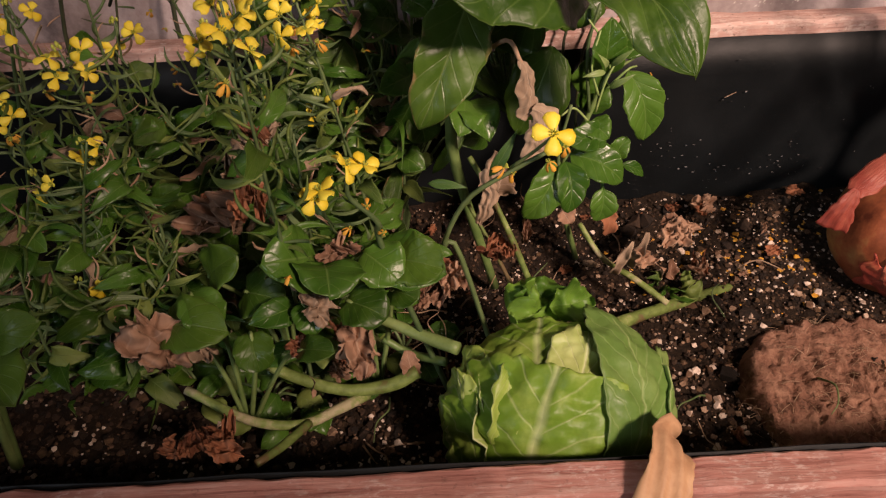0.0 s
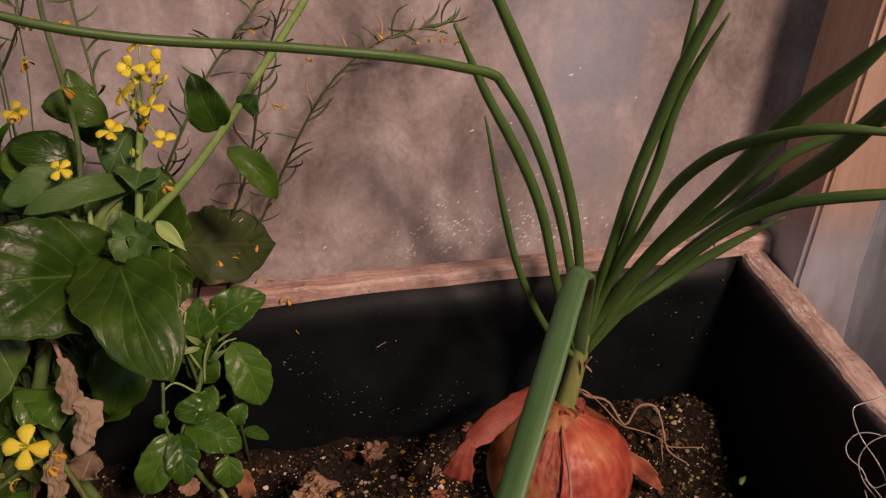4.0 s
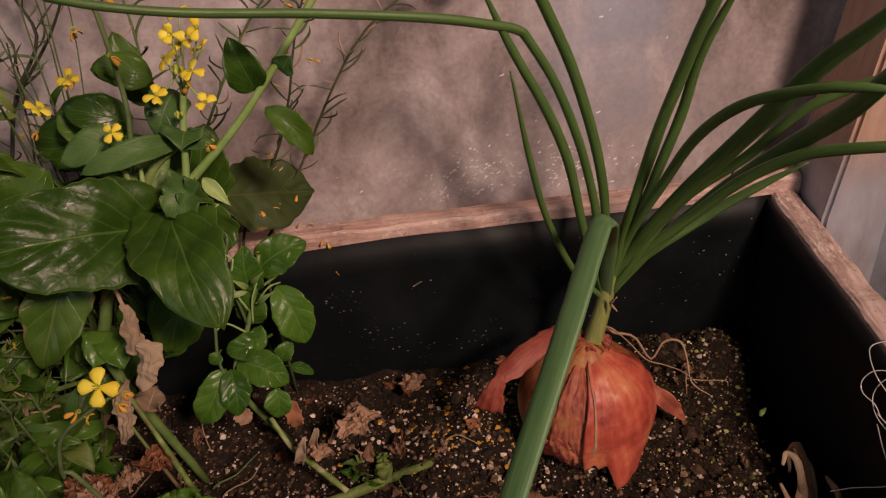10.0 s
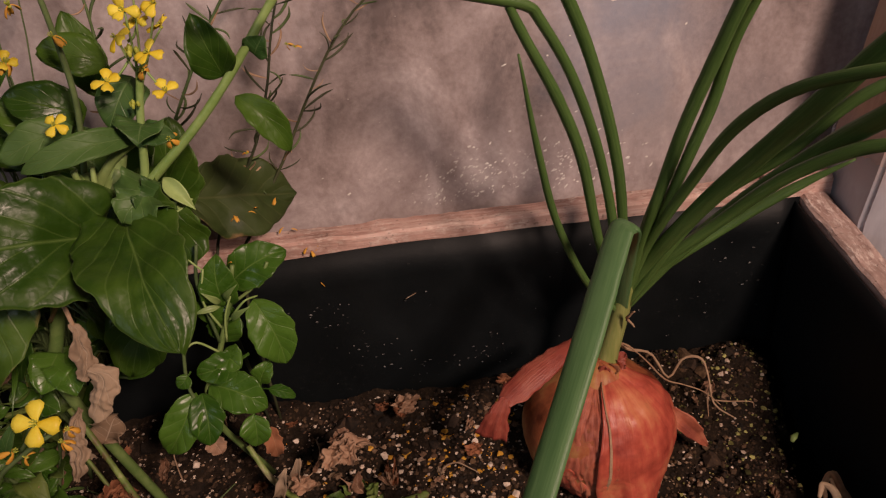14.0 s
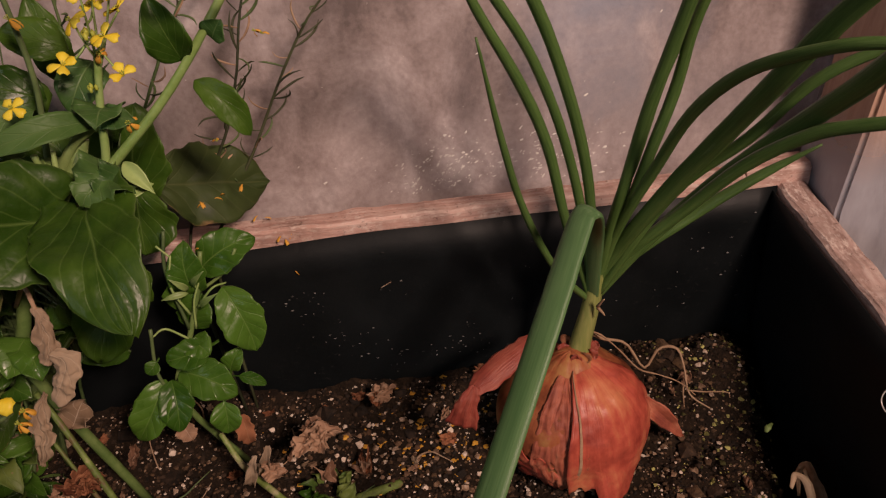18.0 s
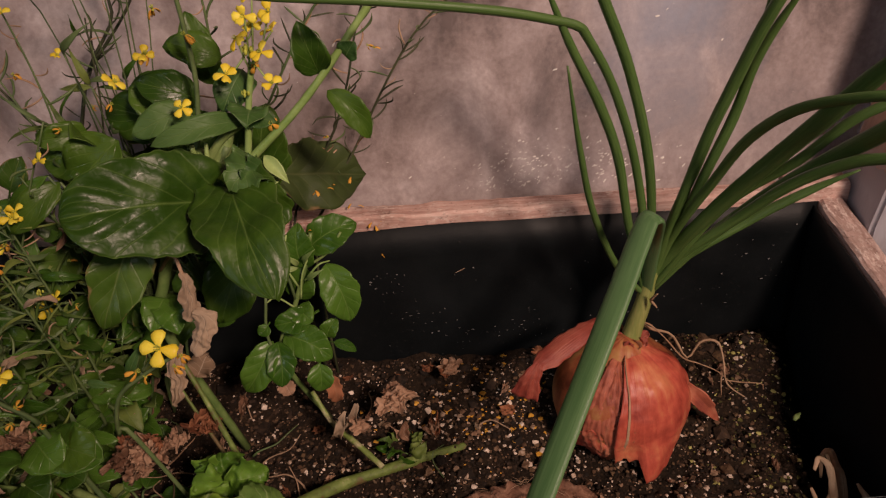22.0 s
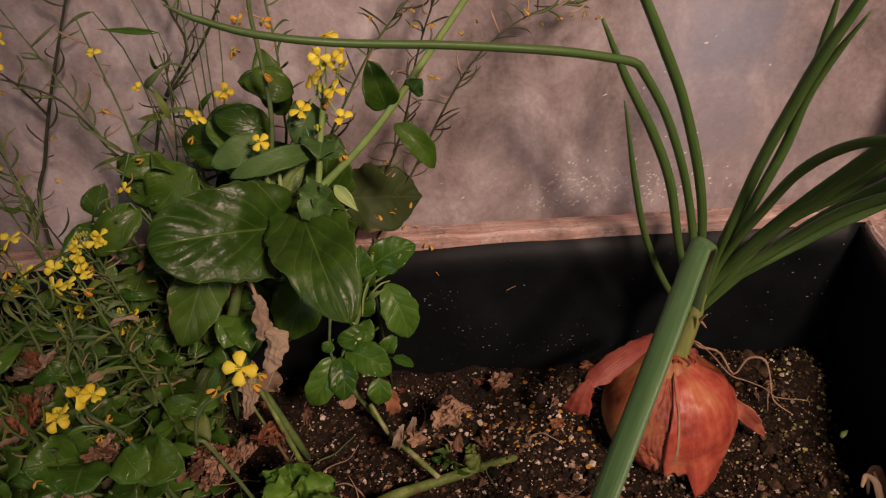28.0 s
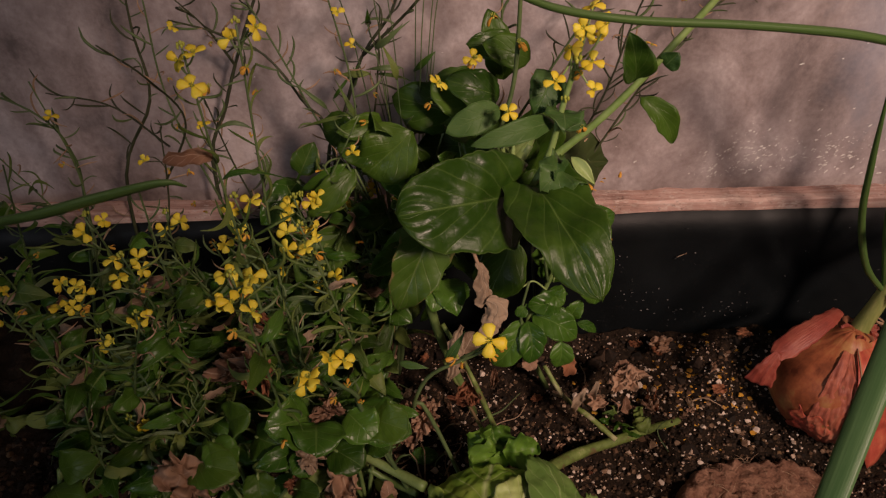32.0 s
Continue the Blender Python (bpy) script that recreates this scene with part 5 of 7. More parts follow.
def raceme(plant, points, pods, r0=0.0014, material_=STEM_DARK, pod=POD_DARK, start=0.15, name="seed_stalk", spread=0.9):
    """A thin stalk with seed pods standing off to both sides."""
    r = chance_of
    part(name, tube_bm(points, (r0, r0 * 0.45), 22, 6, wobble=0.15), material_, plant)
    line = smooth_path(points, 60)
    for k in range(pods):
        i = int(60 * (start + (0.98 - start) * k / pods))
        p, d = line[i], (line[min(i + 2, 60)] - line[max(0, i - 2)]).normalized()
        a = k * 2.5 + r.uniform(-1.1, 1.1)
        out = Vector((math.cos(a), math.sin(a) * 0.35, math.sin(a) * 0.25))
        m = (out * spread + d * r.uniform(0.0, 1.0)).normalized()
        turn = m.to_track_quat("X", "Z").to_matrix().to_4x4()
        share("pod", r.choice((pod, pod, POD_PALE, POD_BROWN)), Matrix.Translation(p) @ turn @ Matrix.Rotation(r.uniform(-2.2, 2.2), 4, "X") @ Matrix.Scale(r.uniform(0.6, 1.25), 4), plant)


# ---- leafy plant in the middle ----
choy = thing("choy_plant", (0.0, 0.335, 0.25), "bolting leafy green choy plant with glossy leaves and yellow flowers", "leafy plant")
stem(choy, "stem", [(0.004, 0.338, 0.245), (-0.024, 0.330, 0.367), (-0.015, 0.330, 0.411), (0.001, 0.335, 0.449), (0.025, 0.338, 0.486), (0.028, 0.338, 0.496)], 0.003, 0.0048, STEM, 24, 10)
stem(choy, "stem", [(0.025, 0.332, 0.477), (0.039, 0.336, 0.492), (0.045, 0.340, 0.505)], 0.0045, 0.0035, STEM, 12, 8)
stem(choy, "flower_stem", [(0.045, 0.330, 0.469), (0.056, 0.332, 0.495), (0.061, 0.333, 0.519), (0.068, 0.335, 0.548)], 0.0026, 0.0017, STEM_PALE, 16, 9)
stem(choy, "branch", [(0.053, 0.330, 0.488), (0.062, 0.331, 0.496), (0.086, 0.334, 0.517), (0.106, 0.337, 0.538), (0.130, 0.340, 0.567), (0.152, 0.343, 0.594), (0.164, 0.345, 0.610)], 0.0027, 0.0018, STEM_PALE, 26, 10, "long pale flowering branch")
blade(choy, "leaf", (0.030, 0.315, 0.475), (-0.034, 0.275, 0.490), 0.058, CHOY, 0.12, 0.14, "round", 0.03, nu=48, nv=26, lobe=0.22, quilt=0.03, veins=4.4, slant=2.4, label="large glossy dark-green leaf")
blade(choy, "leaf", (0.047, 0.318, 0.480), (0.079, 0.245, 0.451), 0.05, CHOY, 0.14, 0.2, "cordate", 0.06, nu=48, nv=26, lobe=0.18, quilt=0.024, veins=4.4, slant=2.4, label="large glossy dark-green leaf")
blade(choy, "leaf", (-0.014, 0.322, 0.462), (-0.042, 0.290, 0.404), 0.037, CHOY_OLD, 0.1, 0.2, "cordate", 0.07, nu=36, nv=22, quilt=0.02, label="old leaf with a browned edge")
blade(choy, "leaf", (0.035, 0.345, 0.421), (0.015, 0.330, 0.374), 0.036, CHOY, 0.08, 0.25, "oval", 0.05)
blade(choy, "leaf", (0.058, 0.335, 0.515), (0.008, 0.315, 0.511), 0.0145, BLUISH, 0.2, 0.3, "oval", 0.05, nu=18)
blade(choy, "leaf", (0.026, 0.343, 0.521), (-0.007, 0.330, 0.512), 0.019, BLUISH, 0.14, 0.2, "oval", 0.05)
blade(choy, "leaf", (0.026, 0.360, 0.520), (-0.007, 0.355, 0.535), 0.024, CHOY, 0.12, 0.2, "oval", 0.05)
blade(choy, "leaf", (0.058, 0.352, 0.539), (0.046, 0.335, 0.520), 0.022, BLUISH, 0.14, 0.2, "heart", 0.04)
blade(choy, "leaf", (0.063, 0.335, 0.522), (0.063, 0.318, 0.518), 0.022, BLUISH, 0.15, 0.3, "heart", 0.06)
blade(choy, "leaf", (0.060, 0.335, 0.516), (0.077, 0.330, 0.515), 0.012, BLUISH, 0.15, 0.3, "heart", 0.06)
blade(choy, "leaf", (0.104, 0.338, 0.539), (0.097, 0.333, 0.570), 0.02, CHOY, 0.14, 0.7, "oval", 0.04, nu=18, nv=10)
blade(choy, "leaf", (0.108, 0.334, 0.530), (0.129, 0.330, 0.501), 0.015, CHOY, 0.14, 0.45, "oval", 0.08, sway=0.3, nu=18, nv=10)
blade(choy, "leaf", (0.120, 0.338, 0.547), (0.126, 0.335, 0.556), 0.013, BLUISH, 0.1, 0.3, "oval")
blade(choy, "leaf", (0.053, 0.385, 0.455), (0.110, 0.432, 0.427), 0.05, CHOY_DULL, 0.02, 0.06, "oval", 0.07, nu=36, nv=20, quilt=0.025, label="dull dark leaf strewn with petals")
blade(choy, "leaf", (0.016, 0.375, 0.507), (-0.016, 0.365, 0.528), 0.036, CHOY, 0.08, 0.2, "round", 0.05, nu=24, nv=14, quilt=0.015, veins=4.4, slant=2.4)
blade(choy, "leaf", (0.037, 0.385, 0.542), (0.006, 0.377, 0.548), 0.02, CHOY, 0.1, 0.25, "oval", 0.06)
blade(choy, "leaf", (0.045, 0.378, 0.448), (0.058, 0.384, 0.505), 0.04, CHOY, 0.06, 0.12, "oval", 0.08, nu=30, nv=16, quilt=0.02)
blade(choy, "leaf", (0.032, 0.372, 0.455), (0.008, 0.372, 0.51), 0.046, CHOY, 0.08, 0.15, "oval", 0.08, nu=24, nv=14, quilt=0.015, veins=4.4, slant=2.4)
blade(choy, "leaf", (0.05, 0.372, 0.46), (0.045, 0.366, 0.42), 0.04, CHOY, 0.08, 0.15, "oval", 0.08, nu=24, nv=14, quilt=0.015, veins=4.4, slant=2.4)
blade(choy, "leaf", (0.065, 0.325, 0.494), (0.048, 0.308, 0.482), 0.026, BLUISH, 0.3, 0.6, "oval", 0.2, wrinkle=0.003)
blade(choy, "leaf", (0.070, 0.322, 0.491), (0.056, 0.310, 0.483), 0.02, BLUISH, 0.3, 0.6, "oval", 0.25, wrinkle=0.004)
blade(choy, "leaf", (0.079, 0.322, 0.485), (0.051, 0.315, 0.479), 0.008, STEM_PALE, 0.1, 0.5, "lance", 0.05)
blade(choy, "leaf", (0.068, 0.322, 0.498), (0.082, 0.312, 0.484), 0.0085, STEM_PALE, 0.08, 0.6, "lance", 0.02, label="young pale folded leaf")
blade(choy, "leaf", (0.024, 0.336, 0.499), (0.027, 0.322, 0.483), 0.008, STEM_PALE, 0.15, 0.7, "lance", 0.05, label="young pale folded leaf")
blade(choy, "leaf", (-0.016, 0.325, 0.401), (-0.021, 0.303, 0.390), 0.022, SHOOT, 0.16, 0.25, "heart", 0.06)
blade(choy, "leaf", (-0.014, 0.325, 0.400), (-0.004, 0.303, 0.387), 0.022, SHOOT, 0.16, 0.25, "heart", 0.06)
blade(choy, "leaf", (-0.052, 0.365, 0.487), (-0.081, 0.360, 0.486), 0.03, CHOY, 0.1, 0.2, "oval")
blade(choy, "leaf", (-0.083, 0.360, 0.424), (-0.103, 0.345, 0.395), 0.03, CHOY_OLD, 0.1, 0.2, "oval", 0.05)
blade(choy, "leaf", (-0.030, 0.360, 0.497), (-0.064, 0.355, 0.468), 0.04, CHOY, 0.1, 0.2, "oval", 0.05)
blade(choy, "leaf", (0.027, 0.350, 0.442), (-0.002, 0.345, 0.428), 0.04, CHOY, 0.1, 0.2, "oval", 0.05)
blade(choy, "leaf", (0.045, 0.360, 0.544), (0.016, 0.358, 0.556), 0.02, CHOY, 0.1, 0.2, "oval", 0.05)
stem(choy, "leaf_stalk", [(0.022, 0.334, 0.469), (0.027, 0.328, 0.488), (0.027, 0.325, 0.505)], 0.0021, 0.0015, STEM_PALE, 12, 9, "pale knobbly leaf stalk", 0.3)
stem(choy, "leaf_stalk", [(0.025, 0.330, 0.474), (0.032, 0.328, 0.491), (0.034, 0.330, 0.504)], 0.0017, 0.0012, STEM_PALE, 12, 9, "pale knobbly leaf stalk", 0.3)
stem(choy, "leaf_stalk", [(0.022, 0.332, 0.468), (0.034, 0.333, 0.484), (0.044, 0.336, 0.499)], 0.003, 0.0024, STEM_THIN, 12, 9)
ribbon(choy, "withered_leaf", [(0.010, 0.300, 0.436), (0.014, 0.295, 0.429), (0.015, 0.290, 0.418), (0.011, 0.288, 0.409)], (0.002, 0.006, 0.011, 0.009, 0.005), DRY_GREY, (0.3, -0.7, 0.6), "hanging shrivelled tan leaf", 54, 22, 0.5, 0.0017, 0.0005, 0.05)
ribbon(choy, "withered_leaf", [(0.016, 0.287, 0.415), (0.022, 0.284, 0.410), (0.018, 0.281, 0.400), (0.011, 0.280, 0.389)], (0.006, 0.013, 0.015, 0.012, 0.004), DRY_GREY, (-0.1, -0.8, 0.5), "hanging shrivelled tan leaf", 54, 22, 0.5, 0.0017, 0.0005, 0.05)
stem(choy, "leaf_stalk", [(-0.014, 0.326, 0.421), (0.004, 0.310, 0.442), (0.011, 0.300, 0.434)], 0.0012, 0.0012, ROOT, 10, 6)
stem(choy, "leaf_stalk", [(0.026, 0.337, 0.484), (0.042, 0.335, 0.504), (0.058, 0.335, 0.514)], 0.003, 0.002, STEM, 10, 7)
for k, q in enumerate(((0.076, 0.333, 0.585), (0.084, 0.331, 0.576), (0.071, 0.329, 0.575), (0.065, 0.327, 0.564), (0.077, 0.326, 0.556), (0.082, 0.338, 0.564), (0.056, 0.323, 0.546), (0.079, 0.327, 0.538), (0.073, 0.336, 0.568))):
    root = Vector((0.0665, 0.335, 0.536 + 0.003 * k))
    part("flower_stalk", tube_bm([root, root.lerp(Vector(q), 0.5) - Vector((0, 0, 0.002)), q], (0.0007, 0.0005), 6, 5), STEM_PALE, choy)
    flower(choy, q, 0.8)
share("bud", BUD_ME, Matrix.Translation((0.068, 0.330, 0.558)) @ Matrix.Scale(1.2, 4), choy)
share("bud", BUD_ME, Matrix.Translation((0.063, 0.328, 0.534)) @ Matrix.Scale(0.9, 4), choy)
flower(choy, (0.030, 0.318, 0.531), 0.72, face=(0.0, -0.7, 0.7))
flower(choy, (-0.011, 0.335, 0.542), 0.85)
part("flower_stalk", tube_bm([(0.021, 0.345, 0.488), (0.033, 0.340, 0.533), (0.036, 0.335, 0.569), (0.037, 0.330, 0.600), (0.039, 0.328, 0.615)], (0.0016, 0.0011), 18, 6), STEM_THIN, choy)
for q in ((0.037, 0.332, 0.566), (0.029, 0.332, 0.598), (0.043, 0.332, 0.596), (0.022, 0.335, 0.580), (0.011, 0.335, 0.556), (0.071, 0.330, 0.548), (0.074, 0.330, 0.514)):
    flower(choy, q, 0.85, True)
flower(choy, (0.010, 0.336, 0.556), 0.7)
flower(choy, (-0.016, 0.335, 0.529), 0.6, True)

for base, tip, w in (((0.004, 0.38, 0.494), (-0.045, 0.39, 0.508), 0.034), ((-0.02, 0.375, 0.462), (-0.078, 0.37, 0.476), 0.03), ((0.012, 0.385, 0.472), (-0.03, 0.385, 0.47), 0.03), ((0.03, 0.385, 0.52), (0.02, 0.39, 0.565), 0.022)):
    blade(choy, "leaf", base, tip, w, CHOY, 0.1, 0.2, "oval", 0.07, nu=18, nv=10, quilt=0.015)

back = random.Random(71)
for k in range(44):
    p = Vector((back.uniform(-0.12, 0.01), back.uniform(0.345, 0.4), back.uniform(0.33, 0.5)))
    out = Vector((back.uniform(-1, 0.4), back.uniform(-0.5, 0.3), back.uniform(-0.7, 0.4))).normalized() * back.uniform(0.025, 0.045)
    blade(choy, "leaf", p, p + out, back.uniform(0.008, 0.026), back.choice((CHOY, SHOOT, CHOY_OLD)), 0.12, 0.25, back.choice(("oval", "spoon")), 0.06, nu=10, nv=6)
    part("leaf_stalk", tube_bm([p, p.lerp(Vector((-0.05, 0.365, 0.33)), 0.5) + Vector((0, 0.01, 0.01)), Vector((-0.055, 0.372, 0.3)), Vector((-0.06, 0.372, 0.255))], (0.0008, 0.0012), 8, 5), STEM_THIN, choy)

for k in range(26):
    p = Vector((back.uniform(-0.1, 0.015), back.uniform(0.36, 0.43), back.uniform(0.42, 0.62)))
    out = Vector((back.uniform(-1, 1), back.uniform(-0.5, 0.2), back.uniform(-0.3, 0.9))).normalized() * back.uniform(0.018, 0.036)
    blade(choy, "leaf", p, p + out, back.uniform(0.002, 0.0055), back.choice((MUSTARD, SHOOT, STEM_THIN)), back.uniform(0.05, 0.3), 0.4, "lance", 0.06, nu=10, nv=4, curl=back.uniform(-0.3, 0.8), twist=back.uniform(-1.2, 1.2))
    part("leaf_stalk", tube_bm([p, p + Vector((0.3 * (-0.04 - p.x), 0.01, -0.05)), Vector((0.3 * p.x - 0.03, 0.4, 0.42 - 0.2 * abs(p.x))), Vector((0.2 * p.x - 0.035, 0.4, 0.33))], (0.0004, 0.0007), 9, 4), STEM_THIN, choy)

# small leaves filling the crown
for k in range(26):
    p = Vector((back.uniform(-0.05, 0.05), back.uniform(0.355, 0.385), back.uniform(0.39, 0.5)))
    out = Vector((back.uniform(-1, 1), back.uniform(-0.6, 0.1), back.uniform(-0.6, 0.6))).normalized() * back.uniform(0.015, 0.032)
    blade(choy, "leaf", p, p + out, back.uniform(0.008, 0.02), back.choice((CHOY, CHOY, SHOOT, BLUISH)), 0.15, 0.3, back.choice(("oval", "heart", "spoon")), 0.07, nu=10, nv=6, twist=back.uniform(-0.6, 0.6))
    part("leaf_stalk", tube_bm([p, p.lerp(Vector((0.012, 0.345, 0.39)), 0.5) + Vector((0, 0.004, -0.004)), Vector((0.012, 0.342, 0.38))], (0.0006, 0.0009), 8, 5), STEM_THIN, choy)

# ---- small-leaved shoot ----
shoot = thing("leafy_shoot", (0.07, 0.36, 0.25), "small glossy green shoot with spoon-shaped leaves hanging by the liner", "leafy shoot")
stem(shoot, "stem", [(0.066, 0.365, 0.245), (0.045, 0.345, 0.327), (0.060, 0.352, 0.369), (0.072, 0.357, 0.400), (0.078, 0.360, 0.422)], 0.0022, 0.0014, STEM, 18, 7)
stem(shoot, "stem", [(0.061, 0.352, 0.374), (0.057, 0.355, 0.413), (0.062, 0.358, 0.439)], 0.0012, 0.001, STEM_THIN, 10, 6)
stem(shoot, "stem", [(0.046, 0.335, 0.389), (0.041, 0.335, 0.358), (0.044, 0.338, 0.333)], 0.0011, 0.0011, STEM_THIN, 10, 6)
stem(shoot, "stem", [(0.071, 0.357, 0.396), (0.089, 0.360, 0.407), (0.098, 0.360, 0.421)], 0.001, 0.001, STEM, 8, 6)
for base, tip, w in (((0.074, 0.362, 0.408), (0.108, 0.370, 0.422), 0.026), ((0.084, 0.362, 0.395), (0.097, 0.350, 0.353), 0.027), ((0.076, 0.352, 0.363), (0.046, 0.340, 0.361), 0.019), ((0.050, 0.345, 0.348), (0.083, 0.335, 0.333), 0.024), ((0.042, 0.338, 0.349), (0.020, 0.325, 0.315), 0.023), ((0.046, 0.338, 0.348), (0.047, 0.322, 0.320), 0.021), ((0.071, 0.343, 0.330), (0.070, 0.335, 0.302), 0.019), ((0.078, 0.348, 0.338), (0.087, 0.352, 0.355), 0.013), ((0.079, 0.345, 0.340), (0.099, 0.345, 0.330), 0.008), ((0.070, 0.358, 0.395), (0.070, 0.360, 0.430), 0.022), ((0.045, 0.335, 0.368), (0.037, 0.330, 0.361), 0.01), ((0.058, 0.352, 0.367), (0.072, 0.340, 0.362), 0.018), ((0.063, 0.360, 0.368), (0.070, 0.365, 0.390), 0.022), ((0.056, 0.360, 0.376), (0.067, 0.365, 0.405), 0.02)):
    blade(shoot, "leaf", base, tip, w, SHOOT, 0.14, 0.28, "oval" if w > 0.02 else "spoon", 0.06, nu=24, nv=16, wrinkle=0, sway=0.25, quilt=0.03, veins=5.0, slant=1.2)
for base, tip in (((0.068, 0.352, 0.402), (0.061, 0.345, 0.415)), ((0.071, 0.352, 0.404), (0.082, 0.345, 0.418)), ((0.068, 0.350, 0.401), (0.053, 0.345, 0.401)), ((0.071, 0.352, 0.389), (0.085, 0.348, 0.400))):
    blade(shoot, "leaf", base, tip, 0.004, STEM, 0.15, 0.4, "lance", 0.02, nu=8, nv=4)
for pts in ([(0.065, 0.352, 0.374), (0.069, 0.352, 0.394), (0.078, 0.356, 0.412)], [(0.065, 0.350, 0.386), (0.059, 0.350, 0.406), (0.063, 0.354, 0.425)], [(0.070, 0.352, 0.389), (0.081, 0.352, 0.401), (0.088, 0.358, 0.400)], [(0.060, 0.348, 0.370), (0.050, 0.345, 0.381), (0.042, 0.342, 0.378)], [(0.072, 0.355, 0.399), (0.066, 0.355, 0.417), (0.056, 0.356, 0.431)]):
    stem(shoot, "leaf_stalk", pts, 0.0008, 0.0006, STEM_PALE, 10, 6)
blade(shoot, "withered_leaf", (0.045, 0.332, 0.317), (0.050, 0.328, 0.307), 0.013, DRY, 0.1, 0.4, "oval", 0.15, wrinkle=0.002)
blade(shoot, "withered_leaf", (0.078, 0.345, 0.307), (0.080, 0.340, 0.285), 0.012, DRY_RUST, 0.1, 0.4, "ragged", 0.15, wrinkle=0.003)

# ---- dark seed stalks before the wall ----
def seed_plant(base, label):
    return thing("seed_stalk_plant", base, label, "seed stalk", "seed stalks by the wall")


DRYLABEL = "thin dark seed stalk with spreading pods by the wall"
sp = seed_plant((0.07, 0.405, 0.25), DRYLABEL)
raceme(sp, [(0.07, 0.405, 0.25), (0.067, 0.415, 0.376), (0.086, 0.420, 0.419), (0.109, 0.428, 0.455), (0.136, 0.430, 0.502), (0.162, 0.432, 0.537), (0.194, 0.434, 0.559), (0.225, 0.436, 0.566), (0.244, 0.436, 0.568)], 44, 0.0012, start=0.35)
for q in ((0.194, 0.430, 0.564), (0.205, 0.430, 0.554), (0.216, 0.430, 0.557), (0.226, 0.430, 0.558), (0.234, 0.430, 0.560), (0.244, 0.430, 0.556), (0.161, 0.430, 0.560), (0.151, 0.430, 0.552)):
    flower(sp, q, 0.55, True, petals=3)
sp = seed_plant((0.062, 0.405, 0.25), DRYLABEL)
raceme(sp, [(0.062, 0.405, 0.25), (0.053, 0.410, 0.375), (0.064, 0.420, 0.421), (0.091, 0.422, 0.462), (0.107, 0.425, 0.500), (0.117, 0.427, 0.536), (0.130, 0.430, 0.569), (0.147, 0.430, 0.604)], 40, 0.0012, start=0.35)
sp = seed_plant((-0.06, 0.415, 0.25), DRYLABEL)
raceme(sp, [(-0.06, 0.415, 0.25), (-0.04, 0.412, 0.33), (0.035, 0.420, 0.462), (0.065, 0.420, 0.513), (0.090, 0.422, 0.551), (0.116, 0.424, 0.579), (0.132, 0.425, 0.599)], 34, 0.0013, STEM_THIN, start=0.35)
sp = seed_plant((-0.07, 0.41, 0.25), DRYLABEL)
raceme(sp, [(-0.07, 0.41, 0.25), (-0.05, 0.405, 0.33), (0.016, 0.400, 0.473), (0.026, 0.400, 0.524), (0.029, 0.400, 0.559), (0.028, 0.400, 0.588), (0.028, 0.400, 0.612)], 18, 0.0013, STEM_THIN, POD_PALE)
for q in ((0.090, 0.420, 0.571), (0.118, 0.420, 0.573), (0.132, 0.420, 0.562), (0.118, 0.420, 0.563), (0.126, 0.415, 0.529), (0.090, 0.410, 0.468), (0.130, 0.415, 0.527)):
    flower(sp, q, 0.55, True, petals=3)
sp = seed_plant((-0.09, 0.42, 0.25), DRYLABEL)
raceme(sp, [(-0.09, 0.42, 0.25), (-0.107, 0.430, 0.417), (-0.087, 0.430, 0.476), (-0.069, 0.432, 0.519), (-0.043, 0.434, 0.554), (-0.048, 0.436, 0.581), (-0.054, 0.438, 0.611)], 22, 0.0017)
raceme(sp, [(-0.069, 0.432, 0.519), (-0.030, 0.420, 0.557), (-0.006, 0.410, 0.588), (0.008, 0.400, 0.611)], 12, 0.0012, STEM_DARK, POD_PALE)
sp = seed_plant((-0.19, 0.42, 0.25), DRYLABEL)
raceme(sp, [(-0.19, 0.42, 0.25), (-0.204, 0.445, 0.415), (-0.182, 0.447, 0.474), (-0.162, 0.448, 0.519), (-0.135, 0.450, 0.572), (-0.114, 0.452, 0.612)], 16, 0.0018)
raceme(sp, [(-0.167, 0.447, 0.509), (-0.174, 0.440, 0.532), (-0.179, 0.430, 0.549), (-0.189, 0.420, 0.569)], 9, 0.0011)
sp = seed_plant((-0.13, 0.4, 0.25), DRYLABEL)
raceme(sp, [(-0.13, 0.4, 0.25), (-0.095, 0.410, 0.448), (-0.113, 0.415, 0.494), (-0.136, 0.420, 0.528), (-0.167, 0.420, 0.545), (-0.196, 0.420, 0.554)], 20, 0.0013, STEM_DARK, POD_PALE)
sp = seed_plant((-0.28, 0.42, 0.25), DRYLABEL)
raceme(sp, [(-0.28, 0.42, 0.25), (-0.266, 0.420, 0.422), (-0.226, 0.420, 0.495), (-0.223, 0.420, 0.546), (-0.219, 0.420, 0.584)], 16, 0.0015)
raceme(sp, [(-0.226, 0.400, 0.434), (-0.182, 0.370, 0.502), (-0.184, 0.340, 0.548), (-0.197, 0.320, 0.578)], 12, 0.001, STEM_DARK, POD_PALE)
raceme(sp, [(-0.212, 0.400, 0.468), (-0.244, 0.400, 0.501), (-0.288, 0.400, 0.513)], 9, 0.001)
sp = seed_plant((-0.34, 0.4, 0.25), DRYLABEL)
raceme(sp, [(-0.34, 0.4, 0.25), (-0.279, 0.380, 0.434), (-0.268, 0.370, 0.487), (-0.275, 0.360, 0.518), (-0.311, 0.360, 0.539)], 16, 0.0013, STEM_THIN, POD_PALE)

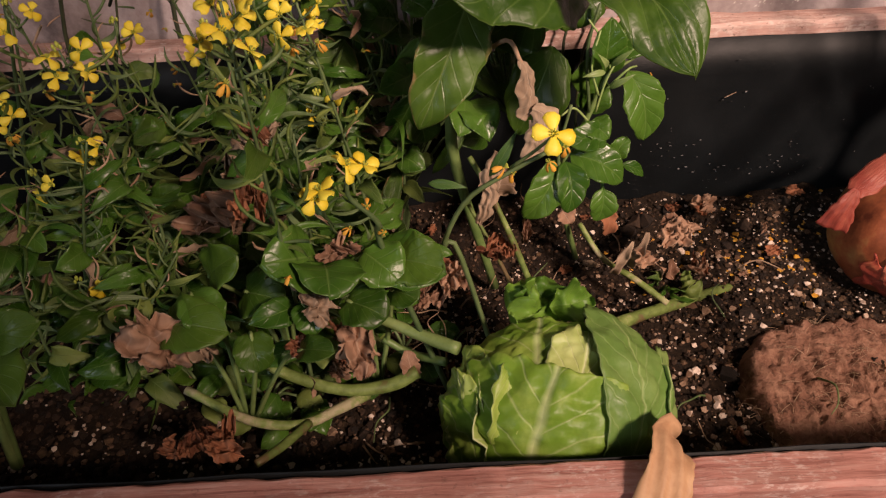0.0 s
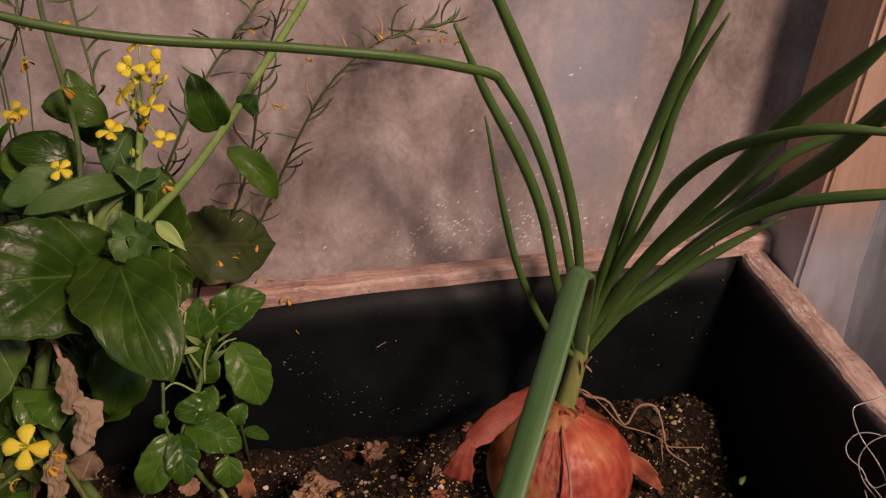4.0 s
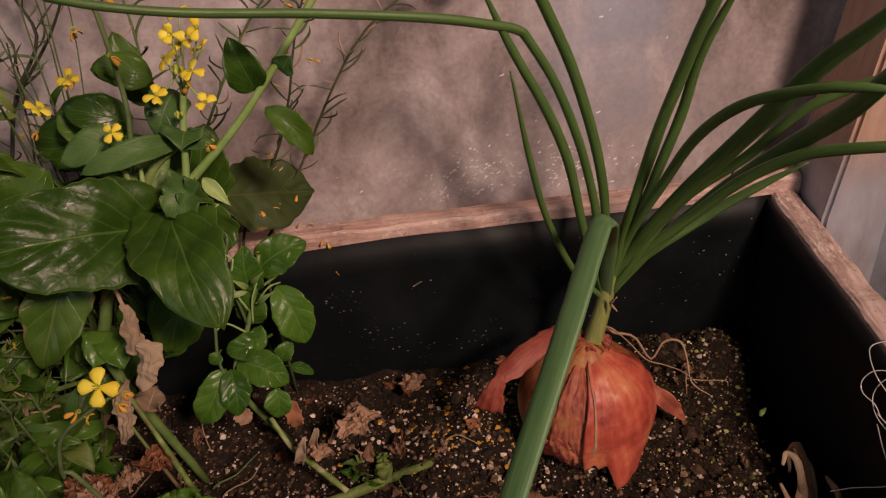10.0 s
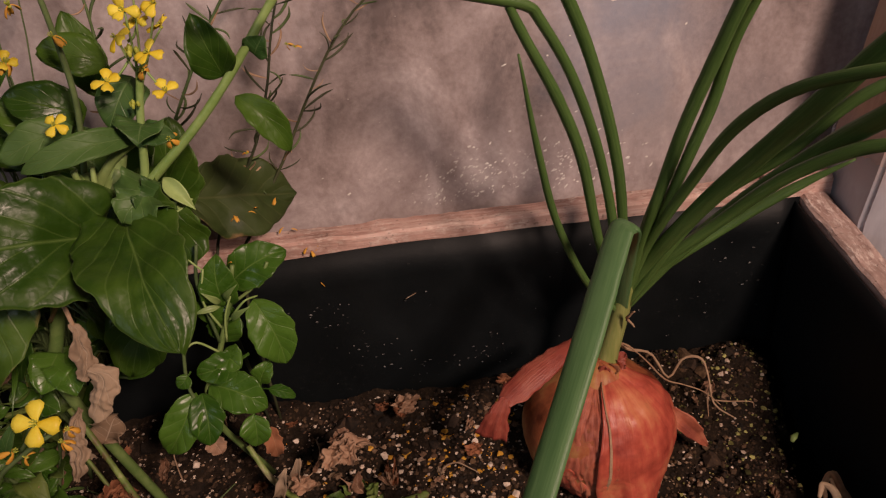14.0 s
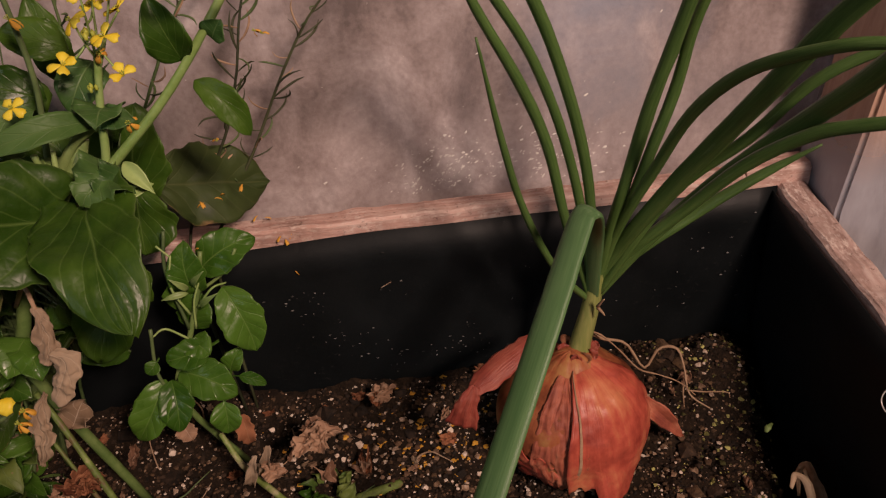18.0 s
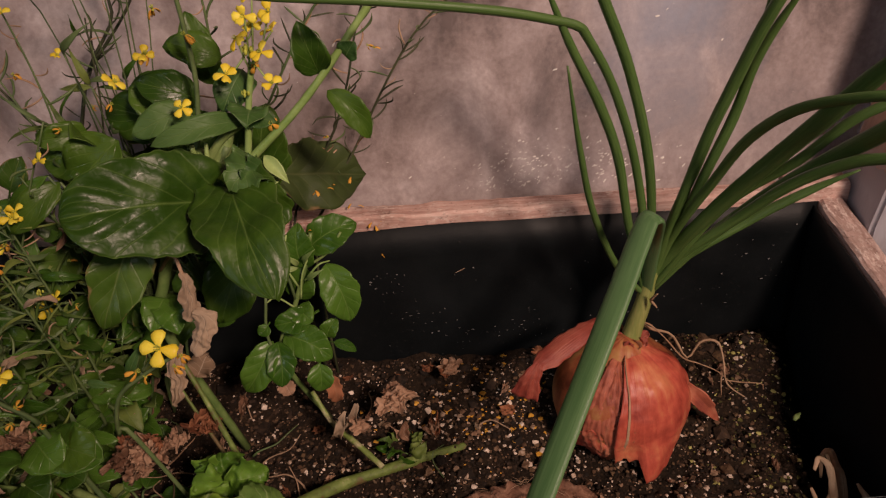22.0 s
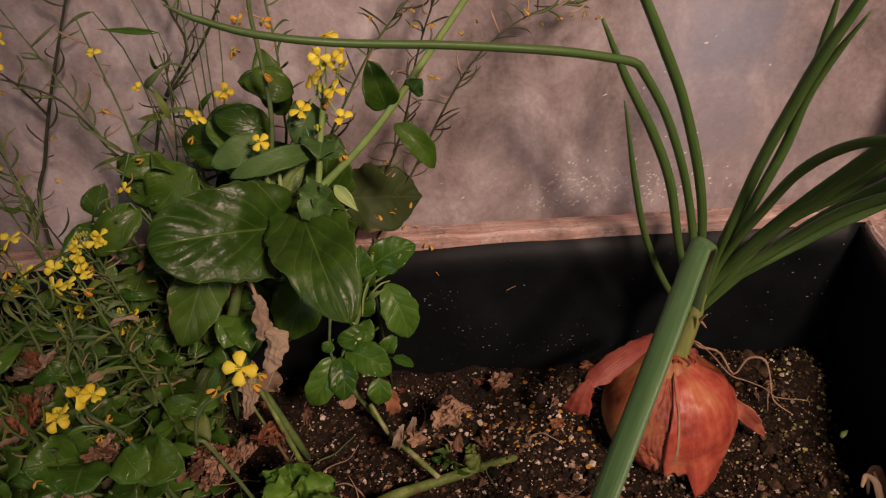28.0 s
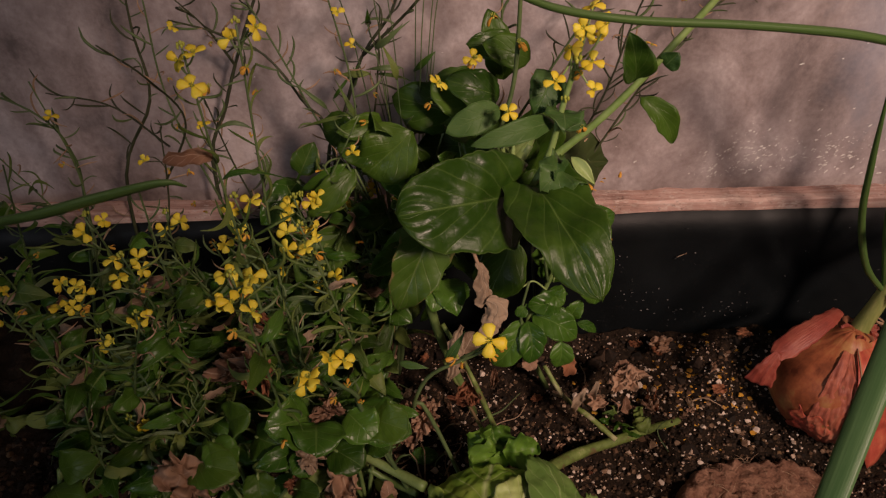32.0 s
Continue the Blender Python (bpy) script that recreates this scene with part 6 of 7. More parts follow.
for k, (x, y, tx, ty, tz) in enumerate(((-0.09, 0.39, -0.05, 0.41, 0.56), (-0.09, 0.4, -0.15, 0.41, 0.6), (-0.15, 0.39, -0.2, 0.4, 0.58), (-0.13, 0.385, -0.17, 0.38, 0.52), (-0.1, 0.37, -0.075, 0.36, 0.6), (-0.12, 0.36, -0.06, 0.34, 0.52), (-0.24, 0.38, -0.2, 0.37, 0.5), (-0.3, 0.37, -0.27, 0.36, 0.54), (-0.36, 0.38, -0.31, 0.36, 0.5))):
    sp = seed_plant((x, y, 0.25), "fine pale stalk with curved green pods and withered flowers")
    bend = 0.02 * math.sin(k * 2.1)
    raceme(sp, [(x, y, 0.25), (x + bend, y - 0.005, 0.25 + (tz - 0.25) * 0.4), (x + (tx - x) * 0.7 + bend, ty, 0.25 + (tz - 0.25) * 0.75), (tx, ty, tz)], 17, 0.0011, STEM_DARK if k % 3 == 0 else STEM_THIN, (POD_DARK, POD_PALE, POD_BROWN)[k % 3], 0.3, spread=1.3)
    for j in range(4):
        flower(sp, (tx + chance_of.uniform(-0.022, 0.022), ty - 0.01, tz - 0.02 - 0.035 * j), 0.6, j > 0, petals=3)

# ---- flowering mustard on the left ----
def mustard(base, label="bushy flowering mustard with thin stems, pods and yellow flowers"):
    return thing("mustard_plant", base, label, "flowering plant", "mustard plants")


def bushy(plant, base, top, r, leaves=9, pods=10, lean=0.03, wide=0.024, flowers=5, thin=0.5):
    """A side-branching stem with narrow and round leaves, pods below the flower head."""
    base, top = Vector(base), Vector(top)
    side = Vector((r.uniform(-1, 1), r.uniform(-0.6, 0.4), 0)) * lean
    pts = [base, base.lerp(top, 0.35) + side, base.lerp(top, 0.7) + side * 0.6, top]
    raceme(plant, pts, pods, 0.0013, STEM_THIN, POD_GREEN, 0.4, "stem")
    line = smooth_path(pts, 40)
    for k in range(leaves):
        f = 0.06 + 0.8 * k / leaves
        p = line[int(40 * f)]
        a = k * 2.4 + r.uniform(-0.6, 0.6)
        out = Vector((math.cos(a), math.sin(a) * 0.8 - 0.25, r.uniform(-0.15, 0.55))).normalized()
        if r.random() < (thin if f > 0.45 else 0.4 * thin):
            blade(plant, "leaf", p, p + out * r.uniform(0.012, 0.036), r.uniform(0.0016, 0.0046), r.choice((MUSTARD, MUSTARD, SHOOT, STEM_THIN)), r.uniform(-0.1, 0.3), 0.4, "lance", 0.06, nu=10, nv=4, curl=r.uniform(-0.4, 0.8), twist=r.uniform(-1.8, 1.8), sway=r.choice((-1, 1)) * r.uniform(0.3, 1.3))
        elif r.random() < 0.2:
            blade(plant, "withered_leaf", p, p + out * r.uniform(0.012, 0.026), r.uniform(0.005, 0.011), r.choice((DRY, DRY_GREY)), r.uniform(0.05, 0.25), 0.6, "ragged", 0.15, nu=9, nv=6, curl=r.uniform(0, 0.5), twist=1.2, wrinkle=0.003)
        else:
            blade(plant, "leaf", p, p + out * r.uniform(0.016, 0.032), wide * r.uniform(0.45, 0.95) * (1 - 0.4 * f), r.choice((MUSTARD, SHOOT, SHOOT, CHOY)), r.uniform(0.05, 0.25), 0.3, r.choice(("oval", "spoon", "oval")), 0.09, nu=9, nv=6, curl=r.uniform(0, 0.5), twist=r.uniform(-0.7, 0.7))
    if flowers:
        spray(plant, top, flowers, 0.011, 0.028, faded=0.35, size=0.8)


r = random.Random(33)
HEADS = ((-0.095, 0.290, 0.474, 7), (-0.104, 0.198, 0.512, 8), (-0.130, 0.290, 0.495, 3), (-0.205, 0.281, 0.460, 6), (-0.252, 0.288, 0.432, 7), (-0.104, 0.334, 0.466, 3), (-0.112, 0.307, 0.592, 3), (-0.133, 0.281, 0.590, 4), (-0.216, 0.289, 0.405, 3), (-0.150, 0.325, 0.45, 2), (-0.29, 0.27, 0.44, 4))
for k, (*top, count) in enumerate(HEADS):
    base = (top[0] + r.uniform(-0.02, 0.03), min(0.39, max(0.2, top[1] + r.uniform(0.0, 0.05))), 0.243)
    plant = mustard(base)
    bushy(plant, base, top, r, 18, 16 if top[2] < 0.5 else 22, 0.025, 0.02, count, 0.82)
for k in range(34):
    x, y = (r.uniform(-0.46, -0.06), r.uniform(0.25, 0.4)) if k < 18 else (r.uniform(-0.24, -0.06), r.uniform(0.26, 0.35))
    base = (x, y, 0.243)
    top = (x + r.uniform(-0.04, 0.04), y - r.uniform(0.0, 0.04), r.uniform(0.3, 0.43) if y < 0.32 else r.uniform(0.4, 0.5))
    plant = mustard(base, "leafy mustard stem with small green leaves")
    bushy(plant, base, top, r, 30, 12, 0.03, 0.024, 2 if r.random() < 0.25 else 0, 0.7)
# low round-leaved rosettes between the stems
for k, base in enumerate(((-0.124, 0.252, 0.300), (-0.141, 0.245, 0.292), (-0.083, 0.270, 0.290), (-0.060, 0.285, 0.302), (-0.112, 0.245, 0.287), (-0.183, 0.255, 0.294), (-0.253, 0.265, 0.307), (-0.096, 0.290, 0.300), (-0.160, 0.270, 0.305))):
    base = Vector((base[0], base[1], 0.243))
    plant = thing("seedling", base, "low seedling with round green leaves on the soil", "seedling", "low seedlings")
    for j in range(5):
        a = j * 1.26 + r.uniform(-0.4, 0.4)
        out = Vector((math.cos(a), math.sin(a), r.uniform(0.4, 1.1))).normalized() * r.uniform(0.014, 0.03)
        tip = base + out
        part("leaf_stalk", tube_bm([base, base + out * 0.5 + Vector((0, 0, 0.006)), tip], (0.0011, 0.0009), 7, 5), STEM_THIN, plant)
        d = Vector((out.x, out.y, -0.004)).normalized() * r.uniform(0.014, 0.024)
        blade(plant, "leaf", tip, tip + d, r.uniform(0.012, 0.02), r.choice((SHOOT, SHOOT, MUSTARD)), 0.16, 0.3, "oval", 0.07, nu=9, nv=6, twist=r.uniform(-0.5, 0.5))
# broad round leaves beside the cabbage
for base, leaves in (((-0.075, 0.25), (((-0.058, 0.235, 0.365), (-0.033, 0.223, 0.366), 0.026), ((-0.082, 0.224, 0.347), (-0.062, 0.212, 0.345), 0.025), ((-0.061, 0.235, 0.342), (-0.046, 0.223, 0.346), 0.018), ((-0.102, 0.220, 0.352), (-0.096, 0.206, 0.343), 0.016))),
                     ((-0.125, 0.255), (((-0.135, 0.235, 0.346), (-0.113, 0.223, 0.350), 0.026), ((-0.154, 0.245, 0.348), (-0.133, 0.233, 0.373), 0.024), ((-0.136, 0.260, 0.356), (-0.100, 0.248, 0.360), 0.02), ((-0.125, 0.250, 0.337), (-0.094, 0.238, 0.355), 0.024))),
                     ((-0.15, 0.225), (((-0.174, 0.220, 0.340), (-0.138, 0.206, 0.348), 0.028), ((-0.129, 0.210, 0.342), (-0.125, 0.197, 0.328), 0.02), ((-0.106, 0.205, 0.333), (-0.086, 0.193, 0.344), 0.014), ((-0.158, 0.225, 0.356), (-0.146, 0.212, 0.343), 0.022)))):
    foot = Vector((base[0], base[1], 0.245))
    plant = thing("seedling", foot, "young plant with broad rounded dark-green leaves on stalks", "seedling", "low seedlings")
    for b, tip, w in leaves:
        b = Vector(b)
        part("leaf_stalk", tube_bm([foot, foot.lerp(b, 0.55) + Vector((0.004, 0.006, 0.012)), b, b.lerp(Vector(tip), 0.3)], (0.0016, 0.0012, 0.0008), 10, 6), STEM, plant)
        blade(plant, "leaf", b, tip, w, r.choice((SHOOT, CHOY, CHOY)), 0.14, 0.2, "round", 0.06, nu=18, nv=12, quilt=0.025, veins=5.0, slant=1.2, face=(r.uniform(-0.4, 0.4), -0.5, 0.8))
# the flower on a side stem before the withered leaf
side = mustard((0.0, 0.26, 0.25), "slender flowering side shoot with one open yellow flower")
stem(side, "stem", [(0.0, 0.262, 0.245), (-0.025, 0.250, 0.355), (-0.033, 0.250, 0.356), (-0.021, 0.245, 0.390), (0.002, 0.240, 0.411), (0.020, 0.238, 0.423)], 0.0016, 0.0011, STEM_THIN, 22, 6)
stem(side, "stem", [(0.000, 0.240, 0.412), (0.009, 0.235, 0.423), (0.017, 0.233, 0.432)], 0.0009, 0.0008, STEM_THIN, 8, 5)
flower(side, (0.017, 0.233, 0.433), 1.18, face=(0.05, -0.72, 0.7))
flower(side, (0.024, 0.240, 0.421), 0.8, True)
flower(side, (0.018, 0.242, 0.412), 0.75, True)
flower(side, (-0.004, 0.240, 0.412), 0.85, True)
flower(side, (0.001, 0.240, 0.408), 0.7, True)
blade(side, "leaf", (-0.010, 0.242, 0.406), (0.003, 0.245, 0.429), 0.006, BLUISH, 0.1, 0.4, "lance", 0.03, nu=8, nv=4)
blade(side, "leaf", (-0.039, 0.250, 0.398), (-0.020, 0.245, 0.398), 0.005, BLUISH, 0.1, 0.4, "lance", 0.03, nu=8, nv=4)
near = mustard((-0.1, 0.23, 0.25), "drooping mustard shoot with yellow flowers and round leaves")
stem(near, "stem", [(-0.03, 0.235, 0.25), (-0.062, 0.235, 0.369), (-0.063, 0.230, 0.391), (-0.074, 0.226, 0.409), (-0.074, 0.224, 0.421)], 0.0017, 0.0011, STEM_THIN, 18, 6)
for q, s, old in (((-0.074, 0.222, 0.429), 1.0, False), ((-0.086, 0.220, 0.417), 1.1, False), ((-0.066, 0.224, 0.427), 0.85, False), ((-0.089, 0.218, 0.415), 0.9, False), ((-0.067, 0.228, 0.403), 0.6, True), ((-0.077, 0.230, 0.388), 0.6, True), ((-0.061, 0.230, 0.385), 0.5, True)):
    flower(near, q, s, old)
for base, tip, w in (((-0.067, 0.240, 0.364), (-0.032, 0.225, 0.361), 0.03), ((-0.072, 0.235, 0.370), (-0.054, 0.220, 0.361), 0.026), ((-0.096, 0.230, 0.372), (-0.116, 0.210, 0.386), 0.034), ((-0.090, 0.225, 0.372), (-0.086, 0.200, 0.372), 0.034), ((-0.047, 0.245, 0.362), (-0.028, 0.240, 0.361), 0.008)):
    blade(near, "leaf", base, tip, w, SHOOT, 0.14, 0.2, "oval", 0.05)

# leaf tips at the dim end of the box
dim = thing("broad_leaved_plant", (-0.2, 0.2, 0.243), "broad green leaves rising at the dim end of the box", "leafy plant")
for base, mid, tip, w in (((-0.21, 0.2, 0.243), (-0.255, 0.200, 0.342), (-0.231, 0.175, 0.338), 0.03), ((-0.21, 0.2, 0.243), (-0.254, 0.210, 0.347), (-0.226, 0.210, 0.357), 0.024)):
    base = (mid[0] - 0.02, 0.2, 0.243)
    part("leaf_stalk", tube_bm([base, Vector(base).lerp(Vector(mid), 0.5) + Vector((0, 0, 0.012)), mid], (0.003, 0.002), 10, 7), STEM, dim)
    blade(dim, "leaf", mid, tip, w, CHOY, 0.16, 0.2, "oval", 0.05, nu=12, nv=8)
tagged(part("fallen_leaf", tube_bm([(-0.309, 0.300, 0.471), (-0.254, 0.290, 0.486), (-0.206, 0.285, 0.501), (-0.165, 0.280, 0.513), (-0.154, 0.285, 0.507)], (0.005, 0.006, 0.0055, 0.004, 0.001), 20, 8, 0.5), ONION_LEAF), "long green onion leaf lying over the plants", "leaf")

# ---- litter ----
def shrivelled(p, q, w, m, name, label, bend):
    """A shrivelled leaf: a round sheet drawn together into folds, its rim curled up."""
    p, q = Vector(p), Vector(q)
    for v in (p, q):
        v.z = max(v.z, soil_height(v.x, v.y) + 0.002)
    mid, d = (p + q) / 2, (q - p)
    length = d.length
    d.normalize()
    n = Vector((0.1, -0.45, 0.9))
    n = (n - d * n.dot(d)).normalized()
    s = d.cross(n)
    seed = Vector((p.x * 37, p.y * 53, p.z * 71))
    size, grid, k = max(length, w), [], 24
    for i in range(k + 1):
        row = []
        for j in range(k + 1):
            a, b = 2 * i / k - 1, 2 * j / k - 1
            x, y = a * math.sqrt(1 - b * b / 2), b * math.sqrt(1 - a * a / 2)
            rad = math.hypot(x, y)
            rim = 1 + 0.2 * rad * noise.noise(Vector((x * 9, y * 9, 2)) + seed) + (0.5 * noise.noise(Vector((x * 1.6, y * 1.6, 0)) + seed) + 0.25 * noise.noise(Vector((x * 4, y * 4, 5)) + seed)) * rad
            f = Vector((x, y, 0)) * 1.4 + seed
            h = 1.1 * abs(noise.noise(f * 1.1)) + 0.55 * abs(noise.noise(f * 2.0)) + 0.12 * abs(noise.noise(f * 5.5)) + 0.04 * noise.noise(f * 11)
            h += bend * rad * rad * (0.6 + noise.noise(seed + Vector((x, 0, y))))
            pull = 0.4 * noise.noise_vector(f * 1.5)
            row.append(mid + d * (x * rim + pull.x) * length / 2 + s * (y * rim + pull.y) * w * 0.42 + n * h * size * 0.6)
        grid.append(row)
    ob = part(name, sheet_bm(grid, 0.0004, -n), m)
    return tagged(ob, label, "dry leaf", "dry leaves on the soil")


scatter = random.Random(63)


def litter(p, q, w, m, shape="", name="dry_leaf", label="crumpled dry brown leaf on the soil", bend=0.25, wr=0.006):
    """One small dry leaf, or, where they lie in a heap, several of uneven size."""
    p, q = Vector(p), Vector(q)
    size = max((q - p).length, w)
    if size < 0.017:
        return shrivelled(p, q, w, m, name, label, bend)
    mid, r = (p + q) / 2, scatter
    for k in range(4):
        a = r.uniform(0, 6.28)
        c = mid + Vector((math.cos(k * 1.57 + a * 0.2), math.sin(k * 1.57 + a * 0.2), 0.15 * k)) * size * 0.24
        c.y = min(0.41, max(0.163, c.y))
        half = Vector((math.cos(a), math.sin(a), r.uniform(-0.5, 0.6))) * size * r.uniform(0.2, 0.36)
        shrivelled(c - half, c + half, size * r.uniform(0.22, 0.5), r.choice((m, m, DRY, DRY_RUST)), name, label, r.uniform(0.2, 0.7))


litter((0.107, 0.330, 0.283), (0.136, 0.340, 0.289), 0.03, DRY, label="pale crumpled dry leaf on the soil")
litter((0.156, 0.385, 0.258), (0.169, 0.395, 0.273), 0.016, DRY)
litter((0.143, 0.350, 0.251), (0.152, 0.335, 0.244), 0.012, DRY_RUST)
litter((0.091, 0.315, 0.288), (0.103, 0.312, 0.282), 0.012, DRY, "oval", wr=0.002)
litter((-0.050, 0.255, 0.308), (-0.022, 0.285, 0.311), 0.034, DRY, bend=0.15)
litter((-0.050, 0.270, 0.318), (-0.027, 0.285, 0.309), 0.026, DRY_RUST)
litter((-0.030, 0.280, 0.323), (-0.041, 0.255, 0.313), 0.03, DRY)
litter((0.019, 0.310, 0.305), (0.021, 0.320, 0.317), 0.007, DRY)
litter((0.215, 0.360, 0.239), (0.203, 0.360, 0.234), 0.01, DRY_RUST)
litter((-0.008, 0.300, 0.317), (0.008, 0.280, 0.315), 0.018, DRY_RUST)
litter((-0.097, 0.250, 0.273), (-0.083, 0.260, 0.281), 0.03, DRY)
litter((-0.062, 0.270, 0.289), (-0.047, 0.290, 0.287), 0.03, DRY)
litter((-0.090, 0.240, 0.270), (-0.100, 0.250, 0.274), 0.024, DRY)
litter((-0.170, 0.172, 0.302), (-0.159, 0.175, 0.301), 0.02, DRY_RUST)
litter((-0.155, 0.178, 0.301), (-0.138, 0.172, 0.299), 0.024, DRY_RUST)
litter((-0.195, 0.230, 0.317), (-0.168, 0.210, 0.324), 0.022, DRY)
litter((-0.174, 0.300, 0.341), (-0.138, 0.290, 0.348), 0.018, DRY)
litter((-0.113, 0.260, 0.302), (-0.100, 0.250, 0.302), 0.02, DRY_GREY)
litter((-0.037, 0.310, 0.292), (-0.027, 0.300, 0.286), 0.02, DRY)
litter((-0.132, 0.235, 0.393), (-0.110, 0.235, 0.401), 0.022, DRY_RUST)
litter((-0.093, 0.235, 0.361), (-0.076, 0.240, 0.369), 0.024, DRY)
litter((-0.121, 0.250, 0.410), (-0.118, 0.270, 0.424), 0.018, DRY_GREY, bend=0.1)
for p, q, w, m in (((-0.166, 0.285, 0.347), (-0.126, 0.275, 0.366), 0.021, DRY), ((-0.188, 0.215, 0.344), (-0.163, 0.203, 0.329), 0.026, DRY), ((-0.083, 0.237, 0.318), (-0.076, 0.213, 0.300), 0.024, DRY), ((-0.112, 0.212, 0.331), (-0.098, 0.206, 0.329), 0.014, DRY_RUST), ((-0.099, 0.220, 0.360), (-0.092, 0.208, 0.349), 0.018, DRY_GREY), ((-0.146, 0.300, 0.388), (-0.143, 0.290, 0.366), 0.014, DRY_GREY), ((-0.096, 0.262, 0.337), (-0.085, 0.258, 0.347), 0.018, DRY), ((-0.168, 0.225, 0.322), (-0.152, 0.215, 0.315), 0.012, DRY_GREY)):
    shrivelled(p, q, w, m, "dry_leaf", "large folded dry pinkish-brown leaf among the stems", 0.35)
r = random.Random(44)
for k in range(80):
    x, y = r.uniform(-0.1, 0.4), r.uniform(0.17, 0.41)
    z = soil_height(x, y) + 0.002
    a = r.uniform(0, 6.28)
    l = r.choice((r.uniform(0.003, 0.007), r.uniform(0.005, 0.013)))
    litter((x, y, z), (x + l * math.cos(a), y + l * math.sin(a), z), l * r.uniform(0.4, 0.8), r.choice((DRY, DRY_RUST, DRY_GREY)), r.choice(("ragged", "oval")), "leaf_scrap", "small dry leaf scrap on the soil", 0.2, 0.002)
curly = thing("curly_seedling", (0.12, 0.325, 0.245), "small curled green seedling among dry leaves", "seedling")
for k in range(16):
    a = k * 0.9
    p = Vector((0.125 + 0.01 * math.cos(a), 0.328 + 0.008 * math.sin(a), 0.246))
    d = Vector((math.cos(a + 1), math.sin(a + 1), r.uniform(0.3, 1.4))).normalized() * r.uniform(0.01, 0.02)
    blade(curly, "leaf", p, p + d, r.uniform(0.003, 0.009), r.choice((MUSTARD, MUSTARD, SHOOT, DRY)), 0.25, 0.5, "oval", 0.2, nu=10, nv=6, wrinkle=0.003, sway=r.uniform(-1, 1), twist=r.uniform(-1.5, 1.5))

r = random.Random(52)
for k in range(46):
    x, y = (r.gauss(-0.03, 0.035), r.gauss(0.28, 0.04)) if k < 30 else (r.uniform(-0.25, 0.2), r.uniform(0.18, 0.4))
    y = min(0.41, max(0.17, y))
    p = Vector((x, y, soil_height(x, y) + 0.003))
    pts = [p]
    d = Vector((r.uniform(-1, 1), r.uniform(-1, 1), r.uniform(0, 0.9))).normalized()
    for j in range(4):
        d = (d + Vector((r.uniform(-0.8, 0.8), r.uniform(-0.8, 0.8), r.uniform(-0.7, 0.5)))).normalized()
        q = pts[-1] + d * r.uniform(0.006, 0.014)
        q.y = min(0.417, max(0.156, q.y))
        q.z = max(q.z, soil_height(q.x, q.y) + 0.001)
        pts.append(q)
    tagged(part("dry_tendril", tube_bm(pts, (r.uniform(0.0005, 0.001), 0.0003), 16, 5), r.choice((ROOT, FIBRE, STEM_THIN))), "thin curled dry tendril among the stems", "tendril", "dry tendrils")
for q, a in (((0.102, 0.434, 0.399), 0.3), ((0.118, 0.424, 0.386), 1.2), ((0.112, 0.424, 0.389), 2.0), ((0.119, 0.424, 0.389), 0.8), ((0.114, 0.424, 0.386), 2.6), ((0.097, 0.436, 0.400), 1.9), ((0.094, 0.362, 0.453), 0.4), ((0.088, 0.360, 0.452), 1.5), ((0.086, 0.360, 0.453), 2.7), ((0.098, 0.364, 0.454), 0.9), ((0.109, 0.370, 0.456), 2.2), ((0.081, 0.350, 0.429), 1.1), ((-0.104, 0.200, 0.385), 0.5), ((-0.101, 0.200, 0.387), 2.1)):
    tagged(share("fallen_petal", PETAL_FADED, Matrix.Translation(q) @ Matrix.Rotation(a * 2, 4, "Z") @ Matrix.Scale(0.7, 4), None), "small fallen orange-yellow petal lying loose", "petal", "fallen petals")

# dry strap leaf hung over the front board
tagged(ribbon(None, "dry_strap_leaf", [(0.072, 0.17, 0.286), (0.07, 0.16, 0.31), (0.066, 0.147, 0.32), (0.0595, 0.132, 0.3185), (0.0475, 0.111, 0.304), (0.033, 0.1, 0.276), (0.02, 0.097, 0.24)], (0.018, 0.021, 0.0215, 0.023, 0.025, 0.026, 0.026), STRAW, (0.1, -0.6, 0.8), "", 30, 16, 0.14, 0.0006, 0.0005, 0.09), "dry orange-tan strap leaf draped over the front board", "dry leaf")

# dry curled straps beside the side wall
dry = thing("dry_straps", (0.41, 0.255, 0.235), "bundle of dry curled tan leaf straps by the liner", "dry leaves")
for pts in ([(0.404, 0.262, 0.256), (0.411, 0.250, 0.240), (0.416, 0.240, 0.229)], [(0.424, 0.285, 0.261), (0.423, 0.270, 0.254), (0.413, 0.250, 0.246), (0.415, 0.240, 0.229)], [(0.425, 0.290, 0.253), (0.429, 0.288, 0.260), (0.427, 0.268, 0.250), (0.419, 0.240, 0.228)], [(0.417, 0.275, 0.250), (0.423, 0.287, 0.255), (0.427, 0.287, 0.260), (0.430, 0.268, 0.249), (0.422, 0.240, 0.227)], [(0.440, 0.268, 0.250), (0.442, 0.255, 0.245), (0.442, 0.235, 0.230)], [(0.409, 0.272, 0.262), (0.414, 0.276, 0.268), (0.419, 0.266, 0.262), (0.416, 0.245, 0.236)], [(0.398, 0.25, 0.25), (0.404, 0.243, 0.246), (0.412, 0.232, 0.23)]):
    ribbon(dry, "strap", pts, (0.002, 0.004, 0.0052, 0.0045), STRAW_PALE, (-0.2, -0.8, 0.5), "", 24, 8, 0.4, 0.0008, 0.0004, 0.05)
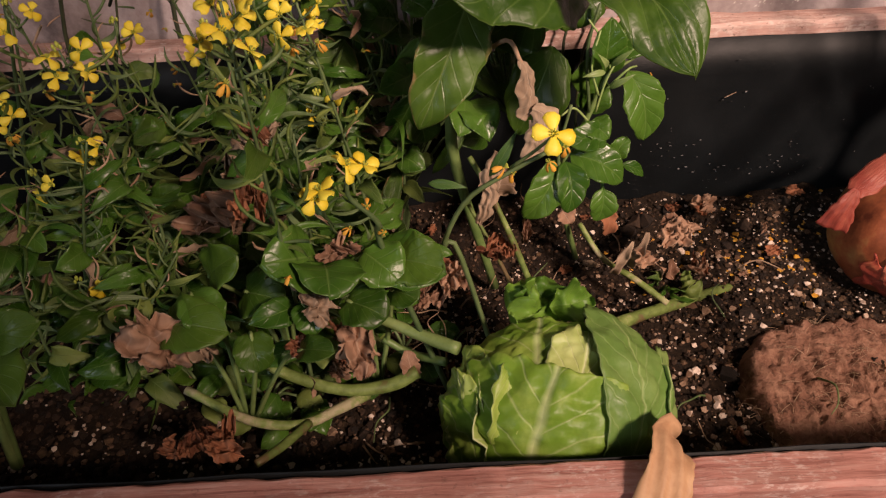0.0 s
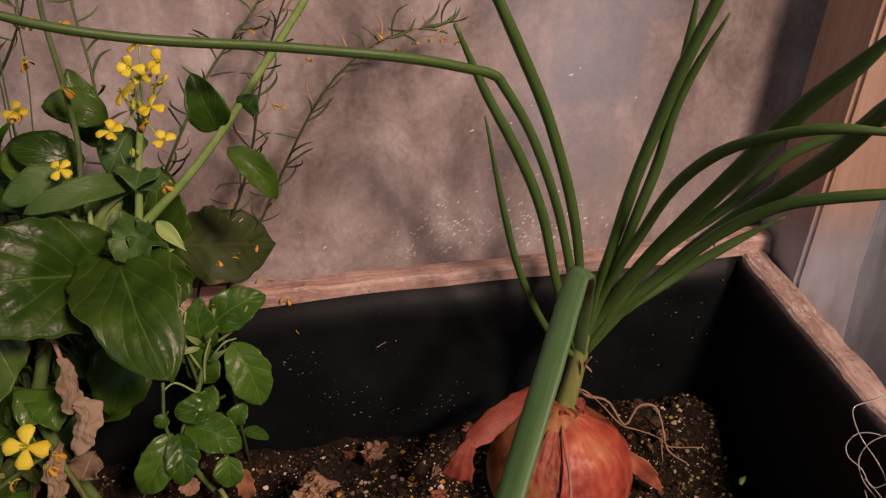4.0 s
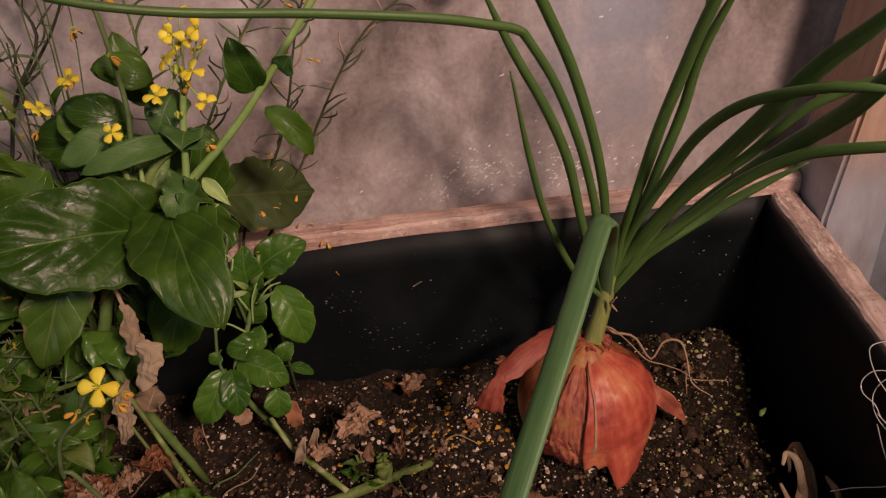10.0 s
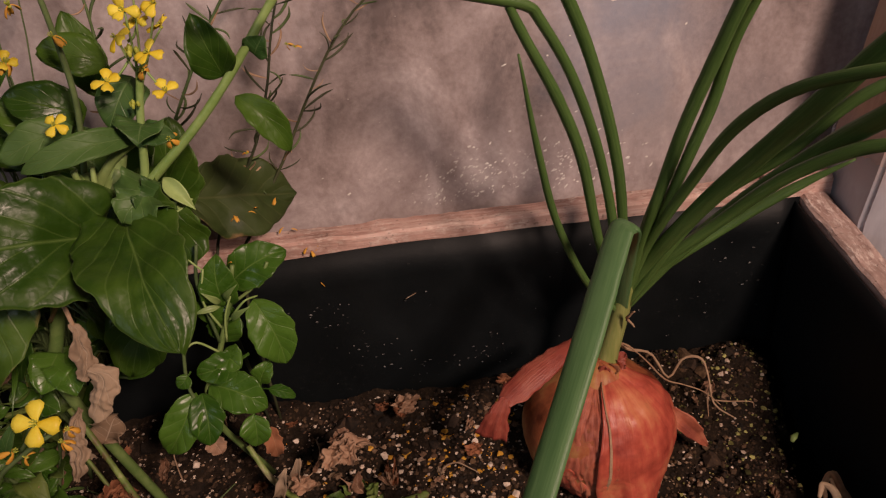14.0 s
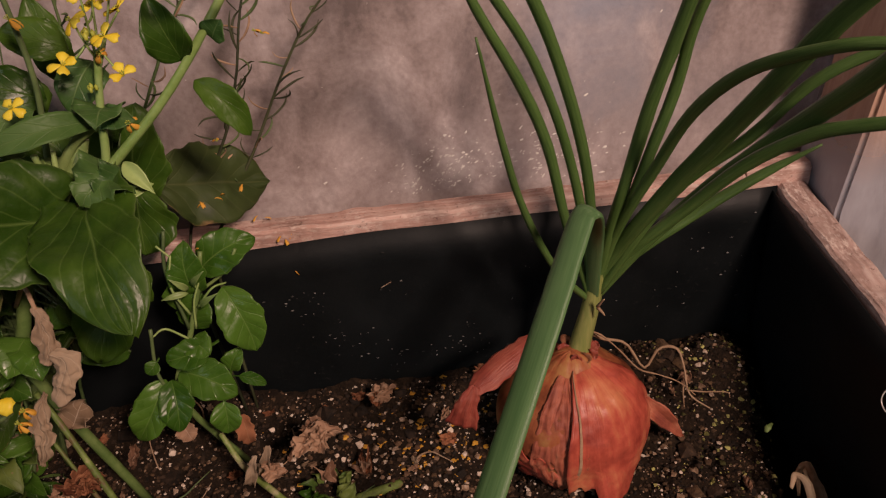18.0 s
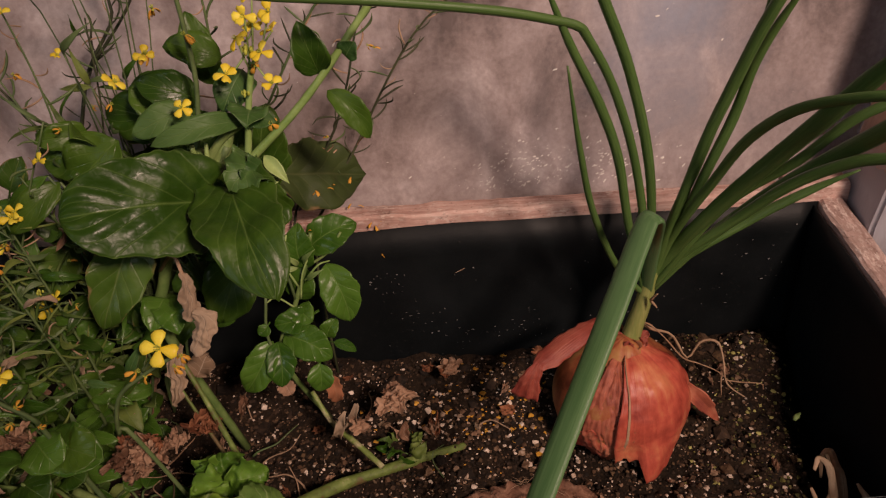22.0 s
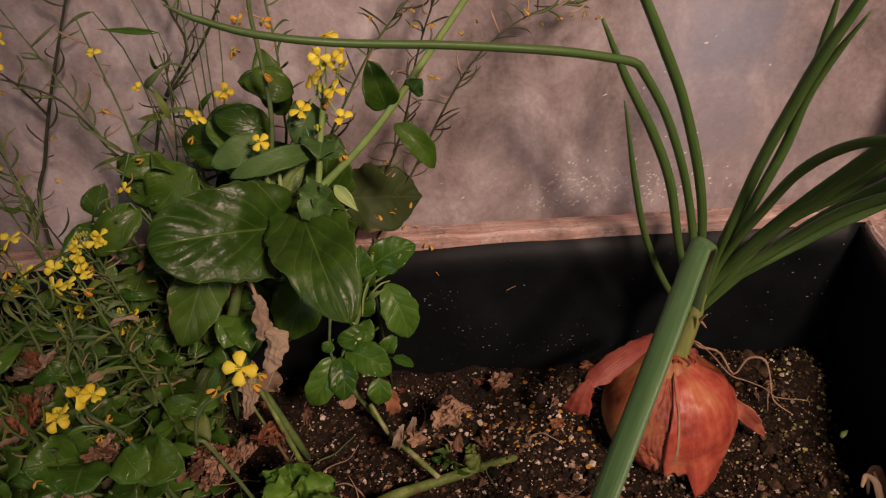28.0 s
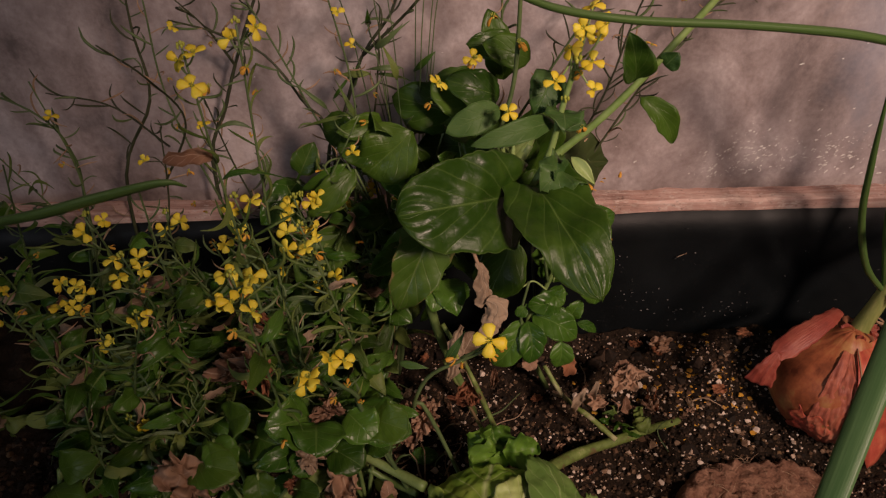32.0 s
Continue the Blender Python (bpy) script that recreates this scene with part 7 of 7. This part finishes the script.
tagged(part("green_scrap", tube_bm([(0.410, 0.310, 0.270), (0.412, 0.312, 0.272), (0.416, 0.315, 0.272)], (0.0012, 0.0022, 0.0008), 6, 6, 0.5), STEM), "small yellow-green leaf scrap on the soil", "scrap")

# nylon line tangle over the side board
line_ = thing("nylon_line", (0.44, 0.22, 0.36), "loose tangle of clear nylon line hanging over the side board", "nylon line")
for k, pts in enumerate(([(0.498, 0.300, 0.382), (0.487, 0.285, 0.371), (0.473, 0.275, 0.366), (0.455, 0.268, 0.367), (0.443, 0.265, 0.367), (0.441, 0.262, 0.362), (0.439, 0.250, 0.357), (0.445, 0.240, 0.346), (0.446, 0.232, 0.338), (0.443, 0.225, 0.326), (0.447, 0.220, 0.312), (0.457, 0.210, 0.288)],
                         [(0.466, 0.230, 0.346), (0.452, 0.232, 0.342), (0.441, 0.235, 0.334), (0.437, 0.242, 0.342), (0.434, 0.250, 0.344), (0.435, 0.255, 0.349), (0.441, 0.255, 0.356), (0.449, 0.248, 0.359), (0.456, 0.240, 0.353), (0.456, 0.235, 0.347), (0.448, 0.228, 0.337), (0.443, 0.224, 0.327)],
                         [(0.467, 0.235, 0.355), (0.456, 0.243, 0.363), (0.445, 0.248, 0.356), (0.439, 0.248, 0.345), (0.437, 0.240, 0.337), (0.441, 0.230, 0.330), (0.448, 0.225, 0.323), (0.465, 0.220, 0.322)],
                         [(0.464, 0.222, 0.331), (0.454, 0.225, 0.328), (0.444, 0.226, 0.324), (0.441, 0.222, 0.311), (0.446, 0.218, 0.303), (0.451, 0.218, 0.313), (0.448, 0.222, 0.323), (0.440, 0.230, 0.335), (0.435, 0.236, 0.341)],
                         [(0.423, 0.240, 0.271), (0.435, 0.235, 0.278), (0.445, 0.225, 0.289), (0.448, 0.220, 0.300), (0.453, 0.215, 0.288)],
                         [(0.437, 0.236, 0.332), (0.439, 0.228, 0.319), (0.443, 0.220, 0.306), (0.452, 0.210, 0.294)])):
    part("strand", tube_bm(pts, (0.00036, 0.00036), 48, 5), NYLON, line_)
